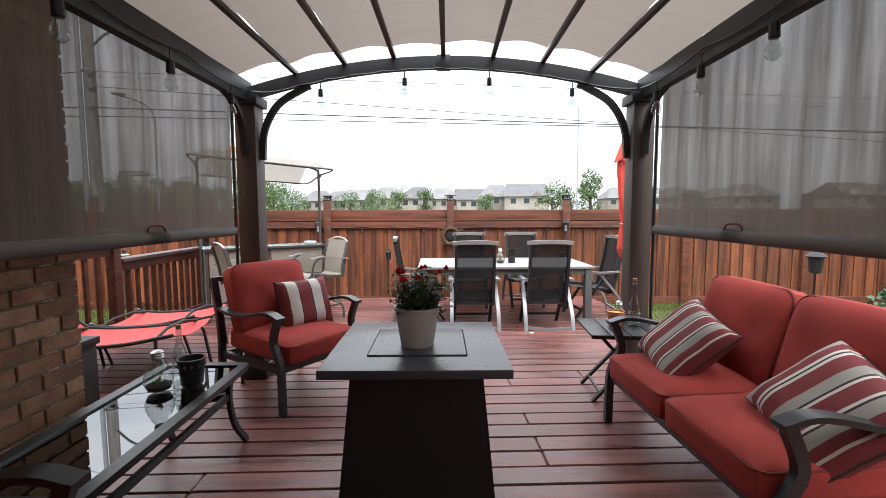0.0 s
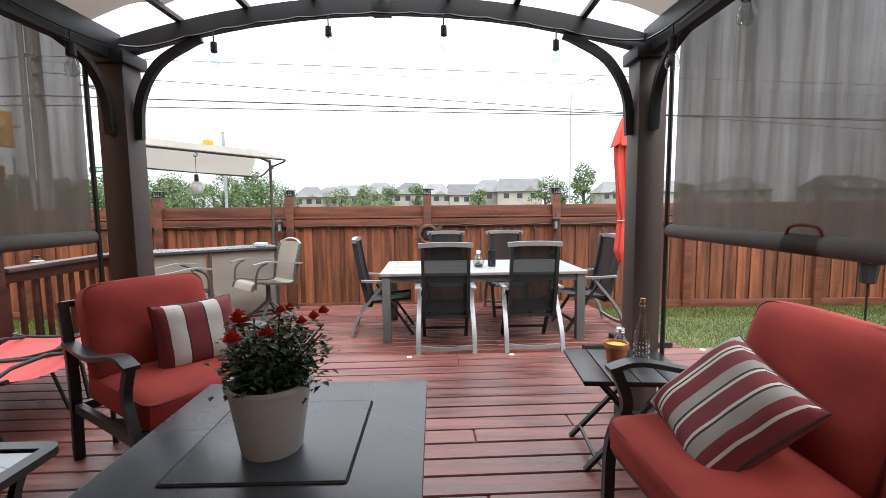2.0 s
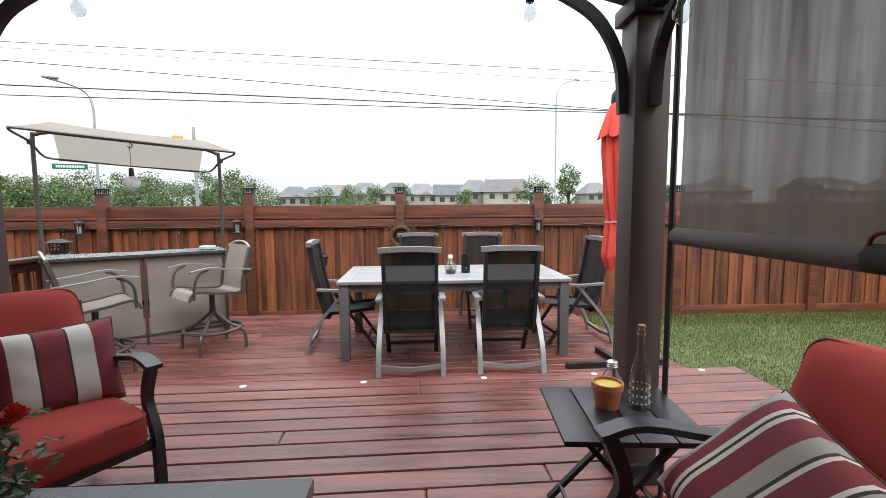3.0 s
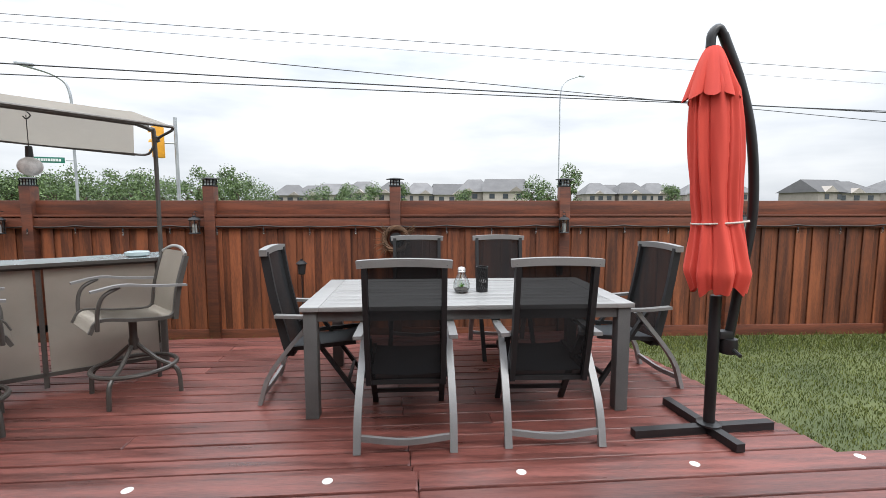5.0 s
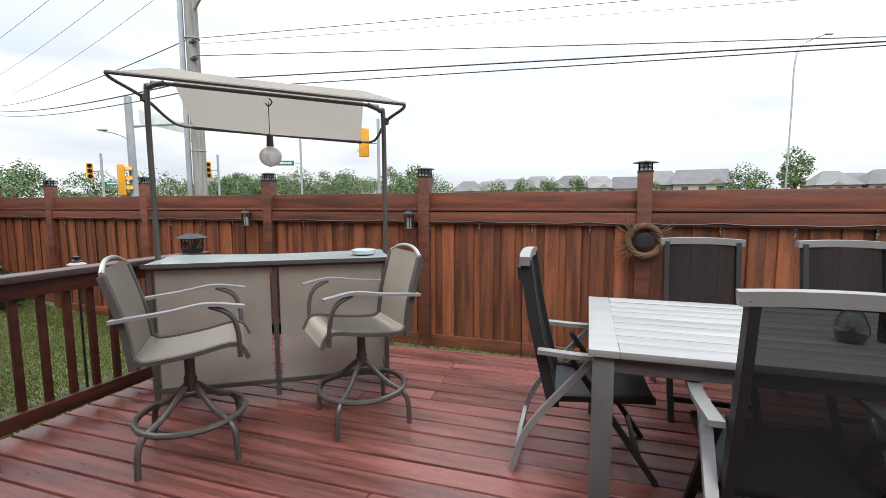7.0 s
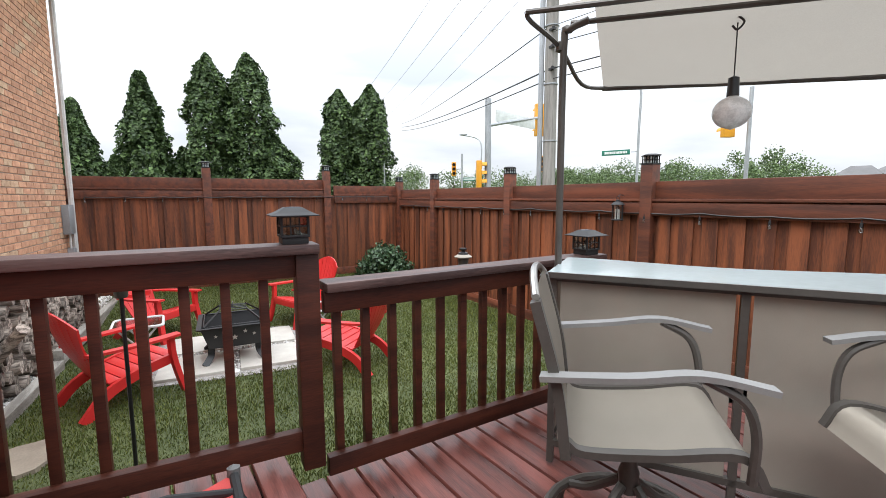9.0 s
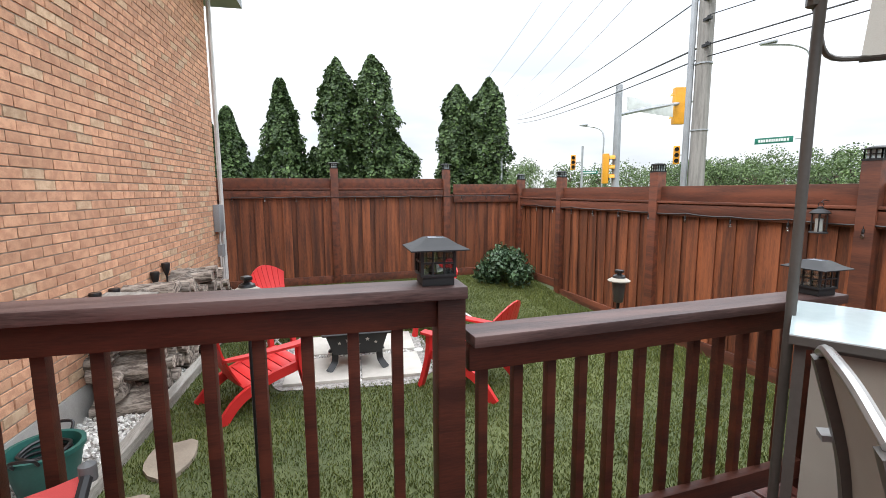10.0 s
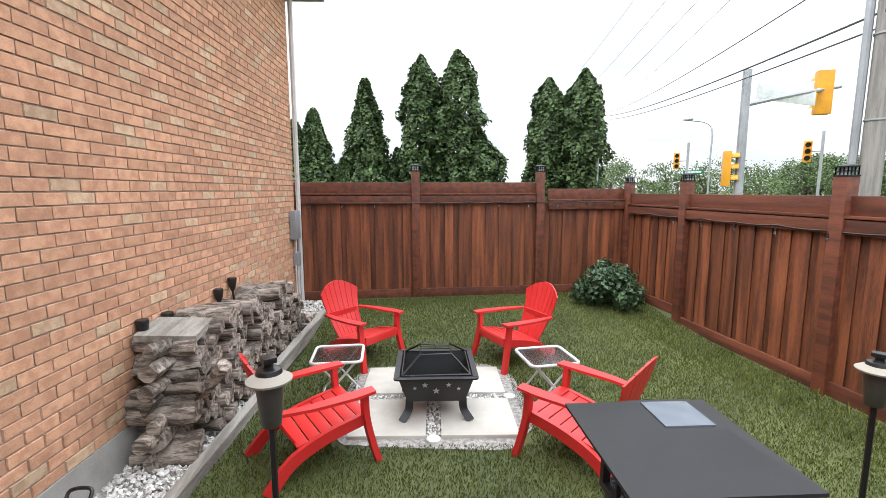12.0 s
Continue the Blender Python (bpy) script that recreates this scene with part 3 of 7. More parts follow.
def brick_wall(parent, frame_m, length, z0, z1, pitch, unit, out, mats, seed, piece=None, piece_box=None):
    """Courses of bricks proud of a mortar face, joined, with those of a nearer stretch as pieces of their own."""
    r = random.Random(seed)
    groups = [([], []) for _ in mats]
    rows_n = int((z1 - z0) / pitch)
    made = 0
    for k in range(rows_n):
        x = -unit * (0.5 if k % 2 else 0.0)
        z = z0 + k * pitch
        while x < length:
            a, b = max(0.0, x + 0.005), min(length, x + unit - 0.005)
            x += unit
            if b - a < 0.02:
                continue
            o = 0.008 + r.uniform(-0.0015, 0.002)
            g = 1 if r.random() < 0.13 and len(mats) > 1 else 0
            if piece is not None and piece_box[0] < a < piece_box[1] and piece_box[2] < z < piece_box[3] and made < 295 and g == 0:
                shared("brick", piece, parent, frame_m @ pose((a + b) / 2, out * o / 2, z + pitch / 2) @ Matrix.Diagonal((b - a, o, pitch - 0.010, 1)))
                made += 1
                continue
            vs, fs = groups[g]
            i0 = len(vs)
            e = 0.003
            for (px, pz, py) in ((a, z + 0.005, 0), (b, z + 0.005, 0), (b, z + pitch - 0.005, 0), (a, z + pitch - 0.005, 0),
                                 (a + e, z + 0.005 + e, out * o), (b - e, z + 0.005 + e, out * o), (b - e, z + pitch - 0.005 - e, out * o), (a + e, z + pitch - 0.005 - e, out * o)):
                vs.append(frame_m @ Vector((px, py, pz)))
            fs += [tuple(i0 + q for q in f) for f in ((4, 5, 6, 7), (0, 1, 5, 4), (1, 2, 6, 5), (2, 3, 7, 6), (3, 0, 4, 7))]
    for (vs, fs), mm in zip(groups, mats):
        me = bpy.data.meshes.new("bricks")
        me.from_pydata(vs, [], fs)
        me.materials.append(mm)
        ob = new("bricks", me)
        ob.parent = parent
        tagged(ob, kind="stuff")


wall_yard = thing("wall_yard", "salmon and buff brick house wall along the yard", "wall", kind="structure")
bm = B()
box(bm, (0, 0, 0), (1, 1, 1), m=WALL @ pose(HLEN / 2, 0.101, (HTOP - 0.5) / 2) @ Matrix.Diagonal((HLEN, 0.2, HTOP + 0.5, 1)))
part("mortar_face", bm, M_MORTAR, wall_yard)
bm = B()
box(bm, (0, 0, 0), (1, 1, 1), m=WALL @ pose(HLEN / 2, 0.085, -0.33) @ Matrix.Diagonal((HLEN + 0.02, 0.2, 0.46, 1)))
part("foundation", bm, M_CONC, wall_yard, "grey concrete foundation")
piece_me = unit_board("brick", M_BRICK_P, (0.015, 0.2, 0.04))
brick_wall(wall_yard, WALL, HLEN, -0.10, HTOP, 0.0762, 0.218, -1, (M_BRICK, M_BUFF), 3, piece_me, (2.6, 5.2, 0.3, 2.4))

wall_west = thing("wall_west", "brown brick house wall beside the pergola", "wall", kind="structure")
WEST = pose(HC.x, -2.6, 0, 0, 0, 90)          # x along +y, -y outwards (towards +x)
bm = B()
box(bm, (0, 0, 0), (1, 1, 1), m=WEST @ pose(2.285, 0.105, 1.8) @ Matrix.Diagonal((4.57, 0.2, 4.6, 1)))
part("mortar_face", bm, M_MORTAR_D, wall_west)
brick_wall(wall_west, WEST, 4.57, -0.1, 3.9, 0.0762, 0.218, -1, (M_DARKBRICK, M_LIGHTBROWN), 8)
bm = B()
box(bm, (2.0, -2.75, 1.85), (8.0, 0.25, 4.5))
wall_rear = solid("wall_rear", bm, M_HOUSE_IN, "plain brick house wall behind the pergola", "wall", kind="structure")
bm = B()
box(bm, (0, 0, 0), (1, 1, 1), m=WALL @ pose(HLEN / 2 + 0.2, 0.15, HTOP + 0.02) @ Matrix.Diagonal((HLEN + 0.9, 1.1, 0.05, 1)))
box(bm, (0, 0, 0), (1, 1, 1), m=WALL @ pose(HLEN / 2 + 0.2, -0.41, HTOP + 0.08) @ Matrix.Diagonal((HLEN + 0.9, 0.03, 0.17, 1)))
solid("eaves", bm, M_ELBOX, "brown-grey soffit and gutter board under the roof edge", "eaves", kind="structure")
bm = B()
tube(bm, [WALL @ Vector((HLEN + 0.03, -0.06, z)) for z in (-0.2, 1.5, 3.0, HTOP)], 0.035, 8)
solid("downspout", bm, M_VINYL, "white downspout at the corner of the brick house", "downspout")
el = thing("meter_box", "grey electrical box with conduit on the brick wall", "electrical box", WALL @ pose(HLEN - 0.16, -0.05, 1.0))
bm = B()
box(bm, (0, -0.005, 0), (0.24, 0.09, 0.42), bev=0.008)
part("box", bm, M_ELBOX, el)
bm = B()
box(bm, (0.05, 0.0, -0.52), (0.13, 0.08, 0.20), bev=0.006)
part("junction_box", bm, M_ELBOX, el)
bm = B()
tube(bm, [(0.02, 0.0, -0.2), (0.02, 0.0, -0.45)], 0.016)
tube(bm, [(0.08, 0.0, -0.6), (0.08, 0.0, -1.2)], 0.02)
tube(bm, [(-0.02, 0.0, -0.6), (-0.02, 0.0, -1.2)], 0.012)
part("conduit", bm, M_VINYL, el)

# ---- railings ----


def railing(label, p0, p1, floor, top, posts):
    """A timber railing with a flat cap, two rails and square balusters."""
    th = thing("railing", label, "railing")
    p0, p1 = Vector(p0), Vector(p1)
    d = (p1 - p0).normalized()
    ang = math.degrees(math.atan2(d.y, d.x)) - 90
    mid, ln = (p0 + p1) / 2, (p1 - p0).length
    for name, z, w, h, mm in (("cap_rail", top - 0.02, 0.145, 0.04, M_CAPW), ("top_rail", top - 0.09, 0.045, 0.095, M_RAIL), ("bottom_rail", floor + 0.105, 0.045, 0.09, M_RAIL)):
        bm = B()
        box(bm, (mid.x, mid.y, z), (w, ln, h), ang, 0.006)
        part(name, bm, mm, th)
    me = None
    n = int(ln / 0.135)
    lo, hi = floor + 0.04, top - 0.045
    for i in range(n):
        q = p0 + d * (ln * (i + 0.5) / n)
        if me is None:
            bm = B()
            box(bm, (0, 0, 0), (0.036, 0.036, hi - lo), 0, 0.003)
            me = mesh_of("baluster", bm, M_RAIL)
        shared("baluster", me, th, pose(q.x - 0.035 * d.y, q.y + 0.035 * d.x, (lo + hi) / 2, 0, 0, ang))
    for s in posts:
        q = p0 + d * s
        bm = B()
        box(bm, (q.x, q.y, (floor - 0.02 + top - 0.04) / 2), (0.092, 0.092, top - 0.02 - floor), ang, 0.006)
        part("post", bm, M_RAIL, th)
    return th


railing("dark red-brown timber railing of the upper deck with a weathered cap", (-3.40, 2.25, 0), (-3.25, 4.49, 0), UP, 1.117, [0.1, 2.20])
railing("dark red-brown timber railing of the lower deck with a weathered cap", (-3.27, 4.515, 0), (-3.29, 6.30, 0), 0.0, 0.945, [1.72])

# ---- pergola ----
PX0, PX1, PY, PYR = -1.295, 1.575, 3.29, -1.6
perg = thing("pergola", "black steel pergola with a sliding taupe canopy over the seating", "pergola")
for x, y in ((PX0, PY), (PX1, PY), (PX0, PYR), (PX1, PYR)):
    bm = B()
    box(bm, (x, y, UP + 1.045), (0.15, 0.15, 2.09), 0, 0.008)
    post = part("post", bm, M_POST, perg, "brown wood-look post")
    bm = B()
    box(bm, (x, y, UP + 0.05), (0.20, 0.20, 0.10), 0, 0.01)
    part("foot", bm, M_PERG, post)
    bm = B()
    box(bm, (x, y, UP + 2.06), (0.20, 0.20, 0.07), 0, 0.01)
    part("collar", bm, M_PERG, post)


def arch_z(x, crown=2.50, eave=2.285):
    u = (x - (PX0 + PX1) / 2) / ((PX1 - PX0) / 2)
    return eave + (crown - eave) * (1 - u * u)


for y in (PY, PYR):
    bm = B()
    strip(bm, [(PX0 + (PX1 - PX0) * i / 24, y, arch_z(PX0 + (PX1 - PX0) * i / 24) - 0.005) for i in range(25)], 0.055, 0.085)
    arch = part("arch_beam", bm, M_PERG, perg)
    bm = B()
    box(bm, ((PX0 + PX1) / 2, y, arch_z(0.14) - 0.005), (0.10, 0.062, 0.10), 0, 0.003)
    part("splice_plate", bm, M_PERG, arch)
for x in (PX0, PX1):
    bm = B()
    box(bm, (x, (PY + PYR) / 2, 2.285), (0.06, PY - PYR, 0.15), 0, 0.006)
    part("side_beam", bm, M_PERG, perg)
for x, sgn in ((PX0, 1), (PX1, -1)):
    for y, back in ((PY, -1), (PYR, 1)):
        bm = B()
        pts = curve_pts([(x + sgn * 0.09, y, 1.805), (x + sgn * 0.115, y, 2.025), (x + sgn * 0.22, y, 2.205), (x + sgn * 0.40, y, 2.315), (x + sgn * 0.46, y, 2.34)], 5)
        strip(bm, pts, 0.045, 0.03, up=(0, 1, 0))
        part("corner_brace", bm, M_PERG, perg)
        bm = B()
        pts = curve_pts([(x, y + back * 0.09, 1.82), (x, y + back * 0.12, 2.03), (x, y + back * 0.24, 2.17), (x, y + back * 0.44, 2.24)], 5)
        strip(bm, pts, 0.03, 0.045, up=(1, 0, 0))
        part("corner_brace", bm, M_PERG, perg)
RAFT = [PX0 + (PX1 - PX0) * k / 8 for k in range(1, 8)]
for x in RAFT:
    bm = B()
    box(bm, (x, (PY + PYR) / 2, arch_z(x) + 0.048), (0.032, PY - PYR, 0.026), 0, 0.003)
    part("rafter", bm, M_RAFTER, perg)
edges_x = [PX0] + RAFT + [PX1]
for a, b in zip(edges_x, edges_x[1:]):
    bm = B()

    def roof(u, v, a=a, b=b):
        x, y = a + (b - a) * u, 3.12 - 4.55 * v
        wave = 0.018 * math.sin(v * 4.3 / 0.46 * math.pi + a * 3) + 0.012 * noise.noise(Vector((x * 2, y * 3, 1)))
        return (x, y + 0.02 * noise.noise(Vector((x * 5, 2, 8))), arch_z(x) + 0.072 + wave + 0.02 * math.sin(math.pi * u))
    sheet(bm, roof, 6, 60)
    part("canopy_panel", bm, M_CANOPY, perg, "taupe fabric roof panel")


def side_shade(x, sgn, y0, y1, handles):
    """A hanging mesh shade with a dark weighted hem, soft upright folds and cut-out handles."""
    th = thing("roll_shade", "taupe mesh privacy shade hanging from the pergola beam", "shade", group="pergola shades")
    bm = B()

    def cloth(u, v):
        y, z = y0 + (y1 - y0) * u, 2.24 - 0.92 * v
        fold = 0.010 * noise.noise(Vector((y * 5, 0.4 * z, sgn))) + 0.034 * (abs(noise.noise(Vector((y * 2.3, 0.15 * z, 4 + sgn)))) ** 0.6) + 0.004 * noise.noise(Vector((y * 19, z * 0.8, 2)))
        return (x + sgn * 0.05 + fold * (1 - 0.5 * v), y, z)
    sheet(bm, cloth, 150, 10)
    part("cloth", bm, M_SHADE, th)
    stops = [y0] + [q for h in handles for q in (h - 0.075, h + 0.075)] + [y1]
    for a, b in zip(stops[::2], stops[1::2]):
        bm = B()
        sweep(bm, [(x + sgn * 0.05, a, 1.288), (x + sgn * 0.05, b, 1.288)], ring(0.034, 12))
        part("hem", bm, M_SHADE_HEM, th)
    for h in handles:
        bm = B()
        tube(bm, [(x + sgn * 0.05, h - 0.09, 1.278), (x + sgn * 0.05, h + 0.09, 1.278)], 0.02, 10)
        bar = part("hem_bar", bm, M_BLACK, th)
        bm = B()
        tube(bm, curve_pts([(x + sgn * 0.035, h - 0.075, 1.285), (x + sgn * 0.035, h - 0.065, 1.335), (x + sgn * 0.035, h - 0.03, 1.35), (x + sgn * 0.035, h + 0.03, 1.35), (x + sgn * 0.035, h + 0.065, 1.335), (x + sgn * 0.035, h + 0.075, 1.285)], 4), 0.005, 6)
        part("strap_handle", bm, M_PIPING, bar)
    bm = B()
    tube(bm, [(x + sgn * 0.045, y0 + 0.035, 2.18), (x + sgn * 0.045, y0 + 0.035, UP)], 0.012, 8)
    part("guide_cable", bm, M_BLACK, th)


side_shade(PX0, -1, 3.08, -1.5, [2.23, 1.27, 0.1])
side_shade(PX1, 1, 3.08, -1.5, [2.22, 1.20, 0.0])


def bulb_string(label, hooks, sag=0.03, wall=None):
    """A cable with hanging lamps; each lamp has a socket and a clear bulb."""
    th = thing("string_light", label, "string lights")
    pts = []
    for p, q in zip(hooks, hooks[1:]):
        p, q = Vector(p), Vector(q)
        pts += [p.lerp(q, k / 5) - Vector((0, 0, sag * 4 * (k / 5) * (1 - k / 5))) for k in range(5)]
    bm = B()
    tube(bm, pts + [Vector(hooks[-1])], 0.006, 5)
    part("cable", bm, M_BLACK, th)
    return th


def bulb(th, p, drop=0.05, size=1.0):
    x, y, z = p
    bm = B()
    tube(bm, [(x, y, z), (x, y, z - drop)], 0.004, 5)
    lathe(bm, [(0.008, z - drop + 0.004), (0.017 * size, z - drop), (0.019 * size, z - drop - 0.05 * size), (0.015 * size, z - drop - 0.055 * size)], 10, (x, y, 0))
    s = part("socket", bm, M_BLACK, th)
    z -= drop + 0.05 * size
    bm = B()
    lathe(bm, [(0.012 * size, z), (0.016 * size, z - 0.015 * size), (0.028 * size, z - 0.045 * size), (0.026 * size, z - 0.065 * size), (0.012 * size, z - 0.08 * size), (0.001, z - 0.083 * size)], 12, (x, y, 0))
    part("bulb", bm, M_GLASS, s, "clear glass bulb")


front = [(PX0 + 0.05, PY - 0.05, 2.29)] + [(x, PY - 0.035, arch_z(x) - 0.052) for x in [-1.1 + 0.2 * k for k in range(13)]] + [(PX1 - 0.05, PY - 0.05, 2.29)]
sl = bulb_string("black cable string light along the pergola's front arch", front, 0.006)
for x in (-0.75, -0.14, 0.47, 1.065):
    bulb(sl, (x, PY - 0.04, arch_z(x) - 0.055), 0.06, 0.95)
for x, sgn in ((PX0, 1), (PX1, -1)):
    hooks = [(x + sgn * 0.045, y, 2.28) for y in (PY - 0.08, 2.4, 1.7, 1.0, 0.2, -0.9)]
    sl = bulb_string("black cable string light along the pergola's side beam", hooks)
    for y in ((2.92, 2.28, 1.62, 0.9, 0.1) if sgn > 0 else (2.93, 2.42, 1.88, 1.1, 0.3)):
        bulb(sl, (x + sgn * 0.05, y, 2.25), 0.06, 1.15)

# ---- lounge set ----


def arm_frame(bm, side, w, d):
    """One arm of the lounge set: back leg, front leg that bows, and a flat wavy arm."""
    y = side * (w / 2)
    strip(bm, curve_pts([(-d / 2 - 0.05, y, 0.0), (-d / 2 - 0.03, y, 0.42), (-d / 2 - 0.10, y, 0.80)], 4), 0.03, 0.045, up=(0, 1, 0))
    strip(bm, curve_pts([(d / 2 + 0.02, y, 0.0), (d / 2 + 0.01, y, 0.30), (d / 2 - 0.05, y, 0.45), (d / 2 + 0.0, y, 0.60)], 5), 0.042, 0.034, up=(0, 1, 0))
    strip(bm, curve_pts([(-d / 2 - 0.06, y, 0.60), (-0.08, y, 0.575), (d / 2 - 0.10, y, 0.625), (d / 2 + 0.03, y, 0.60)], 5), 0.062, 0.02, up=(0, 0, 1))


def lounge_seat(name, label, category, seats, m, pillow=None):
    """A black steel armchair or sofa facing +x with red seat and back cushions."""
    th = thing(name, label, category, m)
    w, d = 0.60 * seats + 0.06, 0.60
    for side in (-1, 1):
        bm = B()
        arm_frame(bm, side, w, d)
        part("arm_frame", bm, M_BLACK, th)
    bm = B()
    for x in (-d / 2, d / 2):
        strip(bm, [(x, -w / 2, 0.28), (x, w / 2, 0.28)], 0.03, 0.045)
    for side in (-1, 1):
        strip(bm, [(-d / 2, side * w / 2, 0.28), (d / 2, side * w / 2, 0.28)], 0.03, 0.045)
    part("seat_frame", bm, M_BLACK, th)
    bm = B()
    strip(bm, [(-d / 2 - 0.10, -w / 2, 0.79), (-d / 2 - 0.10, w / 2, 0.79)], 0.03, 0.03)
    n = 5 * seats
    for i in range(1, n):
        y = -w / 2 + w * i / n
        strip(bm, [(-d / 2, y, 0.28), (-d / 2 - 0.10, y, 0.79)], 0.012, 0.02)
    part("back_frame", bm, M_BLACK, th)
    for k in range(seats):
        y = (k - (seats - 1) / 2) * 0.60
        sm = pose(0.02, y, 0.375, 0, 2, 0)
        bm = B()
        cushion(bm, (0.66, 0.585, 0.14), 0.035, 0.022, sm)
        c = part("seat_cushion", bm, M_RED, th)
        bm = B()
        for z in (0.052, -0.052):
            tube(bm, [sm @ Vector(q) for q in rounded_loop(0.652, 0.58, 0.05, z)], 0.0055, 6, True)
        part("piping", bm, M_PIPING, c)
        bmx = pose(-0.245, y, 0.635, 0, 0, 0) @ pose(0, 0, 0, 0, 74, 0)
        bm = B()
        cushion(bm, (0.50, 0.585, 0.14), 0.045, 0.035, bmx, tuft=((-0.02, 0.14, 0.022), (-0.02, -0.14, 0.022)))
        c = part("back_cushion", bm, M_RED, th)
        bm = B()
        for z in (0.05, -0.05):
            tube(bm, [bmx @ Vector(q) for q in rounded_loop(0.492, 0.58, 0.06, z)], 0.0055, 6, True)
        part("piping", bm, M_PIPING, c)
    return th


def throw_pillow(label, m, size, bands):
    """A stuffed striped pillow; bands: (share of the width, material) from one side to the other."""
    th = thing("throw_pillow", label, "pillow", m)
    w, h = size
    x = -1.0

    def puff(u, v, side):
        e = max(0.0, (1 - u ** 4) * (1 - v ** 4)) ** 0.5
        px, py = u * w / 2 * (1 - 0.06 * (1 - v * v) * 0 - 0.05 * abs(u) ** 3 * (1 - v * v)), v * h / 2 * (1 - 0.07 * abs(v) ** 3 * (1 - u * u))
        return Vector((px, py, side * (0.075 * e + 0.004) + 0.004 * noise.noise(Vector((u * 3, v * 3, side)))))
    for share, mm in bands:
        x1 = x + 2 * share
        bm = B()
        n = max(2, int(share * 40))
        for side in (1, -1):
            rws = [[bm.verts.new(puff(x + (x1 - x) * i / n, -1 + 2 * j / 20, side)) for j in range(21)] for i in range(n + 1)]
            for i in range(n):
                for j in range(20):
                    bm.faces.new((rws[i][j], rws[i + 1][j], rws[i + 1][j + 1], rws[i][j + 1]))
        bmesh.ops.remove_doubles(bm, verts=bm.verts[:], dist=0.0005)
        part("stripe", bm, mm, th)
        x = x1
    bm = B()
    loop = [puff(math.copysign(min(1, abs(u)), u), math.copysign(min(1, abs(v)), v), 0) for u, v in
            [(-1 + 2 * i / 12, -1) for i in range(12)] + [(1, -1 + 2 * i / 12) for i in range(12)] + [(1 - 2 * i / 12, 1) for i in range(12)] + [(-1, 1 - 2 * i / 12) for i in range(12)]]
    tube(bm, loop, 0.005, 6, True)
    part("piping", bm, M_DARK_S, th)
    return th


lounge_seat("armchair", "black steel armchair with red seat and back cushions", "chair", 1, pose(-0.94, 3.05, UP, 0, 0, -33))
lounge_seat("armchair", "black steel armchair with red cushions beside the glass table", "chair", 1, pose(-1.03, 0.62, UP, 0, 0, 4))
lounge_seat("sofa", "black steel two-seat sofa with red seat and back cushions", "sofa", 2, pose(1.475, 1.92, UP, 0, 0, 183))
chair_bands = [(0.13, M_MAROON), (0.19, M_WHITE_S), (0.02, M_DARK_S), (0.22, M_MAROON), (0.02, M_DARK_S), (0.19, M_WHITE_S), (0.23, M_MAROON)]
sofa_bands = [(0.05, M_MAROON), (0.02, M_WHITE_S), (0.08, M_MAROON), (0.10, M_GREY_S), (0.02, M_DARK_S), (0.025, M_WHITE_S), (0.14, M_MAROON), (0.025, M_WHITE_S), (0.02, M_DARK_S), (0.10, M_GREY_S), (0.14, M_MAROON),
              (0.03, M_WHITE_S), (0.02, M_DARK_S), (0.03, M_WHITE_S), (0.09, M_MAROON), (0.11, M_GREY_S)]
throw_pillow("maroon and cream striped throw pillow on the red armchair", pose(-0.885, 3.165, UP + 0.59, 0, 0, -38) @ pose(0, 0, 0, 0, 72, 0) @ pose(0, 0, 0, 0, 0, 90), (0.42, 0.36), chair_bands)
throw_pillow("maroon and grey striped throw pillow leaning on the red sofa", pose(1.41, 2.26, UP + 0.565, 0, 0, 6) @ pose(0, 0, 0, 0, -47, 0) @ pose(0, 0, 0, 0, 0, 74), (0.46, 0.42), sofa_bands)
throw_pillow("maroon and grey striped throw pillow at the sofa's arm", pose(1.52, 1.485, UP + 0.555, 0, 0, 6) @ pose(0, 0, 0, 0, -47, 0) @ pose(0, 0, 0, 0, 0, 68), (0.46, 0.42), sofa_bands)

# fire table
ft = thing("fire_table", "square fire table with a slate-grey top and black flared base", "fire table", pose(0.045, 1.87, UP, 0, 0, 1))
bm = B()
box(bm, (0, 0, 0.665), (0.715, 0.715, 0.035), 0, 0.005)
part("tabletop", bm, M_FIRETOP, ft)
bm = B()
box(bm, (0, 0, 0.6855), (0.39, 0.39, 0.005), 0, 0.001)
part("burner_lid", bm, M_FIRETOP, ft)
bm = B()
loop = rounded_loop(0.396, 0.396, 0.006, 0.6837, 2)
tube(bm, loop, 0.003, 6, True)
part("lid_gap", bm, M_DARK_S, ft)
bm = B()
low = [bm.verts.new((sx * 0.315, sy * 0.315, 0.0)) for sx, sy in ((-1, -1), (1, -1), (1, 1), (-1, 1))]
top = [bm.verts.new((sx * 0.255, sy * 0.255, 0.648)) for sx, sy in ((-1, -1), (1, -1), (1, 1), (-1, 1))]
for i in range(4):
    bm.faces.new((low[i], low[(i + 1) % 4], top[(i + 1) % 4], top[i]))
bm.faces.new(low[::-1])
bm.faces.new(top)
bmesh.ops.bevel(bm, geom=bm.edges[:], offset=0.008, segments=2, affect="EDGES")
body = part("base", bm, M_FIREBODY, ft)
for sx in (-0.20, 0.20):
    bm = B()
    lathe(bm, [(0.008, 0), (0.008, 0.006), (0.003, 0.008)], 10)
    part("screw", bm, M_CHROME, body, m=pose(sx, -0.262, 0.625, 90, 0, 0))

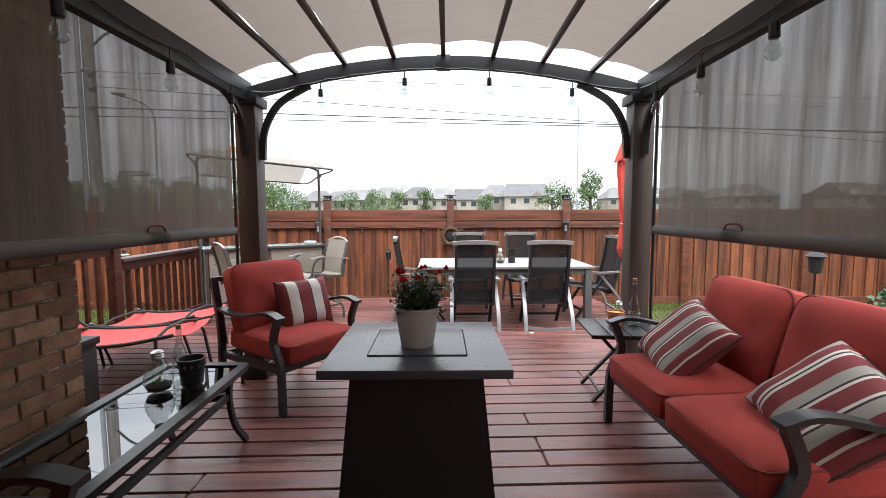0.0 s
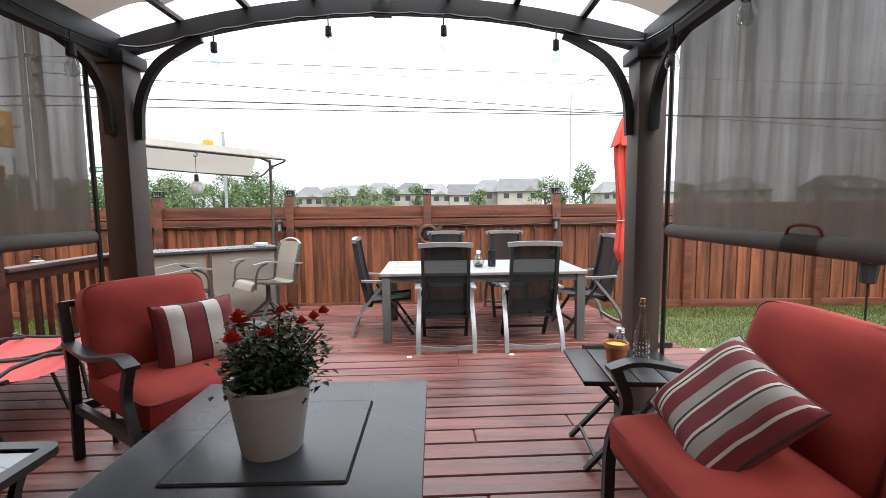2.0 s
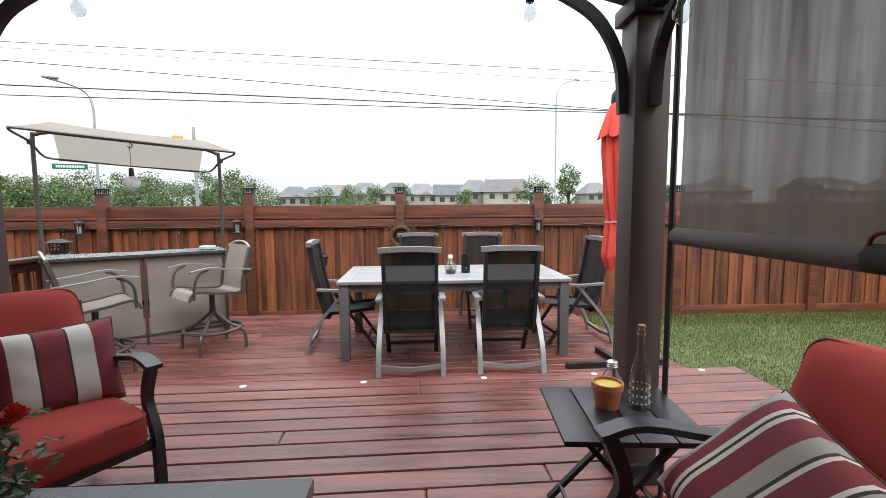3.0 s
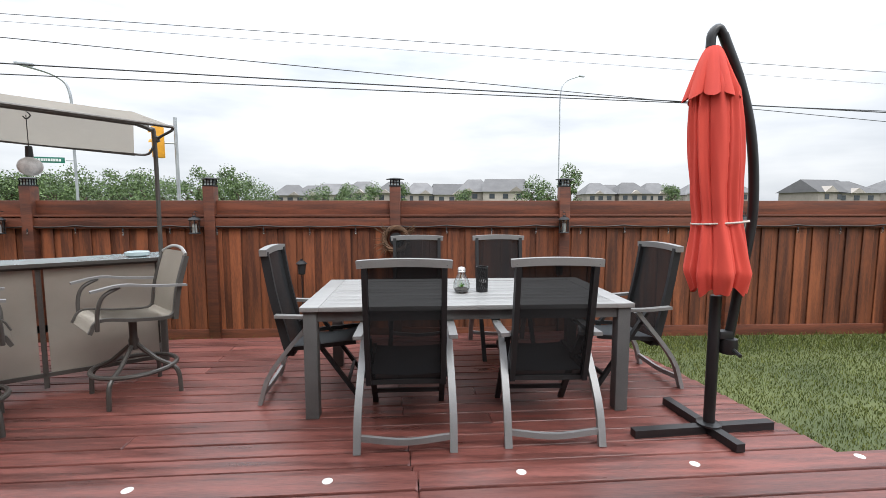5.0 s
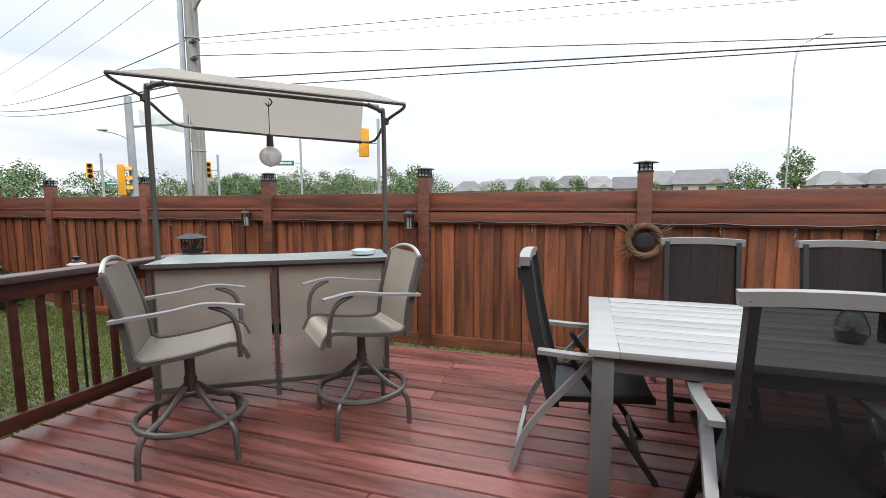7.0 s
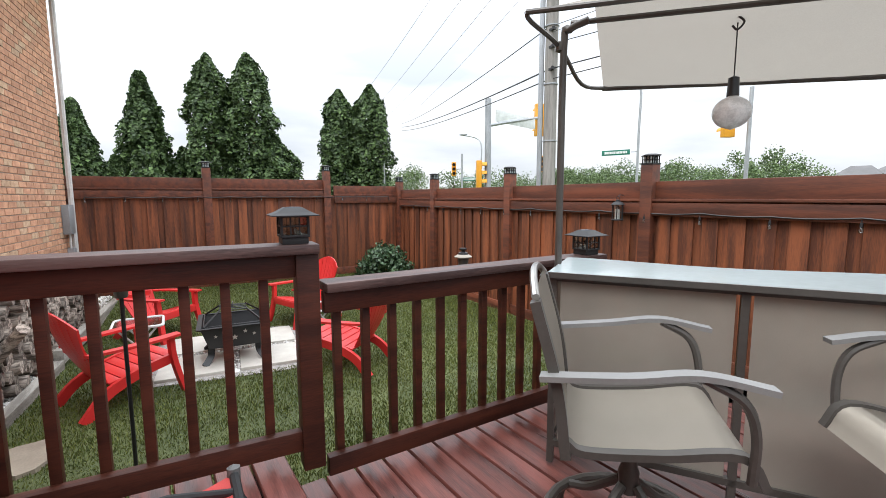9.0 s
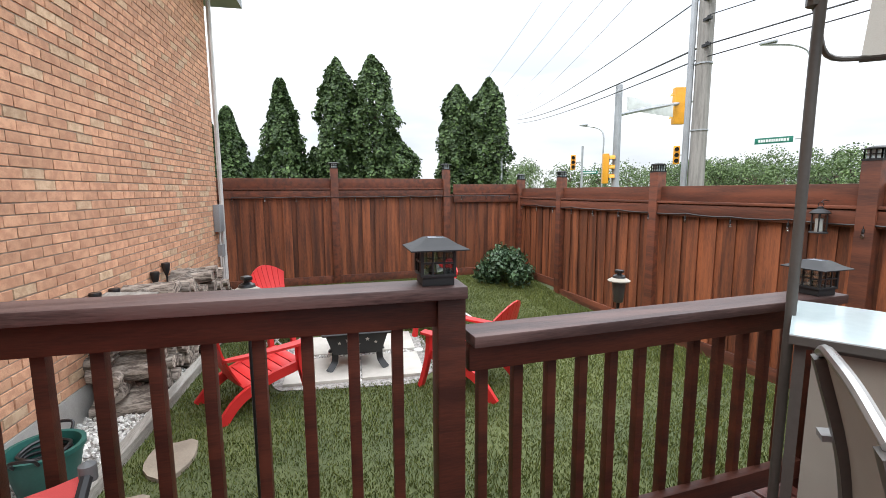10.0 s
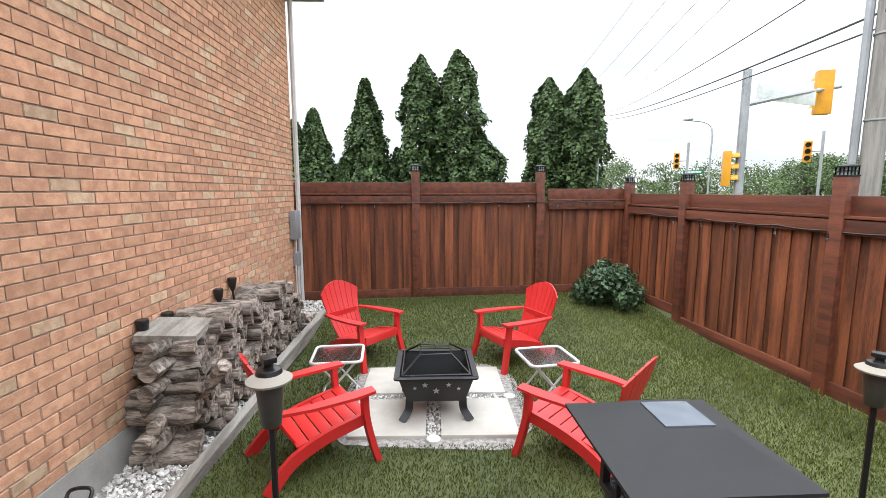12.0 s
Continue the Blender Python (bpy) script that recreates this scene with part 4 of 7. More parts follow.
# potted rose
rose = thing("potted_rose", "red miniature rose in a white enamel pot", "potted plant", pose(0.04, 1.815, UP + 0.688))
bm = B()
lathe(bm, [(0.068, 0.0), (0.07, 0.004), (0.094, 0.155), (0.100, 0.158), (0.100, 0.166), (0.090, 0.166), (0.088, 0.14)], 28)
part("pot", bm, M_POT, rose)
bm = B()
lathe(bm, [(0.001, 0.138), (0.087, 0.138), (0.087, 0.144), (0.001, 0.146)], 16, cap=False)
part("soil", bm, M_SOIL, rose)
rr = random.Random(11)
stems, tips = B(), []
for i in range(34):
    a, sp = rr.uniform(0, 6.283), rr.uniform(0.02, 0.13)
    h = rr.uniform(0.07, 0.19) * (1 - 1.5 * sp)
    p0 = Vector((0.03 * math.cos(a), 0.03 * math.sin(a), 0.14))
    p2 = Vector((sp * math.cos(a), sp * math.sin(a), 0.14 + h))
    tube(stems, [p0, p0.lerp(p2, 0.5) + Vector((0, 0, 0.02)), p2], 0.0022, 5)
    tips.append((p0, p2))
part("stems", stems, M_VINE, rose)


def leaf_at(bm, p, size, r, drop=0.3):
    """A small folded leaf blade."""
    az, tilt = r.uniform(0, 6.283), r.uniform(-0.5, 0.7)
    d = Vector((math.cos(az) * math.cos(tilt), math.sin(az) * math.cos(tilt), math.sin(tilt) - drop)).normalized()
    s = d.cross(Vector((0, 0, 1))).normalized() if abs(d.z) < 0.95 else Vector((1, 0, 0))
    n = s.cross(d)
    w = size * 0.38
    v = [bm.verts.new(p), bm.verts.new(p + d * size * 0.45 + s * w + n * w * 0.35), bm.verts.new(p + d * size), bm.verts.new(p + d * size * 0.45 - s * w + n * w * 0.35), bm.verts.new(p + d * size * 0.45)]
    bm.faces.new((v[0], v[1], v[2], v[4]))
    bm.faces.new((v[0], v[4], v[2], v[3]))


bm = B()
for p0, p2 in tips:
    for k in range(58):
        t = rr.uniform(0.22, 1.0)
        p = p0.lerp(p2, t) + Vector((rr.gauss(0, 0.022), rr.gauss(0, 0.022), rr.gauss(0, 0.016)))
        leaf_at(bm, p, rr.uniform(0.015, 0.027), rr)
tagged(part("leaves", bm, M_LEAF, rose), kind="stuff")
for k, (p0, p2) in enumerate(tips[:10]):
    top_p = Vector((p2.x, p2.y, max(p2.z + 0.012, 0.285 + 0.018 * (k % 3))))
    bm = B()
    size = 0.017 if k % 3 == 0 else 0.012
    for ringi in range(4):
        rad = size * (0.28 + 0.24 * ringi)
        for j in range(5):
            a0 = j * 1.2566 + ringi * 0.7
            grid = []
            for v in (0.0, 0.5, 1.0):
                rv = rad * (0.45 + 0.75 * v ** 0.6)
                hv = size * (1.25 - 0.22 * ringi) * v - size * 0.1 * ringi
                grid.append([bm.verts.new(top_p + Vector((rv * math.cos(a0 + u), rv * math.sin(a0 + u), hv - size * 0.25 * v * (abs(u) / 0.8) ** 2))) for u in (-0.8, -0.3, 0.3, 0.8)])
            for lo_, hi_ in zip(grid, grid[1:]):
                for i in range(3):
                    bm.faces.new((lo_[i], lo_[i + 1], hi_[i + 1], hi_[i]))
    part("flower", bm, M_ROSE, rose, "small red rose bloom")

# glass coffee table
ct = thing("coffee_table", "black steel coffee table with a smoked glass top", "coffee table", pose(-1.13, 1.72, UP, 0, 0, 1.5))
TW, TL, TH = 0.42, 1.16, 0.43
bm = B()
sweep(bm, rounded_loop(TW, TL, 0.03, TH - 0.012), rect(0.05, 0.028), closed=True)
part("top_frame", bm, M_BLACK, ct)
bm = B()
plate(bm, rounded_loop(TW - 0.05, TL - 0.05, 0.01, TH - 0.006), 0.006)
part("glass", bm, M_TABLEGLASS, ct, "smoked glass pane")
for sx in (-1, 1):
    for sy in (-1, 1):
        bm = B()
        strip(bm, curve_pts([(sx * 0.17, sy * 0.50, TH - 0.03), (sx * 0.175, sy * 0.455, 0.30), (sx * 0.18, sy * 0.49, 0.14), (sx * 0.20, sy * 0.58, 0.0)], 5), 0.03, 0.022, up=(1, 0, 0))
        part("leg", bm, M_BLACK, ct)
bm = B()
for sx in (-1, 1):
    strip(bm, [(sx * 0.17, -0.47, 0.30), (sx * 0.17, 0.47, 0.30)], 0.022, 0.03)
for sy in (-1, 1):
    strip(bm, curve_pts([(-0.17, sy * 0.46, 0.30), (0, sy * 0.40, 0.30), (0.17, sy * 0.46, 0.30)], 5), 0.022, 0.03)
part("stretcher", bm, M_BLACK, ct)


def bottle(label, p, h=0.27, r=0.035, cork=True):
    th = thing("glass_bottle", label, "bottle", pose(*p))
    bm = B()
    lathe(bm, [(r * 0.9, 0), (r, 0.006), (r, h * 0.42), (r * 0.85, h * 0.52), (r * 0.42, h * 0.72), (r * 0.36, h * 0.93), (r * 0.45, h * 0.94), (r * 0.45, h)], 20)
    part("glass", bm, M_GLASS, th)
    bm = B()
    for k in range(14):
        a = k * 0.449
        for j in range(3):
            lathe(bm, [(0.001, -0.004), (0.004, 0), (0.001, 0.004)], 5, (r * math.cos(a), r * math.sin(a), 0.03 + 0.03 * j), False)
    part("relief", bm, M_FROST, th)
    if cork:
        bm = B()
        lathe(bm, [(r * 0.32, h - 0.004), (r * 0.38, h + 0.018)], 12)
        part("cork", bm, M_CORK, th)
    return th


def bulb_terrarium(label, p, s=1.0, plant=True):
    """A flat-bottomed light-bulb jar with a screw cap."""
    th = thing("bulb_jar", label, "jar", pose(*p) @ Matrix.Diagonal((s, s, s, 1)))
    bm = B()
    lathe(bm, [(0.03, 0), (0.05, 0.008), (0.062, 0.04), (0.060, 0.07), (0.045, 0.11), (0.028, 0.14), (0.025, 0.155)], 24)
    part("glass", bm, M_GLASS, th)
    bm = B()
    lathe(bm, [(0.027, 0.152), (0.029, 0.158), (0.026, 0.163), (0.029, 0.169), (0.026, 0.175), (0.028, 0.181), (0.018, 0.189), (0.001, 0.192)], 18)
    part("screw_cap", bm, M_CHROME, th)
    bm = B()
    lathe(bm, [(0.001, 0.004), (0.044, 0.006), (0.055, 0.028), (0.04, 0.036), (0.001, 0.04)], 18, cap=False)
    part("gravel", bm, M_SOIL, th)
    if plant:
        bm = B()
        r = random.Random(4)
        for k in range(22):
            a, t = r.uniform(0, 6.283), r.uniform(0.2, 1.2)
            d = Vector((math.cos(a) * math.cos(t), math.sin(a) * math.cos(t), math.sin(t)))
            sd = d.cross(Vector((0, 0, 1))).normalized()
            o = Vector((0, 0, 0.036))
            v = [bm.verts.new(o - sd * 0.006), bm.verts.new(o + sd * 0.006), bm.verts.new(o + d * 0.045)]
            bm.faces.new(v)
        part("succulent", bm, M_ALOE, th, "bright green air plant")
    return th


TZ = UP + 0.432
bulb_terrarium("glass bulb terrarium with a green air plant on the coffee table", (-1.17, 1.94, TZ), 1.0)
bottle("clear embossed glass bottle with a cork on the coffee table", (-1.165, 2.10, TZ), 0.25)
bp = thing("plant_pot", "small black embossed plant pot on the coffee table", "pot", pose(-1.06, 2.02, TZ))
bm = B()
lathe(bm, [(0.046, 0), (0.048, 0.003), (0.060, 0.115), (0.064, 0.118), (0.064, 0.128), (0.056, 0.128), (0.054, 0.10), (0.001, 0.10)], 24)
part("pot", bm, M_FIREBODY, bp)
bm = B()
for k in range(12):
    a = k * 0.5236
    lathe(bm, [(0.001, -0.012), (0.006, 0), (0.001, 0.012)], 6, (0.0585 * math.cos(a), 0.0585 * math.sin(a), 0.095), False)
part("relief", bm, M_GUN, bp)

# folding side table
st = thing("side_table", "black folding side table with a slatted top", "side table", pose(1.35, 2.955, UP, 0, 0, -4))
for k in range(4):
    bm = B()
    box(bm, (-0.19 + 0.127 * k, 0, 0.458), (0.121, 0.46, 0.016), 0, 0.003)
    part("slat", bm, M_BLACK, st)
bm = B()
for sy in (-0.19, 0.19):
    box(bm, (0, sy, 0.442), (0.48, 0.03, 0.018))
part("bearer", bm, M_BLACK, st)
for sy in (-0.16, 0.16):
    for a, b in (((-0.22, sy, 0.0), (0.17, sy * 0.94, 0.44)), ((0.22, sy * 0.94, 0.0), (-0.17, sy, 0.44))):
        bm = B()
        strip(bm, [a, b], 0.018, 0.028, up=(0, 1, 0))
        part("leg", bm, M_BLACK, st)
bm = B()
for sx in (-0.17, 0.17):
    strip(bm, [(sx, -0.16, 0.06), (sx, 0.16, 0.06)], 0.014, 0.014)
part("stretcher", bm, M_BLACK, st)
SZ = UP + 0.466
cd = thing("candle_pot", "terracotta pot holding a yellow candle", "candle", pose(1.327, 2.995, SZ))
bm = B()
lathe(bm, [(0.042, 0), (0.044, 0.003), (0.055, 0.075), (0.060, 0.077), (0.060, 0.100), (0.053, 0.100), (0.052, 0.085)], 24)
part("pot", bm, M_TERRA, cd)
bm = B()
lathe(bm, [(0.001, 0.088), (0.053, 0.088)], 20, cap=False)
part("wax", bm, M_WAX, cd)
bulb_terrarium("small glass bulb jar on the side table", (1.385, 3.09, SZ), 0.80, False)
bottle("clear embossed glass bottle on the side table", (1.445, 2.975, SZ), 0.31, 0.037)

# sun loungers and storage box


def lounger(m, raise_deg, back_len):
    """A red sling lounger; x from the foot (0) to the head (negative)."""
    th = thing("sun_lounger", "red sling sun lounger with a dark tube frame", "lounger", m, group="sun loungers")
    w = 0.56
    seat = curve_pts([(0, 0, 0.40), (-0.35, 0, 0.335), (-0.75, 0, 0.31), (-1.0, 0, 0.315)], 6)
    bk = [seat[-1] + Vector((-math.cos(radians(raise_deg)), 0, math.sin(radians(raise_deg)))) * s for s in (0.01, back_len * 0.35, back_len * 0.7, back_len)]
    line = seat + bk
    bm = B()

    def cl(u, v):
        i = min(len(line) - 2, int(u * (len(line) - 1)))
        f = u * (len(line) - 1) - i
        p = line[i].lerp(line[i + 1], f)
        return (p.x, (v - 0.5) * w, p.z - 0.05 * (1 - (2 * v - 1) ** 2))
    sheet(bm, cl, 30, 8)
    part("sling", bm, M_LOUNGE, th)
    for sy in (-w / 2, w / 2):
        bm = B()
        tube(bm, [p + Vector((0, sy, 0)) for p in line], 0.014, 8)
        part("side_tube", bm, M_GUN_D, th)
    for x, z in ((-0.12, 0.37), (-1.0, 0.31)):
        bm = B()
        tube(bm, curve_pts([(x + 0.10, -w / 2, 0.0), (x, -w / 2, z), (x, w / 2, z), (x + 0.10, w / 2, 0.0)], 3), 0.012, 8)
        part("leg", bm, M_GUN_D, th)
    for sy in (-w / 2, w / 2):
        bm = B()
        lathe(bm, [(0.001, -0.03), (0.019, -0.02), (0.019, 0.02), (0.001, 0.03)], 10, (line[-1].x, sy, line[-1].z), False)
        part("end_cap", bm, M_GUN, th)
    return th


lounger(pose(-1.76, 3.25, UP, 0, 0, 2), 36, 0.44)
lounger(pose(-1.92, 3.81, UP, 0, 0, 0) @ Matrix.Diagonal((0.78, 1, 1, 1)), 4, 0.10)
bx = thing("storage_box", "dark wicker-look deck storage box by the brick wall", "storage box", pose(-2.42, 2.50, UP))
bm = B()
box(bm, (0, 0, 0.21), (0.66, 0.46, 0.42), 0, 0.012)
part("body", bm, M_WICKER, bx)
bm = B()
box(bm, (0, 0, 0.44), (0.69, 0.49, 0.05), 0, 0.012)
part("lid", bm, M_GUN_D, bx)

# ---- dining set ----
dt = thing("dining_table", "grey slatted rectangular dining table on square legs", "table", pose(0.868, 5.925, 0, 0, 0, 1.6))
DW, DD = 2.17, 1.09
for k in range(7):
    bm = B()
    box(bm, (0, -0.36 + 0.12 * k, 0.728), (DW - 0.24, 0.115, 0.022), 0, 0.002)
    part("slat", bm, M_TTOP, dt)
for sx in (-1, 1):
    bm = B()
    box(bm, (sx * (DW / 2 - 0.06), 0, 0.726), (0.12, DD, 0.030), 0, 0.003)
    part("end_board", bm, M_TTOP, dt)
for sy in (-1, 1):
    bm = B()
    box(bm, (0, sy * (DD / 2 - 0.06), 0.726), (DW - 0.242, 0.12, 0.030), 0, 0.003)
    part("side_board", bm, M_TTOP, dt)
    bm = B()
    box(bm, (0, sy * (DD / 2 - 0.05), 0.675), (DW - 0.10, 0.03, 0.07), 0, 0.003)
    part("apron", bm, M_GUN, dt)
for sx in (-1, 1):
    bm = B()
    box(bm, (sx * (DW / 2 - 0.05), 0, 0.675), (0.03, DD - 0.14, 0.07), 0, 0.003)
    part("apron", bm, M_GUN, dt)
    for sy in (-1, 1):
        bm = B()
        box(bm, (sx * (DW / 2 - 0.06), sy * (DD / 2 - 0.06), 0.355), (0.085, 0.085, 0.71), 0, 0.005)
        part("leg", bm, M_GUN, dt)


def dining_chair(m):
    """A folding high-back alloy chair facing +y, with a charcoal sling."""
    th = thing("dining_chair", "grey alloy folding dining chair with charcoal mesh sling", "chair", m, group="chairs round the dining table")
    w = 0.52
    back = curve_pts([(0, -0.16, 0.34), (0, -0.20, 0.50), (0, -0.265, 0.80), (0, -0.31, 1.09)], 5)
    bm = B()
    sheet(bm, lambda u, v: tuple(back[min(len(back) - 1, int(u * (len(back) - 1) + 0.5))] + Vector(((v - 0.5) * (w - 0.11), 0.012 * math.sin(math.pi * v), 0))), 15, 6)
    part("back_sling", bm, M_SLING, th)
    for sx in (-1, 1):
        bm = B()
        strip(bm, [p + Vector((sx * (w / 2 - 0.04), 0, 0)) for p in back], 0.055, 0.03, up=(1, 0, 0))
        part("back_rail", bm, M_GUN_D, th)
    bm = B()
    pts = [back[-1] + Vector(((u - 0.5) * w, -0.01 * 4 * u * (1 - u), 0.012 * 4 * u * (1 - u))) for u in [i / 8 for i in range(9)]]
    strip(bm, pts, 0.05, 0.045)
    part("top_rail", bm, M_SILVER, th)
    bm = B()
    strip(bm, [(-w / 2 + 0.05, -0.15, 0.345), (w / 2 - 0.05, -0.15, 0.345)], 0.03, 0.03)
    part("lower_rail", bm, M_GUN_D, th)
    bm = B()
    sheet(bm, lambda u, v: ((v - 0.5) * (w - 0.08), -0.16 + 0.46 * u, 0.40 + 0.03 * u - 0.03 * math.sin(math.pi * u) - 0.012 * math.sin(math.pi * v)), 10, 6)
    part("seat_sling", bm, M_SLING_F, th)
    for sx in (-1, 1):
        bm = B()
        strip(bm, [(sx * (w / 2 - 0.03), -0.17, 0.39), (sx * (w / 2 - 0.03), 0.30, 0.43)], 0.028, 0.03)
        part("seat_rail", bm, M_GUN_D, th)
        bm = B()
        strip(bm, curve_pts([(sx * (w / 2 + 0.01), -0.36, 0.0), (sx * (w / 2 + 0.01), -0.27, 0.25), (sx * (w / 2), 0.02, 0.62)], 4), 0.03, 0.042, up=(1, 0, 0))
        part("leg", bm, M_ALLOY, th)
        bm = B()
        strip(bm, [(sx * (w / 2 - 0.03), 0.32, 0.0), (sx * (w / 2 - 0.03), -0.08, 0.60)], 0.026, 0.036, up=(1, 0, 0))
        part("leg", bm, M_GUN_D, th)
        bm = B()
        strip(bm, curve_pts([(sx * (w / 2 + 0.015), -0.24, 0.645), (sx * (w / 2 + 0.02), 0.0, 0.635), (sx * (w / 2 + 0.015), 0.20, 0.65)], 4), 0.05, 0.022)
        part("armrest", bm, M_SILVER, th)
    bm = B()
    strip(bm, curve_pts([(-w / 2, -0.335, 0.085), (0, -0.345, 0.062), (w / 2, -0.335, 0.085)], 5), 0.022, 0.035)
    part("stretcher", bm, M_ALLOY, th)
    bm = B()
    strip(bm, [(-w / 2 + 0.03, 0.24, 0.12), (w / 2 - 0.03, 0.24, 0.12)], 0.02, 0.028)
    part("stretcher", bm, M_GUN_D, th)
    return th


ch = dining_chair(pose(0.475, 5.31, 0, 0, 0, 1) @ Matrix.Diagonal((1, 1, 0.97, 1)))
for x, y, a in ((1.335, 5.345, 0), (0.50, 6.72, 180), (1.33, 6.74, 182), (-0.22, 5.90, -86), (2.14, 6.02, 96)):
    copy_thing(ch, pose(x, y, 0, 0, 0, a))
bulb_terrarium("glass bulb terrarium on the dining table", (0.856, 5.822, 0.741), 1.0)
lt = thing("lantern_cup", "black pierced metal candle cup on the dining table", "candle holder", pose(1.012, 5.861, 0.741))
bm = B()
for k in range(18):
    a = k * 0.349
    tube(bm, curve_pts([(0.042 * math.cos(a + s * 0.5), 0.042 * math.sin(a + s * 0.5), 0.02 + 0.16 * s) for s in (0, 0.33, 0.66, 1)], 2), 0.0032, 5)
    tube(bm, curve_pts([(0.042 * math.cos(a - s * 0.5), 0.042 * math.sin(a - s * 0.5), 0.02 + 0.16 * s) for s in (0, 0.33, 0.66, 1)], 2), 0.0032, 5)
lathe(bm, [(0.044, 0), (0.044, 0.025)], 20)
lathe(bm, [(0.040, 0.175), (0.046, 0.178), (0.046, 0.188), (0.040, 0.188)], 20, cap=False)
part("lattice", bm, M_BLACK, lt)

# cantilever umbrella
um = thing("cantilever_umbrella", "closed red cantilever umbrella on a black cross base", "umbrella", pose(2.318, 5.127, 0) @ Matrix.Diagonal((1, 1, 0.985, 1)))
bm = B()
for a, l0, l1 in ((5, -0.49, 0.42), (98, -0.24, 0.39)):
    box(bm, (0, 0, 0), (1, 1, 1), m=pose(0, 0, 0, 0, 0, a) @ pose((l0 + l1) / 2, 0, 0.025 if a < 50 else 0.028) @ Matrix.Diagonal((l1 - l0, 0.055, 0.05, 1)))
part("cross_base", bm, M_BLACK, um)
bm = B()
tube(bm, [(0, 0, 0.04), (0, 0, 0.86)], 0.032, 14)
lathe(bm, [(0.07, 0.05), (0.07, 0.062), (0.036, 0.07)], 14)
part("pole", bm, M_BLACK, um)
bm = B()
tube(bm, curve_pts([(0.09, 0.0, 0.58), (0.14, 0.0, 0.95), (0.19, 0.0, 1.35), (0.16, 0.0, 1.76), (0.075, 0.0, 2.09), (-0.045, 0.0, 2.37)], 6), 0.027, 12)
part("mast", bm, M_BLACK, um)
bm = B()
tube(bm, curve_pts([(-0.04, 0, 2.36), (-0.075, 0, 2.405), (-0.11, 0, 2.37), (-0.115, 0, 2.30)], 5), 0.026, 10)
part("hub_arm", bm, M_BLACK, um)
bm = B()
lathe(bm, [(0.001, -0.05), (0.05, -0.045), (0.055, 0.0), (0.05, 0.045), (0.001, 0.05)], 14, (0.09, 0, 0.55), False)
box(bm, (0.06, 0, 0.62), (0.08, 0.06, 0.05), 0, 0.01)
tube(bm, [(0.09, 0, 0.55), (0.09, -0.11, 0.52)], 0.012)
part("crank_box", bm, M_BLACK, um)
bm = B()


def folded(u, v):
    """The closed canopy: deep upright folds drawn in by the tie."""
    a = 2 * math.pi * u
    z = 2.28 - 1.385 * v
    prof = [(0.0, 0.03), (0.05, 0.06), (0.16, 0.105), (0.30, 0.115), (0.45, 0.118), (0.60, 0.112), (0.69, 0.105), (0.78, 0.125), (0.92, 0.155), (1.0, 0.125)]
    r = 0.1
    for (v0, r0), (v1, r1) in zip(prof, prof[1:]):
        if v0 <= v <= v1:
            r = r0 + (r1 - r0) * (v - v0) / (v1 - v0)
    tw = a + 0.35 * noise.noise(Vector((v * 1.6, math.cos(a), math.sin(a)))) + 0.25 * v
    k = 0.30 + 0.12 * noise.noise(Vector((math.cos(a) * 2, math.sin(a) * 2, 3)))
    deep = abs(math.sin(tw * 4.5)) ** 0.7
    r *= 1 + k * (deep - 0.65) + 0.06 * math.sin(tw * 17) + 0.10 * noise.noise(Vector((math.cos(a) * 3, math.sin(a) * 3, v * 4)))
    dz = (0.06 * noise.noise(Vector((math.cos(a) * 2.5, math.sin(a) * 2.5, 7))) - 0.03 * (deep - 0.6)) * max(0, (v - 0.8) / 0.2)
    return (-0.095 + 0.10 * v + r * 1.08 * math.cos(a), r * math.sin(a), z + dz)


sheet(bm, folded, 200, 50)
canopy = part("canopy", bm, M_UMB, um)
bm = B()


def flare(u, v):
    a = 2 * math.pi * u
    r = 0.035 + 0.095 * v ** 0.75
    w = abs(math.sin(a * 4 + 0.4)) ** 0.8
    r *= 1 + (0.05 + 0.26 * v) * (w - 0.6) + 0.06 * noise.noise(Vector((math.cos(a) * 3, math.sin(a) * 3, 2)))
    return (-0.10 + r * math.cos(a), r * math.sin(a), 2.30 - 0.28 * v - 0.035 * v * (w - 0.5))


sheet(bm, flare, 128, 12)
part("vent_cap", bm, M_UMB, canopy)
bm = B()
tube(bm, [(-0.005 + 0.155 * math.cos(a), 0.118 * math.sin(a), 1.30 + 0.01 * math.cos(a)) for a in [k * 0.3142 for k in range(20)]], 0.006, 6, True)
part("tie", bm, M_WHITE_S, canopy, "pale cord tied round the folded canopy")

# ---- bar and stools ----
BAR = pose(-2.87, 5.49, 0, 0, 0, 33.5)        # x along the front from one pole to the other, y to the back
BL = 1.50
AWN = BAR @ pose(0, 0.27, 0)                 # poles stand at the bar's two ends
bar = thing("patio_bar", "taupe sling-panelled patio bar with a frosted glass top", "bar", BAR)
for k in range(2):
    bm = B()
    x0, x1 = 0.03 + k * BL / 2, BL / 2 * (k + 1) - 0.03
    sheet(bm, lambda u, v: (x0 + (x1 - x0) * u, 0.006 * math.sin(math.pi * u) * math.sin(math.pi * v), 0.13 + 0.79 * v), 8, 8)
    part("panel", bm, M_TAUPE_P, bar, "taupe woven sling panel")
bm = B()
for x in (0.0, BL / 2, BL):
    strip(bm, [(x, 0, 0.02), (x, 0, 0.93)], 0.03, 0.03)
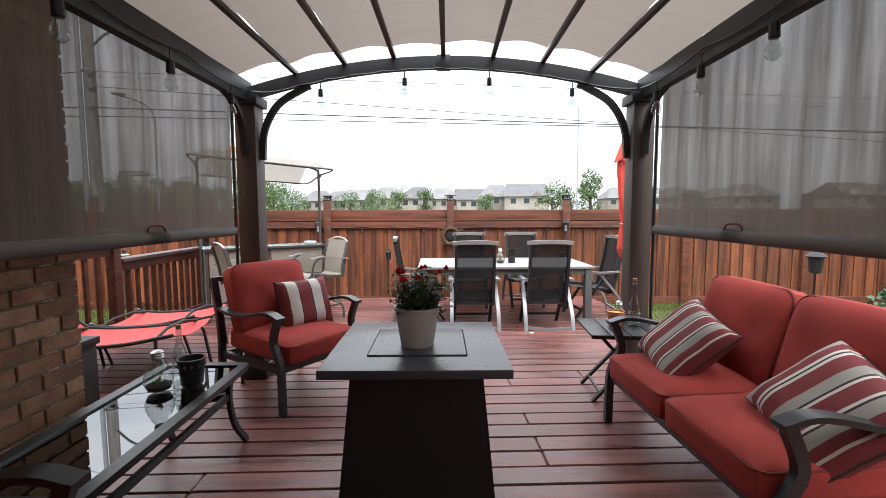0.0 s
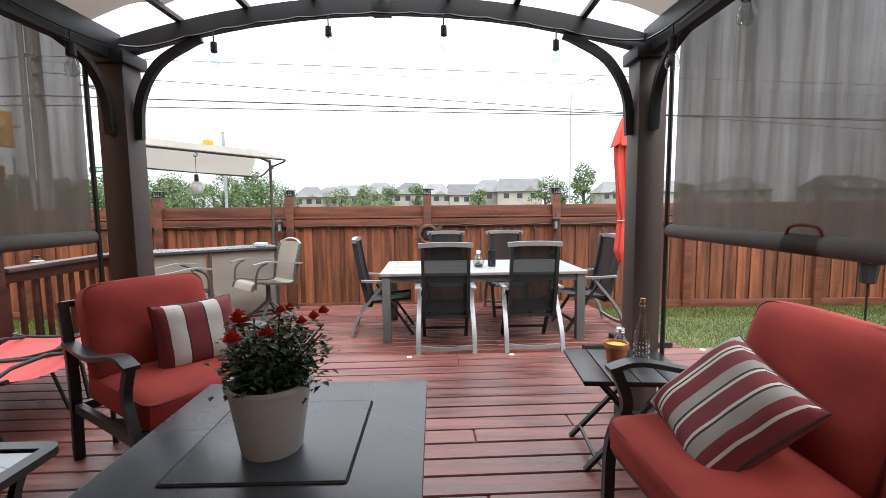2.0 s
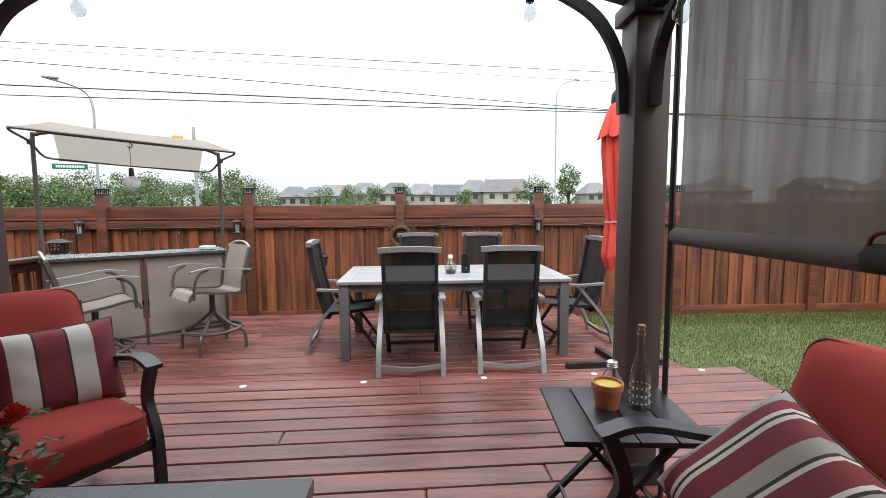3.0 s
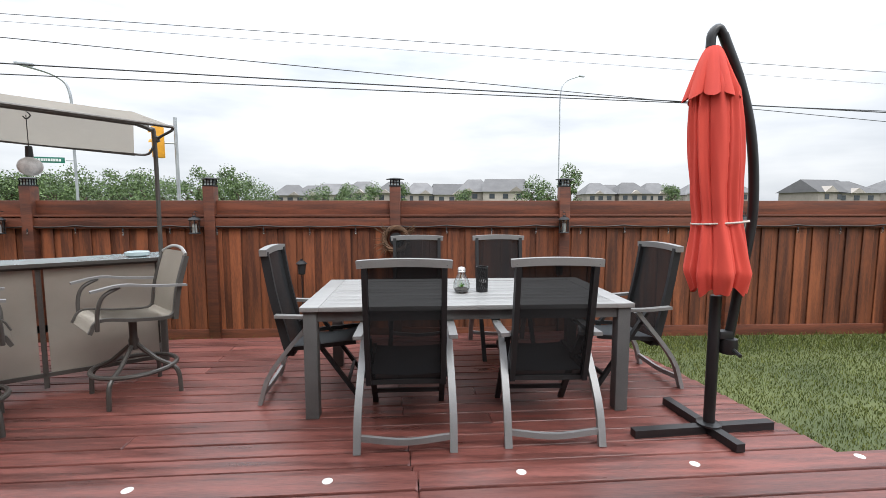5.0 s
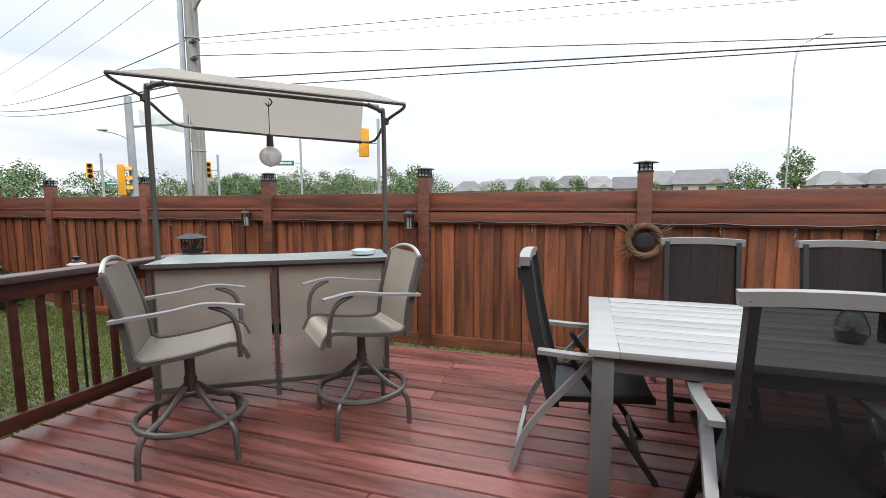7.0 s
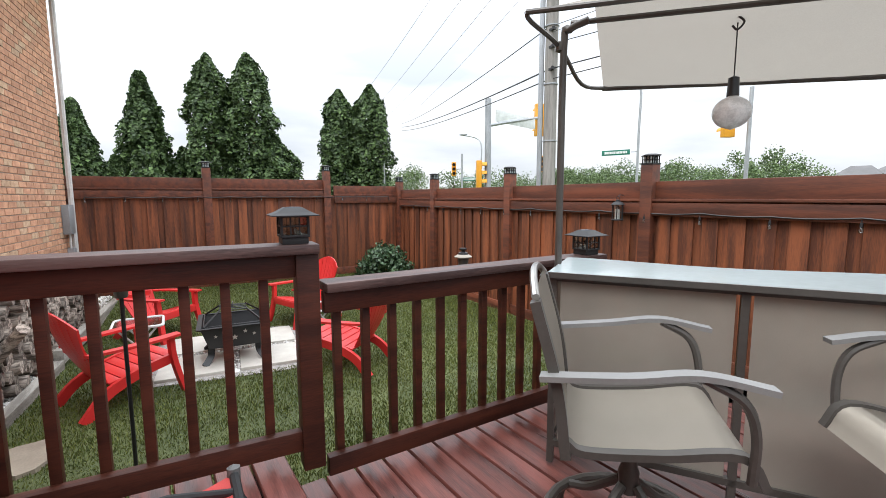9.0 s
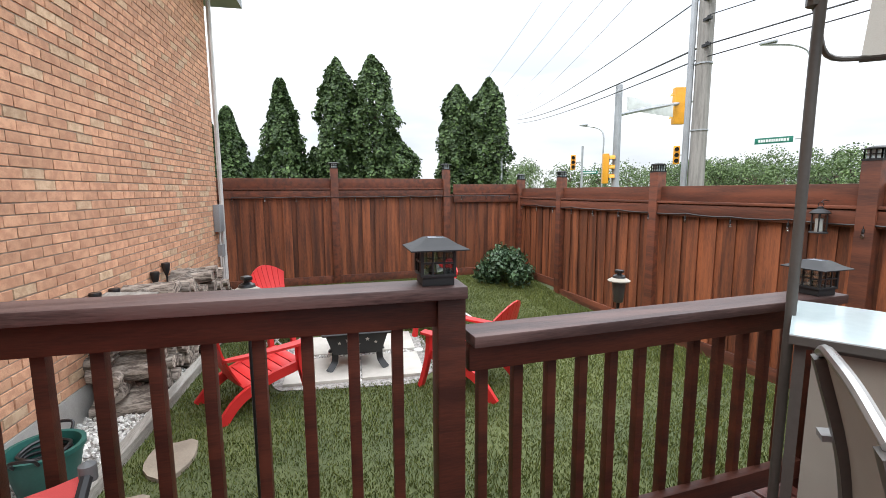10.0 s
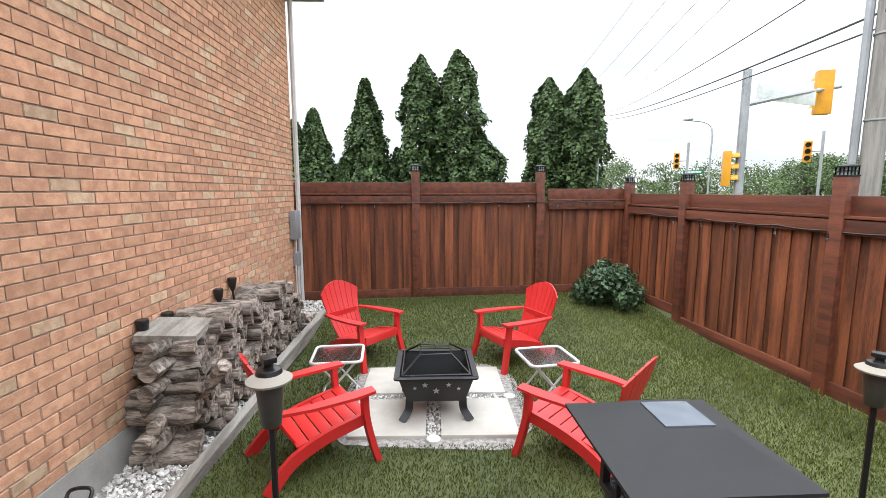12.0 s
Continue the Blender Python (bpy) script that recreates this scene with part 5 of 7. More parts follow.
for x in (0.0, BL):
    strip(bm, [(x, 0.42, 0.02), (x, 0.42, 0.93)], 0.03, 0.03)
    for z in (0.12, 0.92):
        strip(bm, [(x, 0, z), (x, 0.42, z)], 0.025, 0.025)
for z in (0.12, 0.93):
    strip(bm, [(0, 0, z), (BL, 0, z)], 0.03, 0.03)
part("frame", bm, M_TUBE, bar)
for x in (0.0, BL):
    bm = B()
    sheet(bm, lambda u, v: (x, 0.02 + 0.38 * u, 0.13 + 0.79 * v), 4, 4)
    part("panel", bm, M_TAUPE_P, bar, "taupe woven sling panel")
bm = B()
outline = [(-0.03, -0.04, 0.955), (BL + 0.03, -0.04, 0.955)] + [(BL + 0.03 - (BL + 0.06) * i / 24, 0.50 + 0.05 * math.cos(2 * math.pi * i / 24), 0.955) for i in range(25)]
plate(bm, outline, 0.010)
part("glass_top", bm, M_FROST, bar, "frosted pale glass top")
bm = B()
strip(bm, [(-0.03, -0.045, 0.948), (BL + 0.03, -0.045, 0.948)], 0.016, 0.026)
part("top_rail", bm, M_TUBE, bar)
bm = B()
sheet(bm, lambda u, v: (0.05 + (BL - 0.1) * u, 0.10 + 0.28 * v, 0.42), 2, 2, 0.012)
part("shelf", bm, M_FROST, bar)

aw = thing("bar_awning", "beige cloth awning on two bronze poles over the bar", "awning", AWN)


def tilt(pts):
    """The awning hangs a little higher over one end."""
    return [(x, y, z + 0.11 - 0.085 * x / BL) for x, y, z in pts]


for x, sgn in ((-0.035, 1), (BL + 0.035, -1)):
    bm = B()
    tube(bm, curve_pts([(x, 0.0, 0.0)] + tilt([(x, 0.0, 1.0), (x, 0.0, 1.92), (x + sgn * 0.03, -0.02, 2.0), (x + sgn * 0.12, -0.04, 2.03)]), 5), 0.018, 10)
    part("pole", bm, M_TUBE, aw)
    bm = B()
    tube(bm, curve_pts(tilt([(x - sgn * 0.12, -0.27, 2.01), (x - sgn * 0.11, -0.22, 1.985), (x - sgn * 0.02, 0.02, 1.93), (x + sgn * 0.03, 0.42, 1.84), (x + sgn * 0.17, 0.52, 1.83)]), 5), 0.011, 8)
    lathe(bm, [(0.001, -0.03), (0.022, -0.02), (0.022, 0.02), (0.001, 0.03)], 8, tilt([(x - sgn * 0.02, 0.0, 1.93)])[0], False)
    part("tilt_arm", bm, M_TUBE, aw)
bm = B()
tube(bm, tilt([(-0.155, -0.27, 2.01), (BL + 0.155, -0.27, 2.01)]), 0.013, 8)
tube(bm, tilt([(0.0, -0.02, 2.03), (BL, -0.02, 2.03)]), 0.013, 8)
part("front_bar", bm, M_TUBE, aw)
bm = B()
tube(bm, tilt([(0.10, 0.52, 1.83), (BL - 0.10, 0.52, 1.83)]), 0.013, 8)
part("back_bar", bm, M_TUBE, aw)
bm = B()


def awning(u, v):
    x0, x1 = -0.155 + 0.26 * min(1, v / 0.3) ** 0.9, BL + 0.155 - 0.26 * min(1, v / 0.3) ** 0.9
    y = -0.27 + 0.80 * v
    z = 2.015 + 0.115 * v / 0.3 if v < 0.3 else 2.13 - 0.30 * (v - 0.3) / 0.7
    return tilt([(x0 + (x1 - x0) * u, y, z - 0.012 * math.sin(math.pi * u) + 0.004 * noise.noise(Vector((u * 6, v * 5, 0))))])[0]


sheet(bm, awning, 30, 20)
part("cloth", bm, M_AWN, aw, "beige awning cloth")
gl = thing("globe_lamp", "crackled glass solar globe hanging under the awning", "lamp", AWN @ pose(0.71, 0.13, 0.06))
bm = B()
tube(bm, [(0, 0, 2.02), (0, 0, 1.78)], 0.003, 5)
tube(bm, curve_pts([(0, 0, 2.05), (0.025, 0, 2.02), (0.0, 0, 1.99), (-0.02, 0, 2.01)], 4), 0.005, 6)
part("hanger", bm, M_BLACK, gl)
bm = B()
lathe(bm, [(0.012, 1.785), (0.022, 1.78), (0.026, 1.70), (0.020, 1.695)], 14)
part("cap", bm, M_BLACK, gl)
bm = B()
lathe(bm, [(0.02, 1.70)] + [(0.080 * math.sin(a), 1.625 + 0.072 * math.cos(a)) for a in [0.35 + 0.23 * k for k in range(12)]] + [(0.001, 1.548)], 24, cap=False)
part("globe", bm, M_GLOBE, gl)
ash = thing("ashtray", "clear cut-glass ashtray on the bar", "ashtray", BAR @ pose(1.36, 0.18, 0.956))
bm = B()
lathe(bm, [(0.055, 0), (0.085, 0.012), (0.09, 0.04), (0.082, 0.045), (0.07, 0.045), (0.06, 0.02), (0.001, 0.016)], 12)
part("glass", bm, M_FROST, ash)


def lantern_cap(label, p, s=1.0, rz=0):
    """A four-sided solar post lantern with a hipped metal roof and barred panes."""
    th = thing("post_lantern", label, "lantern", pose(*p, 0, 0, rz) @ Matrix.Diagonal((s, s, s, 1)))
    bm = B()
    box(bm, (0, 0, 0.018), (0.135, 0.135, 0.036), 0, 0.003)
    box(bm, (0, 0, 0.042), (0.15, 0.15, 0.012), 0, 0.002)
    part("base", bm, M_GUN_D, th)
    for sx in (-1, 1):
        for sy in (-1, 1):
            part("corner_bar", box(B(), (sx * 0.068, sy * 0.068, 0.10), (0.012, 0.012, 0.106)), M_GUN_D, th)
    for sx in (-1, 1):
        for z in (0.095, 0.145):
            part("cross_bar", box(B(), (sx * 0.068, 0, z), (0.008, 0.128, 0.007)), M_GUN_D, th)
            part("cross_bar", box(B(), (0, sx * 0.068, z), (0.128, 0.008, 0.007)), M_GUN_D, th)
        for q in (-0.023, 0.023):
            part("upright_bar", box(B(), (sx * 0.068, q, 0.10), (0.006, 0.006, 0.105)), M_GUN_D, th)
            part("upright_bar", box(B(), (q, sx * 0.068, 0.10), (0.006, 0.006, 0.105)), M_GUN_D, th)
    bm = B()
    for sx in (-1, 1):
        box(bm, (sx * 0.062, 0, 0.10), (0.003, 0.12, 0.10))
        box(bm, (0, sx * 0.062, 0.10), (0.114, 0.003, 0.10))
    part("pane", bm, M_GLASS, th)
    bm = B()
    lathe(bm, [(0.02, 0.048), (0.045, 0.052), (0.0, 0.09)], 4, cap=False)
    part("reflector", bm, M_CHROME, th)
    bm = B()
    loops = [(0.116, 0.149), (0.120, 0.149), (0.120, 0.154), (0.086, 0.168), (0.045, 0.194)]
    rws = [[bm.verts.new((sx * r, sy * r, z)) for sx, sy in ((-1, -1), (1, -1), (1, 1), (-1, 1))] for r, z in loops]
    for a, b in zip(rws, rws[1:]):
        for i in range(4):
            bm.faces.new((a[i], a[(i + 1) % 4], b[(i + 1) % 4], b[i]))
    bm.faces.new(rws[0][::-1])
    bm.faces.new(rws[-1])
    roof = part("roof", bm, M_GUN_D, th, "dark hipped metal roof")
    bm = B()
    box(bm, (0, 0, 0.1945), (0.070, 0.070, 0.004), 0, 0.001)
    part("solar_panel", bm, M_SOLAR, roof)
    return th


lantern_cap("dark metal solar lantern on the upper railing post", (-3.262, 4.403, 1.118), 0.755, -4)
lantern_cap("dark metal solar lantern on the lower railing post", (-3.285, 6.18, 0.946), 0.78, 0)


def bar_stool(m):
    """A swivel bar stool facing +x with a taupe sling and a ring footrest."""
    th = thing("bar_stool", "bronze swivel bar stool with taupe sling seat and arms", "stool", m, group="stools at the bar")
    for k in range(4):
        a = radians(45 + 90 * k)
        c, s = math.cos(a), math.sin(a)
        bm = B()
        tube(bm, curve_pts([(0.03 * c, 0.03 * s, 0.36), (0.16 * c, 0.16 * s, 0.25), (0.26 * c, 0.26 * s, 0.20), (0.305 * c, 0.305 * s, 0.14), (0.315 * c, 0.315 * s, 0.0)], 5), 0.016, 8)
        part("leg", bm, M_TUBE, th)
    bm = B()
    tube(bm, [(0.265 * math.cos(a), 0.265 * math.sin(a), 0.205) for a in [k * 0.2618 for k in range(24)]], 0.017, 8, True)
    part("foot_ring", bm, M_TUBE, th)
    bm = B()
    lathe(bm, [(0.030, 0.33), (0.034, 0.40), (0.026, 0.42), (0.026, 0.55), (0.06, 0.56), (0.06, 0.575)], 14)
    part("swivel_column", bm, M_TUBE, th)
    w = 0.46
    prof = curve_pts([(0.30, 0, 0.545), (0.24, 0, 0.625), (0.05, 0, 0.595), (-0.15, 0, 0.575), (-0.205, 0, 0.60)], 5)
    bk = curve_pts([(-0.205, 0, 0.585), (-0.235, 0, 0.80), (-0.30, 0, 1.04)], 5)
    for nm, line in (("seat_sling", prof), ("back_sling", bk)):
        bm = B()

        def cl(u, v, line=line):
            i = min(len(line) - 2, int(u * (len(line) - 1)))
            p = line[i].lerp(line[i + 1], u * (len(line) - 1) - i)
            return (p.x, (v - 0.5) * w, p.z)
        sheet(bm, cl, 20, 6, 0.003)
        part(nm, bm, M_TAUPE, th)
    for sy in (-1, 1):
        bm = B()
        strip(bm, [p + Vector((0, sy * w / 2, 0)) for p in prof], 0.022, 0.03, up=(0, 1, 0))
        part("seat_rail", bm, M_TUBE, th)
        bm = B()
        strip(bm, [p + Vector((0, sy * w / 2, -0.03)) for p in bk], 0.03, 0.045, up=(0, 1, 0))
        part("back_rail", bm, M_TUBE, th)
        bm = B()
        strip(bm, curve_pts([(-0.28, sy * (w / 2 + 0.03), 0.80), (-0.05, sy * (w / 2 + 0.045), 0.825), (0.12, sy * (w / 2 + 0.045), 0.85), (0.29, sy * (w / 2 + 0.04), 0.825)], 5), 0.045, 0.016)
        arm = part("armrest", bm, M_SILVER, th)
        bm = B()
        tube(bm, curve_pts([(0.13, sy * (w / 2 + 0.04), 0.84), (0.22, sy * (w / 2 + 0.04), 0.79), (0.255, sy * (w / 2 + 0.035), 0.70), (0.26, sy * (w / 2 + 0.015), 0.56)], 5), 0.013, 8)
        part("arm_support", bm, M_TUBE, arm)
    bm = B()
    tube(bm, curve_pts([(-0.30, -w / 2, 1.02), (-0.315, -w / 4, 1.06), (-0.32, 0, 1.07), (-0.315, w / 4, 1.06), (-0.30, w / 2, 1.02)], 5), 0.012, 8)
    part("head_rail", bm, M_CHROME, th)
    return th


sto = bar_stool(pose(-2.25, 5.22, 0, 0, 0, 43))
copy_thing(sto, pose(-1.555, 5.85, 0, 0, 0, 228))

# ---- yard ----
YZ = -0.40


def adirondack(m):
    """A red plastic garden chair facing +x: fanned back, slatted seat, broad arms."""
    th = thing("adirondack_chair", "red plastic adirondack chair on the lawn", "chair", m, group="chairs round the fire pit")
    for k in range(6):
        u = k / 5
        bm = B()
        box(bm, (0, 0, 0), (1, 1, 1), m=pose(0.30 - 0.46 * u, 0, 0.36 - 0.10 * u, 0, -12, 0) @ Matrix.Diagonal((0.086, 0.52, 0.02, 1)), bev=0.005)
        part("seat_slat", bm, M_PLASTIC, th)
    bm = B()
    box(bm, (0.338, 0, 0.325), (0.022, 0.52, 0.085), 0, 0.006)
    part("seat_front", bm, M_PLASTIC, th)
    for k in range(7):
        o = k - 3
        bm = B()
        fr, bk = [], []
        for t in [i / 7 for i in range(8)]:
            spread = 0.057 * (1 + 0.50 * t)
            pair = []
            for e in (-0.46, 0.46):
                y = (o + e) * spread
                up = t * (0.715 - 1.55 * y * y)
                pair.append(Vector((-0.20 - 0.40 * up - 0.035 * math.sin(math.pi * t) + 0.35 * y * y, y, 0.24 + 0.916 * up)))
            fr.append([bm.verts.new(q + Vector((0.008, 0, 0))) for q in pair])
            bk.append([bm.verts.new(q - Vector((0.008, 0, 0))) for q in pair])
        for i in range(7):
            bm.faces.new((fr[i][0], fr[i][1], fr[i + 1][1], fr[i + 1][0]))
            bm.faces.new((bk[i][1], bk[i][0], bk[i + 1][0], bk[i + 1][1]))
            bm.faces.new((fr[i][0], fr[i + 1][0], bk[i + 1][0], bk[i][0]))
            bm.faces.new((fr[i + 1][1], fr[i][1], bk[i][1], bk[i + 1][1]))
        bm.faces.new((fr[7][0], fr[7][1], bk[7][1], bk[7][0]))
        bm.faces.new((fr[0][1], fr[0][0], bk[0][0], bk[0][1]))
        part("back_slat", bm, M_PLASTIC, th)
    bm = B()
    strip(bm, [(-0.335, -0.21, 0.52), (-0.335, 0.21, 0.52)], 0.02, 0.06)
    part("back_brace", bm, M_PLASTIC, th)
    for sy in (-1, 1):
        bm = B()
        pts = [(0.38, 0.27), (0.37, 0.37), (0.20, 0.385), (-0.10, 0.36), (-0.34, 0.30), (-0.36, 0.24), (-0.10, 0.275), (0.15, 0.27)]
        plate(bm, [(x, sy * y, 0.56 - 0.02 * (0.38 - x)) for x, y in (pts if sy > 0 else pts[::-1])], 0.022)
        part("armrest", bm, M_PLASTIC, th)
        bm = B()
        sweep(bm, curve_pts([(0.30, sy * 0.31, 0.54), (0.31, sy * 0.305, 0.36), (0.35, sy * 0.32, 0.15), (0.39, sy * 0.34, 0.0)], 3), rect(0.065, 0.045))
        part("front_leg", bm, M_PLASTIC, th)
        bm = B()
        sweep(bm, curve_pts([(0.33, sy * 0.275, 0.33), (0.0, sy * 0.275, 0.27), (-0.25, sy * 0.28, 0.17), (-0.42, sy * 0.29, 0.0)], 4), rect(0.04, 0.085))
        part("back_leg", bm, M_PLASTIC, th)
    return th


CHAIR = Matrix.Diagonal((0.92, 0.92, 0.95, 1))
ad = adirondack(pose(-5.95, 3.54, YZ, 0, 0, 118) @ CHAIR)
for x, y, a in ((-7.85, 3.79, 46), (-7.58, 5.50, -70), (-5.70, 5.46, 220)):
    copy_thing(ad, pose(x, y, YZ, 0, 0, a))


def folding_table(m):
    th = thing("folding_side_table", "small white folding table with a glass top", "side table", m, group="folding tables")
    bm = B()
    tube(bm, rounded_loop(0.44, 0.44, 0.05, 0.42), 0.014, 8, True)
    part("top_frame", bm, M_WHITE, th)
    bm = B()
    plate(bm, rounded_loop(0.42, 0.42, 0.04, 0.424), 0.005)
    part("glass_top", bm, M_RIPPLE, th, "rippled pale glass")
    for sy in (-0.17, 0.17):
        for a, b in (((-0.18, sy, 0.0), (0.17, sy, 0.41)), ((0.18, sy, 0.0), (-0.17, sy, 0.41))):
            bm = B()
            tube(bm, [a, b], 0.010, 8)
            part("leg", bm, M_WHITE, th)
    bm = B()
    for sx in (-0.15, 0.15):
        tube(bm, [(sx, -0.17, 0.035), (sx, 0.17, 0.035)], 0.008, 6)
    part("stretcher", bm, M_WHITE, th)
    return th


ftb = folding_table(pose(-6.86, 3.63, YZ, 0, 0, 90))
copy_thing(ftb, pose(-6.57, 5.50, YZ, 0, 0, 94))

# paved pad and fire pit
pad = thing("paving_pad", "four pale concrete slabs with a cross of white gravel", "paving", pose(-6.71, 4.49, YZ, 0, 0, -6), kind="structure")
for sx in (-1, 1):
    for sy in (-1, 1):
        bm = B()
        box(bm, (sx * 0.365, sy * 0.365, 0.012), (0.61, 0.61, 0.05), 0, 0.006)
        part("slab", bm, M_SLAB, pad)
bm = B()
plate(bm, [(0.80 * (1 + 0.05 * math.sin(5 * a)) * math.copysign(abs(math.cos(a)) ** 0.35, math.cos(a)), 0.80 * (1 + 0.04 * math.cos(4 * a)) * math.copysign(abs(math.sin(a)) ** 0.35, math.sin(a)), 0.008) for a in [k * 0.1963 for k in range(32)]], 0.02)
part("gravel_border", bm, M_GRAVELBED, pad, "worn grey gravelly soil round the slabs")
for x, y in ((0.70, 0.0), (-0.70, 0.0), (0.0, 0.70), (0.0, -0.70)):
    bm = B()
    lathe(bm, [(0.055, 0.005), (0.055, 0.030), (0.045, 0.036), (0.030, 0.034)], 18, (x, y, 0))
    part("disc_light", bm, M_STEPLIGHT, pad, "round pale disc light set in the gravel")
pit = thing("fire_pit", "square black steel fire pit with star cut-outs and a mesh lid", "fire pit", pose(-6.53, 4.49, YZ + 0.037, 0, 0, -5) @ Matrix.Diagonal((0.91, 0.91, 0.95, 1)))
bm = B()
lo, hi = 0.26, 0.335
for a, b in ((0, 1), (1, 2), (2, 3), (3, 0)):
    cs = ((-1, -1), (1, -1), (1, 1), (-1, 1))
    (ax, ay), (bx_, by_) = cs[a], cs[b]
    for off in (0.0, 0.012):
        bm.faces.new([bm.verts.new(q) for q in ((ax * (lo - off), ay * (lo - off), 0.16), (bx_ * (lo - off), by_ * (lo - off), 0.16), (bx_ * (hi - off), by_ * (hi - off), 0.40), (ax * (hi - off), ay * (hi - off), 0.40))])
box(bm, (0, 0, 0.165), (0.52, 0.52, 0.012))
part("bowl", bm, M_BLACK, pit)
bm = B()
sweep(bm, rounded_loop(0.70, 0.70, 0.01, 0.40, 2), rect(0.05, 0.014), closed=True)
part("rim", bm, M_BLACK, pit)
for sx in (-1, 1):
    for sy in (-1, 1):
        bm = B()
        sweep(bm, curve_pts([(sx * 0.24, sy * 0.24, 0.18), (sx * 0.25, sy * 0.25, 0.08), (sx * 0.31, sy * 0.31, 0.0)], 4), rect(0.07, 0.03))
        part("leg", bm, M_BLACK, pit)
bm = B()
for k in range(4):
    a = radians(45 + 90 * k)
    tube(bm, [(0.43 * math.cos(a), 0.43 * math.sin(a), 0.41), (0.20 * math.cos(a), 0.20 * math.sin(a), 0.54)], 0.010, 6)
tube(bm, [(0.20 * math.cos(radians(45 + 90 * k)), 0.20 * math.sin(radians(45 + 90 * k)), 0.54) for k in range(4)], 0.010, 6, True)
tube(bm, [(0.43 * math.cos(radians(45 + 90 * k)), 0.43 * math.sin(radians(45 + 90 * k)), 0.415) for k in range(4)], 0.010, 6, True)
for q in (-0.07, 0.0, 0.07):
    tube(bm, [(q, -0.14, 0.545), (q, 0.14, 0.545)], 0.006, 5)
tube(bm, curve_pts([(-0.05, 0, 0.55), (-0.03, 0, 0.59), (0.03, 0, 0.59), (0.05, 0, 0.55)], 4), 0.008, 6)
part("spark_lid", bm, M_BLACK, pit)
bm = B()


def star(bm, c, r, face):
    vs = []
    for k in range(10):
        a, rr_ = math.pi * k / 5 + math.pi / 2, r if k % 2 == 0 else r * 0.42
        u, v = rr_ * math.cos(a), rr_ * math.sin(a)
        t = (0.335 - 0.26) / 0.24
        off = 0.26 + t * (c[1] + v - 0.16) + 0.004
        vs.append(bm.verts.new((off, c[0] + u, c[1] + v) if face == 0 else (c[0] + u, -off, c[1] + v)))
    bm.faces.new(vs)


for face in (0, 1):
    for c, r in (((-0.19, 0.30), 0.022), ((-0.10, 0.33), 0.030), ((0.0, 0.27), 0.036), ((0.11, 0.33), 0.026), ((0.20, 0.29), 0.022)):
        star(bm, c, r, face)
part("cut_out", bm, M_WHITE_S, pit, "star-shaped cut-outs")


def stones_mesh(pts, smin, smax, r):
    """Many small stones as plain vertex lists."""
    vs, fs = [], []
    for p in pts:
        s, k = r.uniform(smin, smax), len(vs)
        ax = [Vector((r.gauss(0, 1), r.gauss(0, 1), r.gauss(0, 1))).normalized() for _ in range(1)][0]
        e = ax.orthogonal().normalized()
        f = ax.cross(e)
        for q in (ax * 0.6, e, f, -e, -f, -ax * 0.6, (e + f) * 0.62 + ax * 0.3, (f - e) * 0.62 - ax * 0.2):
            vs.append(Vector(p) + q * s * r.uniform(0.75, 1.1))
        fs += [(k, k + 1, k + 6), (k, k + 6, k + 2), (k, k + 2, k + 7), (k, k + 7, k + 3), (k, k + 3, k + 4), (k, k + 4, k + 1), (k + 5, k + 6, k + 1), (k + 5, k + 2, k + 6), (k + 5, k + 7, k + 2), (k + 5, k + 3, k + 7), (k + 5, k + 4, k + 3), (k + 5, k + 1, k + 4)]
    me = bpy.data.meshes.new("stones")
    me.from_pydata(vs, [], fs)
    me.materials.append(M_GRAVEL)
    return me


rs = random.Random(21)
PADM = pose(-6.71, 4.49, YZ, 0, 0, -6)
pts = []
for k in range(520):
    u, v = rs.uniform(-0.66, 0.66), rs.uniform(-0.055, 0.055)
    pts.append(PADM @ Vector((u, v, 0.02) if k % 2 else (v, u, 0.02)))
tagged(new("gravel", stones_mesh(pts, 0.010, 0.020, rs)), "white pebbles laid between the concrete slabs", "gravel", kind="stuff")

# gravel strip, timber edge, firewood along the house
bm = B()
for a, b in ((0.4, 3.0), (3.0, 5.6), (5.6, 8.3)):
    box(bm, (0, 0, 0), (1, 1, 1), m=WALL @ pose((a + b) / 2, -0.53, YZ + 0.02 + (0.10 if a > 5 else 0)) @ Matrix.Diagonal((b - a - 0.01, 0.085, 0.14, 1)))
solid("timber_edging", bm, M_TIMBER, "weathered grey timbers edging the gravel strip", "edging", kind="structure")
bm = B()
rows = []
for i in range(17):
    u = 0.5 * i
    z = ground_z(*(WALL @ Vector((u, -0.3, 0))).to_2d()) + 0.035
    rows.append([bm.verts.new(WALL @ Vector((u, y, z))) for y in (0.0, -0.25, -0.5)])
for a, b in zip(rows, rows[1:]):
    for j in range(2):
        bm.faces.new((a[j], a[j + 1], b[j + 1], b[j]))
solid("gravel_bed", bm, M_GRAVELBED, "pale gravel strip along the brick house", "gravel", kind="structure")
pts = []
for k in range(4200):
    u, y = rs.uniform(2.4, 8.3), rs.uniform(-0.48, -0.02)
    q = WALL @ Vector((u, y, 0))
    pts.append((q.x, q.y, ground_z(q.x, q.y) + 0.04 + rs.uniform(0, 0.015)))
tagged(new("gravel", stones_mesh(pts, 0.012, 0.026, rs)), "white gravel stones along the brick house", "gravel", kind="stuff")


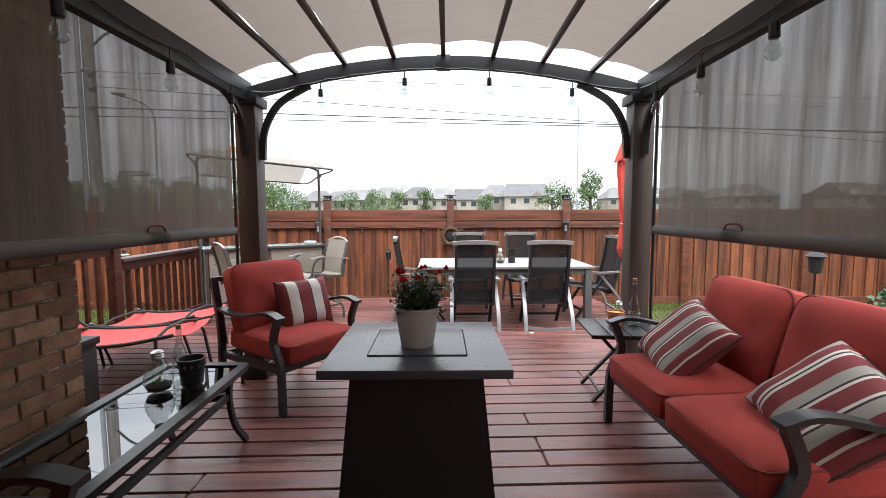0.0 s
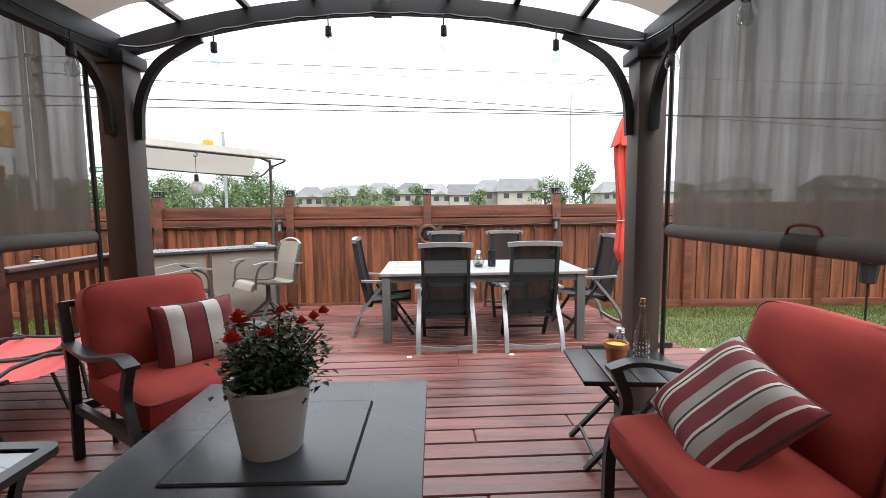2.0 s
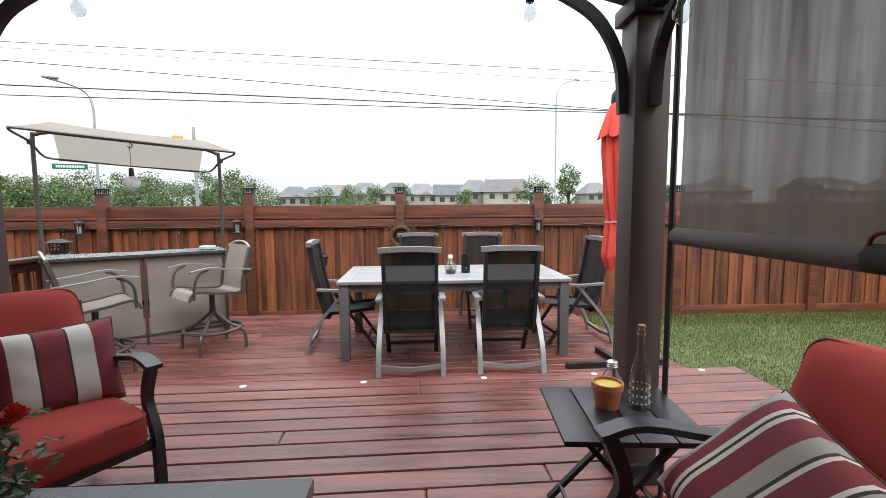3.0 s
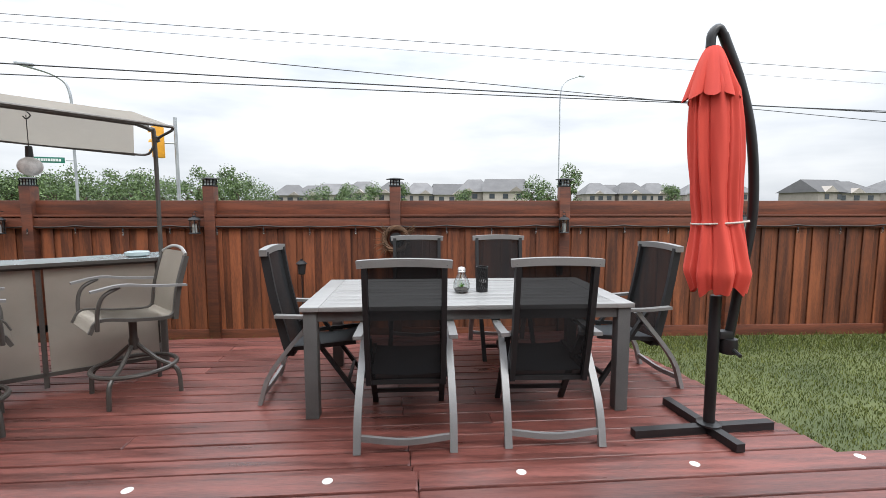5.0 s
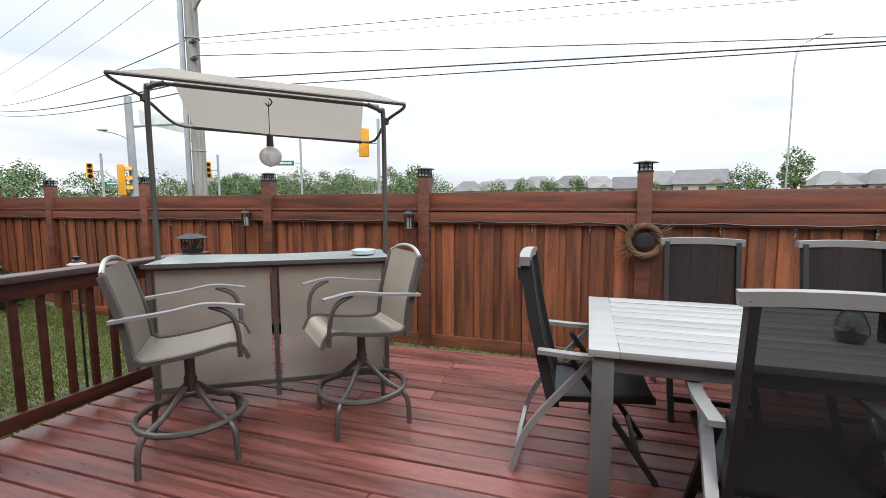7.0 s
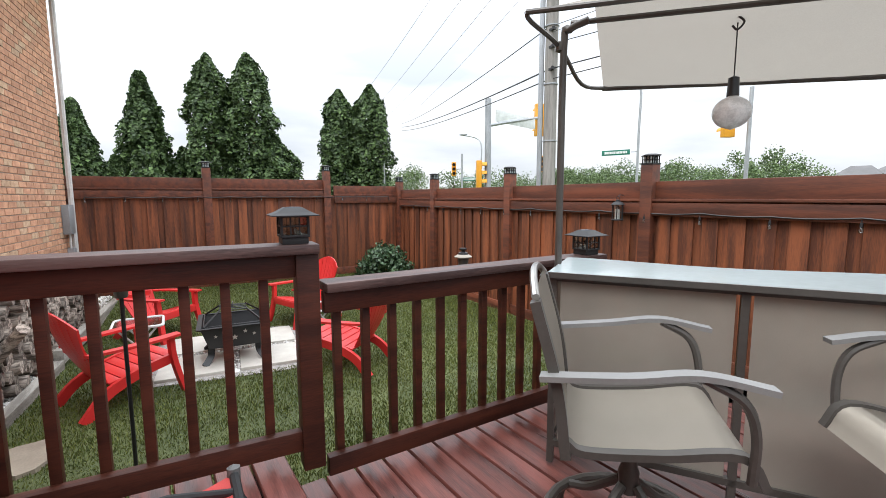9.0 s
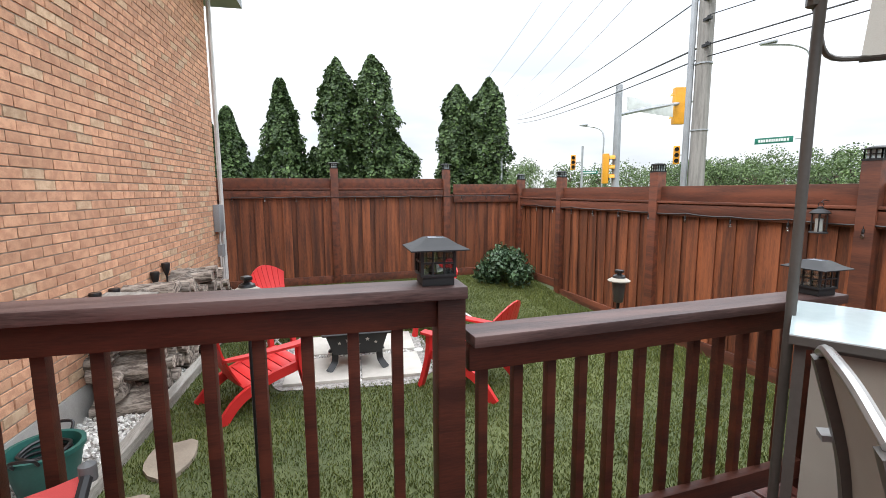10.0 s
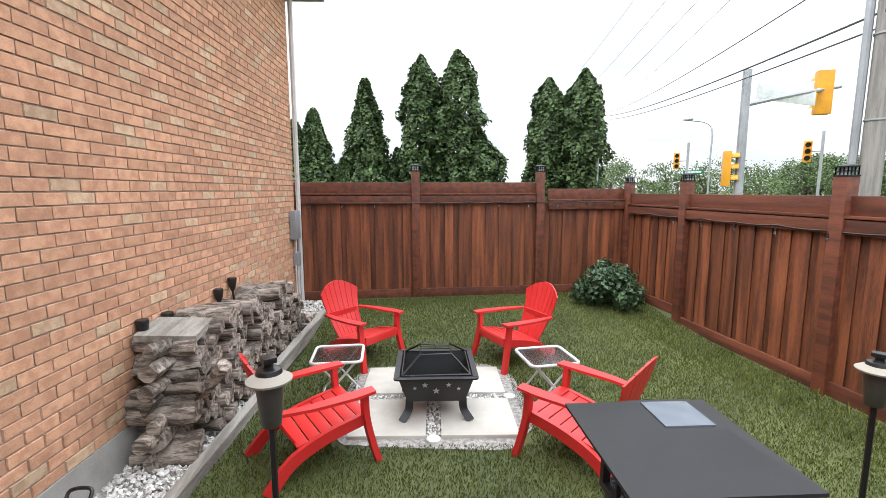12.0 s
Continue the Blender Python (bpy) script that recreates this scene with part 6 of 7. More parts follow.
def log_mesh(seed, length, r, half):
    """A split or round weathered log lying along x."""
    q = random.Random(seed)
    bm = B()
    n = 9
    prof = []
    for k in range(n):
        a = (math.pi if half else 2 * math.pi) * k / (n - 1 if half else n)
        prof.append((math.cos(a) * q.uniform(0.85, 1.1), math.sin(a) * q.uniform(0.8, 1.1)))
    rws = []
    for i in range(6):
        t = i / 5
        sc = r * (1 + 0.08 * math.sin(t * 5 + seed))
        oy, oz = 0.012 * math.sin(t * 4 + seed), 0.01 * math.cos(t * 3 + seed)
        rws.append([bm.verts.new(((t - 0.5) * length, u * sc * q.uniform(0.93, 1.07) + oy, v * sc * q.uniform(0.93, 1.07) + oz)) for u, v in prof])
    for a, b in zip(rws, rws[1:]):
        for k in range(n):
            bm.faces.new((a[k], a[(k + 1) % n], b[(k + 1) % n], b[k]))
    bm.faces.new(rws[0][::-1])
    bm.faces.new(rws[-1])
    return mesh_of("log", bm, M_WOODLOG, 60)


pile = thing("firewood_pile", "stack of grey weathered firewood against the brick wall", "firewood")
logs = [log_mesh(k, 0.44, 0.055 + 0.007 * (k % 4), k % 3 == 0) for k in range(9)]
rl = random.Random(9)
for row in range(9):
    u0, u1 = 4.42 + 0.02 * row, 7.45 - 0.10 * row
    u = u0
    while u < u1:
        hump = 0.0 if row < 7 else 0.04 * math.sin(u * 4)
        base_u = WALL @ Vector((u, -0.24, 0))
        z = ground_z(base_u.x, base_u.y) + 0.09 + row * 0.093 + rl.uniform(-0.012, 0.012) + hump
        if row < 6 or u < 6.9 - 0.2 * (row - 6):
            along = rl.random() < 0.16
            M = WALL @ pose(u, -0.235 + rl.uniform(-0.03, 0.03), z, rl.uniform(0, 360), rl.uniform(-5, 5), 0) if along else WALL @ pose(u, -0.235 + rl.uniform(-0.04, 0.03), z, 0, 0, 90 + rl.uniform(-9, 9)) @ pose(0, 0, 0, rl.uniform(0, 360), rl.uniform(-4, 4), 0)
            shared("log", rl.choice(logs), pile, M)
        u += rl.uniform(0.11, 0.15)
for k in range(7):
    M = WALL @ pose(4.52 + 0.02 * (k % 2), -0.24, YZ + 0.10 + 0.125 * k, rl.uniform(0, 360), rl.uniform(-3, 3), rl.uniform(-4, 4) + 90 * 0)
    shared("log", logs[(k * 2) % 9], pile, M @ Matrix.Diagonal((0.95, 1, 1, 1)))
bm = B()
box(bm, (0, 0, 0), (1, 1, 1), m=WALL @ pose(4.72, -0.22, 0.50, 4, -5, 8) @ Matrix.Diagonal((0.36, 0.40, 0.05, 1)), bev=0)
part("plank", bm, M_TIMBER, pile, "flat weathered board on the pile")
shared("log", logs[4], pile, WALL @ pose(4.62, -0.50, 0.13, 0, 48, 60))
for u, h in ((4.62, 0.56), (4.92, 0.53), (6.05, 0.58), (5.75, 0.53)):
    tk = thing("tiki_torch", "black metal garden torch leaning on the brick wall", "torch", WALL @ pose(u, -0.05, h))
    bm = B()
    lathe(bm, [(0.012, -0.10), (0.035, -0.04), (0.045, 0.03), (0.040, 0.045), (0.03, 0.045)], 12)
    part("oil_cup", bm, M_BLACK, tk)
    bm = B()
    tube(bm, [(0, 0, -0.09), (0.05, -0.02, -1.0)], 0.010, 6)
    part("stick", bm, M_BLACK, tk)


def path_light(m, h):
    """A solar path light: thin pole, tapered shade body and a broad pale hat."""
    th = thing("path_light", "tall solar garden light with a pale hat on a black pole", "garden light", m, group="garden lights")
    bm = B()
    tube(bm, [(0, 0, -0.02), (0, 0, h - 0.16)], 0.010, 8)
    part("pole", bm, M_BLACK, th)
    bm = B()
    lathe(bm, [(0.026, h - 0.17), (0.030, h - 0.165), (0.041, h - 0.05), (0.044, h - 0.03)], 18)
    part("shade", bm, M_TUBE, th)
    bm = B()
    lathe(bm, [(0.042, h - 0.032), (0.066, h - 0.028), (0.068, h - 0.021), (0.040, h - 0.003)], 22)
    part("hat", bm, M_TAUPE, th, "pale beige hat")
    bm = B()
    lathe(bm, [(0.040, h - 0.003), (0.036, h + 0.010), (0.018, h + 0.018)], 16)
    box(bm, (0, 0, h + 0.04), (0.048, 0.040, 0.018), 30, 0.004)
    tube(bm, [(0, 0, h + 0.01), (0, 0, h + 0.04)], 0.014)
    part("solar_head", bm, M_BLACK, th)
    return th


pl = path_light(pose(-4.177, 3.737, YZ + 0.02), 1.345)
copy_thing(pl, pose(-4.194, 5.871, YZ + 0.02) @ Matrix.Diagonal((1, 1, 0.93, 1)))

tub = thing("garden_tub", "teal plastic tub holding a dark garden hose", "tub", pose(-5.00, 2.47, YZ + 0.03) @ Matrix.Diagonal((0.82, 0.82, 0.85, 1)))
bm = B()
lathe(bm, [(0.16, 0.0), (0.17, 0.01), (0.23, 0.30), (0.245, 0.30), (0.245, 0.33), (0.215, 0.33), (0.16, 0.03), (0.001, 0.03)], 24)
part("tub", bm, M_TEAL, tub)
bm = B()
for k in range(4):
    tube(bm, [(0.15 * math.cos(a), 0.15 * math.sin(a), 0.20 + 0.035 * k + 0.01 * math.sin(3 * a + k)) for a in [i * 0.3142 for i in range(20)]], 0.013, 7, True)
part("hose", bm, M_BLACK, tub)
bm = B()
for sx in (-1, 1):
    tube(bm, curve_pts([(sx * 0.23, -0.07, 0.31), (sx * 0.28, -0.06, 0.37), (sx * 0.28, 0.06, 0.37), (sx * 0.23, 0.07, 0.31)], 4), 0.012, 7)
part("handle", bm, M_BLACK, tub)
for x, y, r in ((-5.15, 3.08, 0.22), (-4.6, 2.95, 0.2)):
    bm = B()
    plate(bm, [(x + r * (1 + 0.18 * math.sin(3 * a + x)) * math.cos(a), y + r * 0.8 * (1 + 0.15 * math.cos(2 * a)) * math.sin(a), YZ + 0.035) for a in [k * 0.449 for k in range(14)]], 0.05)
    solid("stepping_stone", bm, M_STONE, "tan flagstone set in the lawn", "stone")


def leafy(name, label, category, m, leaves, size, shape, material, trunk=None, seed=1, kind="", limbs=True):
    """A plant of many small leaves filling shape(r) -> point, on a trunk with limbs."""
    r = random.Random(seed)
    th = thing(name, label, category, m, kind=kind)
    if trunk:
        bm = B()
        h, rad = trunk
        tube(bm, curve_pts([(0, 0, -0.2), (0.02 * h, 0, 0.4 * h), (0, 0.02 * h, h)], 4), rad, 7)
        for k in range(5 if limbs else 0):
            a = k * 1.257
            tube(bm, [(0, 0, h * (0.4 + 0.1 * k)), (0.25 * h * math.cos(a), 0.25 * h * math.sin(a), h * (0.62 + 0.1 * k))], rad * 0.45, 5)
        part("trunk", bm, M_BARK, th)
    vs, fs = [], []
    for _ in range(leaves):
        p, out = shape(r)
        s = size * r.uniform(0.6, 1.3)
        d = (out + Vector((r.gauss(0, 0.6), r.gauss(0, 0.6), r.gauss(0, 0.6)))).normalized()
        e = d.orthogonal().normalized()
        e.rotate(Matrix.Rotation(r.uniform(0, 6.28), 3, d))
        f = d.cross(e)
        k = len(vs)
        vs += [p - e * s * 0.5, p + f * s * 0.42 + d * s * 0.12, p + e * s * 0.6, p - f * s * 0.42 + d * s * 0.12]
        fs.append((k, k + 1, k + 2, k + 3))
    me = bpy.data.meshes.new("crown")
    me.from_pydata(vs, [], fs)
    me.materials.append(material)
    ob = new("crown", me)
    ob.parent = th
    tagged(ob, kind="stuff")
    return th


def lumps(n, spread, h0, h1, size, seed):
    """A crown made of overlapping uneven lumps."""
    q = random.Random(seed)
    cs = []
    for _ in range(n):
        z = q.uniform(h0, h1)
        k = 1 - abs((z - h0) / (h1 - h0) - 0.4) * 1.1
        a, rr_ = q.uniform(0, 6.283), spread * k * q.uniform(0.2, 1.0)
        cs.append((Vector((rr_ * math.cos(a), rr_ * math.sin(a), z)), size * q.uniform(0.6, 1.25)))

    def f(r):
        c, s = r.choice(cs)
        d = Vector((r.gauss(0, 1), r.gauss(0, 1), r.gauss(0, 0.8))).normalized()
        return c + d * s * r.uniform(0.55, 1.0), d
    return f


def cedar_shape(h, w, seed, columnar):
    def f(r):
        t = r.random() ** 0.85
        z = h * t
        if columnar:
            rad = w * min(1.0, 0.75 + 0.6 * t) * max(0.0, 1 - max(0, (t - 0.62) / 0.38) ** 2.2) + 0.04
        else:
            rad = w * (1 - t) ** 0.75 + 0.05
        a = r.uniform(0, 6.283)
        ca, sa = math.cos(a), math.sin(a)
        k = 1 + 0.45 * noise.noise(Vector((ca * 1.6, sa * 1.6, z * 1.1 + seed * 7))) + 0.42 * noise.noise(Vector((ca * 3.2, sa * 3.2, z * 2.6 + seed)))
        rad *= k * (0.35 + 0.65 * r.random() ** 0.4)
        return Vector((rad * ca, rad * sa, z + 0.2 + 0.10 * noise.noise(Vector((ca * 3, sa * 3, seed))))), Vector((ca, sa, 0.9)).normalized()
    return f


def by_view(eye, ahead, px, dist):
    """A place at a distance from a standpoint along a bearing: px to the right of ahead, as a tangent."""
    f = Vector((*ahead, 0)).normalized()
    r = Vector((f.y, -f.x, 0))
    return Vector((*eye, 0)) + f * dist + r * (px * dist)


END_EYE, END_DIR = (-2.84, 4.01), (-0.991, 0.134)
for k, (x, y, top, w, col) in enumerate(((-17.9, 1.20, 3.7, 1.05, False), (-17.7, 1.85, 4.0, 1.05, False), (-17.6, 2.75, 2.5, 0.75, False), (-17.83, 3.46, 5.0, 1.15, False), (-18.6, 4.5, 2.9, 0.9, False), (-17.8, 5.25, 5.75, 0.72, True),
                                         (-17.6, 6.42, 5.9, 0.85, True), (-17.5, 7.10, 3.4, 0.75, True), (-16.9, 9.22, 4.95, 0.68, True), (-16.5, 10.22, 5.15, 0.66, True))):
    leafy("cedar", "tall dark green cedar behind the fence", "tree", pose(x, y, -0.4), 15000, 0.12, cedar_shape(top + 0.2, w, k, col), M_CEDAR, (top * 0.75, 0.10), 40 + k, limbs=False)
leafy("shrub", "leafy green shrub in the corner of the fence", "shrub", pose(-9.35, 7.45, -0.34), 2600, 0.075, lumps(22, 0.55, 0.12, 0.62, 0.22, 3), M_BUSHF, (0.3, 0.02), 77)
leafy("shrub", "low dark shrub at the edge of the lawn", "shrub", pose(5.5, 5.3, -0.3), 700, 0.06, lumps(9, 0.30, 0.2, 0.75, 0.18, 8), M_BUSHF, (0.3, 0.02), 78)

# ---- on and before the fence ----


def hanging_lantern(label, p, s=1.0):
    """A small pillar lantern: base, four bars, glass, candle, domed roof and ring."""
    th = thing("hanging_lantern", label, "lantern", pose(*p) @ Matrix.Diagonal((s, s, s, 1)), group="fence lanterns")
    bm = B()
    lathe(bm, [(0.062, -0.10), (0.066, -0.095), (0.06, -0.085)], 14)
    lathe(bm, [(0.068, 0.06), (0.072, 0.066), (0.05, 0.09), (0.022, 0.10), (0.02, 0.115), (0.001, 0.12)], 14)
    for k in range(6):
        a = k * 1.0472
        tube(bm, [(0.056 * math.cos(a), 0.056 * math.sin(a), -0.09), (0.056 * math.cos(a), 0.056 * math.sin(a), 0.065)], 0.005, 5)
    part("frame", bm, M_GUN_D, th)
    bm = B()
    lathe(bm, [(0.050, -0.085), (0.050, 0.06)], 14, cap=False)
    part("glass", bm, M_GLASS, th)
    bm = B()
    lathe(bm, [(0.026, -0.085), (0.026, 0.02), (0.004, 0.022), (0.003, 0.035)], 12)
    part("candle", bm, M_WHITE, th, "white candle")
    bm = B()
    tube(bm, [(0.02 * math.cos(a), 0, 0.135 + 0.02 * math.sin(a)) for a in [k * 0.628 for k in range(10)]], 0.003, 5, True)
    tube(bm, curve_pts([(0, 0, 0.15), (0, 0.03, 0.17), (0, 0.09, 0.16)], 4), 0.004, 5)
    part("hook", bm, M_BLACK, th)
    return th


for x in (-4.47, -2.19, 2.29, 4.56):
    hanging_lantern("dark metal candle lantern hanging on the fence", (x, 8.03, 1.15))
wr = thing("wreath", "brown twig wreath with a round dark emblem on the fence", "wreath", pose(0.218, 8.06, 0.975, 90, 0, 0) @ Matrix.Diagonal((1.15, 1.15, 1.0, 1)))
bm = B()
rw = random.Random(2)
for k in range(14):
    ph = rw.uniform(0, 6)
    tube(bm, [((0.125 + 0.022 * math.cos(3 * a + ph)) * math.cos(a), (0.125 + 0.022 * math.cos(3 * a + ph)) * math.sin(a), 0.03 * math.sin(3 * a + ph)) for a in [i * 0.2618 for i in range(24)]], 0.008, 5, True)
part("ring", bm, M_VINE, wr)
bm = B()
lathe(bm, [(0.001, -0.01), (0.07, -0.01), (0.07, 0.004), (0.055, 0.010), (0.03, 0.006), (0.001, 0.012)], 18, cap=False)
part("emblem", bm, M_GUN_D, wr)
bm = B()
for k in range(34):
    a = rw.choice((0.5, 2.6, 3.7)) + rw.gauss(0, 0.25)
    p = Vector((0.13 * math.cos(a), 0.13 * math.sin(a), rw.uniform(0, 0.03)))
    q = p + Vector((math.cos(a + rw.gauss(0, 0.5)), math.sin(a + rw.gauss(0, 0.5)), 0.2)) * rw.uniform(0.05, 0.13)
    tube(bm, [p, q], 0.003, 4)
tagged(part("sprigs", bm, M_VINE, wr), kind="stuff")


def stake_lantern(p, top, s=1.0):
    th = thing("stake_lantern", "weathered metal lantern on a garden stake", "garden light", pose(p[0], p[1], top) @ Matrix.Diagonal((s, s, s, 1)), group="stake lanterns")
    bm = B()
    tube(bm, [(0, 0, -0.10), (0, 0, -(top + 0.34) / s)], 0.008, 6)
    part("stake", bm, M_BLACK, th)
    bm = B()
    lathe(bm, [(0.035, -0.10), (0.05, -0.09), (0.065, 0.06)], 8)
    lathe(bm, [(0.085, 0.06), (0.088, 0.066), (0.04, 0.11), (0.02, 0.115), (0.02, 0.135), (0.001, 0.14)], 8)
    part("body", bm, M_GUN_D, th)
    return th


stake_lantern((3.20, 3.64), 0.985, 0.85)
stake_lantern((-0.91, 7.95), 0.64, 0.8)
stake_lantern((2.22, 7.95), 0.62, 0.8)
hooks = [(x, 8.105, 1.135 + 0.01 * (k % 2)) for k, x in enumerate([-9.8 + 0.56 * i for i in range(33)])]
sl = bulb_string("black cable string light along the fence rail", hooks, 0.012)
for h in hooks:
    bulb(sl, (h[0], h[1] - 0.01, h[2] - 0.01), 0.025, 0.55)
hooks = [(BACK_X + 0.09, 2.9 + 0.5 * i, 1.32) for i in range(11)]
sl = bulb_string("black cable string light along the yard's end fence", hooks, 0.012)
for h in hooks:
    bulb(sl, h, 0.02, 0.5)

# ---- street beyond the fence ----
hp = thing("utility_pole", "tall grey wooden utility pole with a metal conduit", "utility pole", pose(-8.7, 11.2, -0.4))
bm = B()
lathe(bm, [(0.145, 0), (0.115, 12.5)], 14)
part("pole", bm, M_POLE, hp)
bm = B()
tube(bm, [(-0.15, -0.16, 0), (-0.14, -0.15, 5.5), (-0.13, -0.14, 9)], 0.055, 8)
for z in (1.6, 2.9, 4.1, 5.3):
    lathe(bm, [(0.152, z), (0.152, z + 0.025)], 14)
part("conduit", bm, M_STEEL, hp)
bm = B()
tube(bm, curve_pts([(0.1, 0, 5.9), (0.7, -0.2, 6.15), (1.5, -0.4, 6.1)], 5), 0.03, 8)
box(bm, (1.7, -0.45, 6.08), (0.5, 0.16, 0.09), -14, 0.02)
part("lamp_arm", bm, M_STEEL, hp)
bm = B()
for z in (4.4, 4.85, 5.2):
    lathe(bm, [(0.001, -0.05), (0.035, -0.03), (0.035, 0.03), (0.001, 0.05)], 8, (0.18, -0.14, z), False)
    box(bm, (0.1, -0.1, z), (0.2, 0.05, 0.05))
part("insulator", bm, M_BLACK, hp)


def cable(label, a, b, sag, r=0.012):
    a, b = Vector(a), Vector(b)
    bm = B()
    n = 22
    tube(bm, [a.lerp(b, i / n) - Vector((0, 0, sag * 4 * (i / n) * (1 - i / n))) for i in range(n + 1)], r, 5)
    solid("overhead_cable", bm, M_CABLE, label, "cable", group="overhead cables")


for z0, z1, sag, r in ((4.02, 3.69, 0.06, 0.014), (3.81, 4.0, 0.05, 0.011), (4.53, 2.5, 0.03, 0.009), (4.89, 4.8, 0.03, 0.007), (4.77, 4.29, 0.03, 0.004)):
    cable("dark overhead cable running along the street", (-8.6, 11.149999999999999, z0), (38, 17.5, z1), sag, r)
for z0, z1, sag, r in ((4.02, 7.55, 0.25, 0.018), (3.81, 7.25, 0.25, 0.014), (4.89, 7.85, 0.3, 0.012)):
    cable("dark overhead cable crossing to the next pole", (-8.799999999999999, 11.149999999999999, z0), (-38.4, 22.3, z1), sag, r)
for k in range(4):
    cable("thin high overhead cable above the street", (-46, 27 - 2.2 * k, 10.2), (6, 9.6 - 0.5 * k, 10.5), 0.8, 0.009)


def signal_head(th, p, rz, s=1.0, lenses=True):
    """A three-lamp traffic signal in an orange-yellow case."""
    bm = B()
    box(bm, (0, 0, 0), (1, 1, 1), m=pose(*p, 0, 0, rz) @ Matrix.Diagonal((0.34 * s, 0.20 * s, 1.05 * s, 1)), bev=0.02 * s)
    case = part("signal_case", bm, M_SIGY, th, "orange-yellow signal case")
    for k in (-1, 0, 1):
        c = pose(*p, 0, 0, rz) @ Vector((0, -0.11 * s, 0.33 * s * k))
        bm = B()
        f = pose(c.x, c.y, c.z, 90, 0, rz)
        vs = lathe(bm, [(0.001, 0.0), (0.115 * s, 0.0), (0.12 * s, 0.012 * s)], 14, cap=False)
        part("signal_lens", bm, M_FIREBODY, case, m=f)
        bm = B()
        n = 9
        rws = [[bm.verts.new((0.14 * s * math.cos(a), 0.14 * s * math.sin(a), z)) for a in [math.pi * (0.0 + i / (n - 1)) for i in range(n)]] for z in (0.0, 0.20 * s)]
        for i in range(n - 1):
            bm.faces.new((rws[0][i], rws[0][i + 1], rws[1][i + 1], rws[1][i]))
        part("visor", bm, M_SIGY, case, m=f)


def text_bars(parent, m, w, h, material):
    bm = B()
    x = -w * 0.4
    q = random.Random(3)
    while x < w * 0.38:
        d = q.uniform(0.05, 0.09) * w
        box(bm, (x + d / 2, 0, 0), (d * 0.8, 0.004, h * 0.45))
        x += d
    part("lettering", bm, material, parent, "pale lettering", m=m)


ap = thing("signal_mast", "galvanised traffic signal mast with an arm over the street", "traffic signal", pose(0, 0, 0))
bm = B()
lathe(bm, [(0.12, -0.4), (0.10, 4.50)], 12, (-13.5, 13.15, 0))
part("mast", bm, M_STEEL, ap)
bm = B()
tube(bm, curve_pts([(-13.5, 13.15, 3.64), (-13.9, 14.6, 3.96), (-14.75, 17.2, 4.48)], 5), 0.055, 8)
part("arm", bm, M_STEEL, ap)
bm = B()
box(bm, (-13.95, 14.75, 4.02), (0.02, 2.5, 0.40), 16, 0.004)
part("sign_blade", bm, M_SIGNW, ap, "blank back of a street sign")
signal_head(ap, (-14.5, 16.4, 4.23), 250, 1.15)
signal_head(ap, (-13.6, 12.85, 2.05), 150, 0.85)
for p, rz, s, lab in (((-24.8, 19.1, 3.0), 60, 0.8, "small"), ((-22.1, 23.9, 3.3), 50, 0.95, ""), ((-8.7, 18.6, 3.6), 245, 1.0, ""), ((-16.5, 10.2, 2.0), 70, 0.6, "")):
    tsg = thing("traffic_signal", "orange-yellow traffic signal on a slim steel pole", "traffic signal", group="street signals")
    bm = B()
    tube(bm, [(p[0] + 0.45, p[1] + 0.3, -0.4), (p[0] + 0.45, p[1] + 0.3, p[2] + 0.9)], 0.06, 8)
    tube(bm, [(p[0] + 0.45, p[1] + 0.3, p[2]), (p[0], p[1] + 0.1, p[2])], 0.03, 6)
    part("pole", bm, M_STEEL, tsg)
    signal_head(tsg, p, rz, s)


def street_lamp(p, h, reach, rz, sign=None):
    th = thing("street_lamp", "tall slim galvanised street lamp with a curved arm", "street lamp", pose(p[0], p[1], -0.4, 0, 0, rz), group="street lamps")
    bm = B()
    tube(bm, curve_pts([(0, 0, 0), (0, 0, h * 0.6), (0, 0, h * 0.86), (reach * 0.25, 0, h * 0.95), (reach, 0, h)], 6), 0.055, 8)
    part("pole", bm, M_STEEL, th)
    bm = B()
    box(bm, (reach + 0.25, 0, h), (0.6, 0.22, 0.10), 0, 0.03)
    part("luminaire", bm, M_STEEL, th)
    if sign:
        bm = B()
        box(bm, (-1.0, 0, sign), (1.3, 0.03, 0.24), 0, 0.004)
        b = part("sign_blade", bm, M_SIGN, th, "green street-name sign")
        text_bars(b, pose(-1.0, -0.02, sign), 1.3, 0.24, M_SIGNW)
        bm = B()
        tube(bm, [(0, 0, sign), (-0.3, 0, sign)], 0.03, 6)
        part("bracket", bm, M_STEEL, th)


street_lamp((12.5, 43.2), 13.6, 2.0, 20)
street_lamp((-14.5, 22.5), 7.6, -1.7, 20, 3.75)
street_lamp((-30.0, 25.0), 6.6, -1.8, 30, 3.1)

# ---- far houses and trees ----
EYE5 = Vector((0.49, 2.75, 1.36))


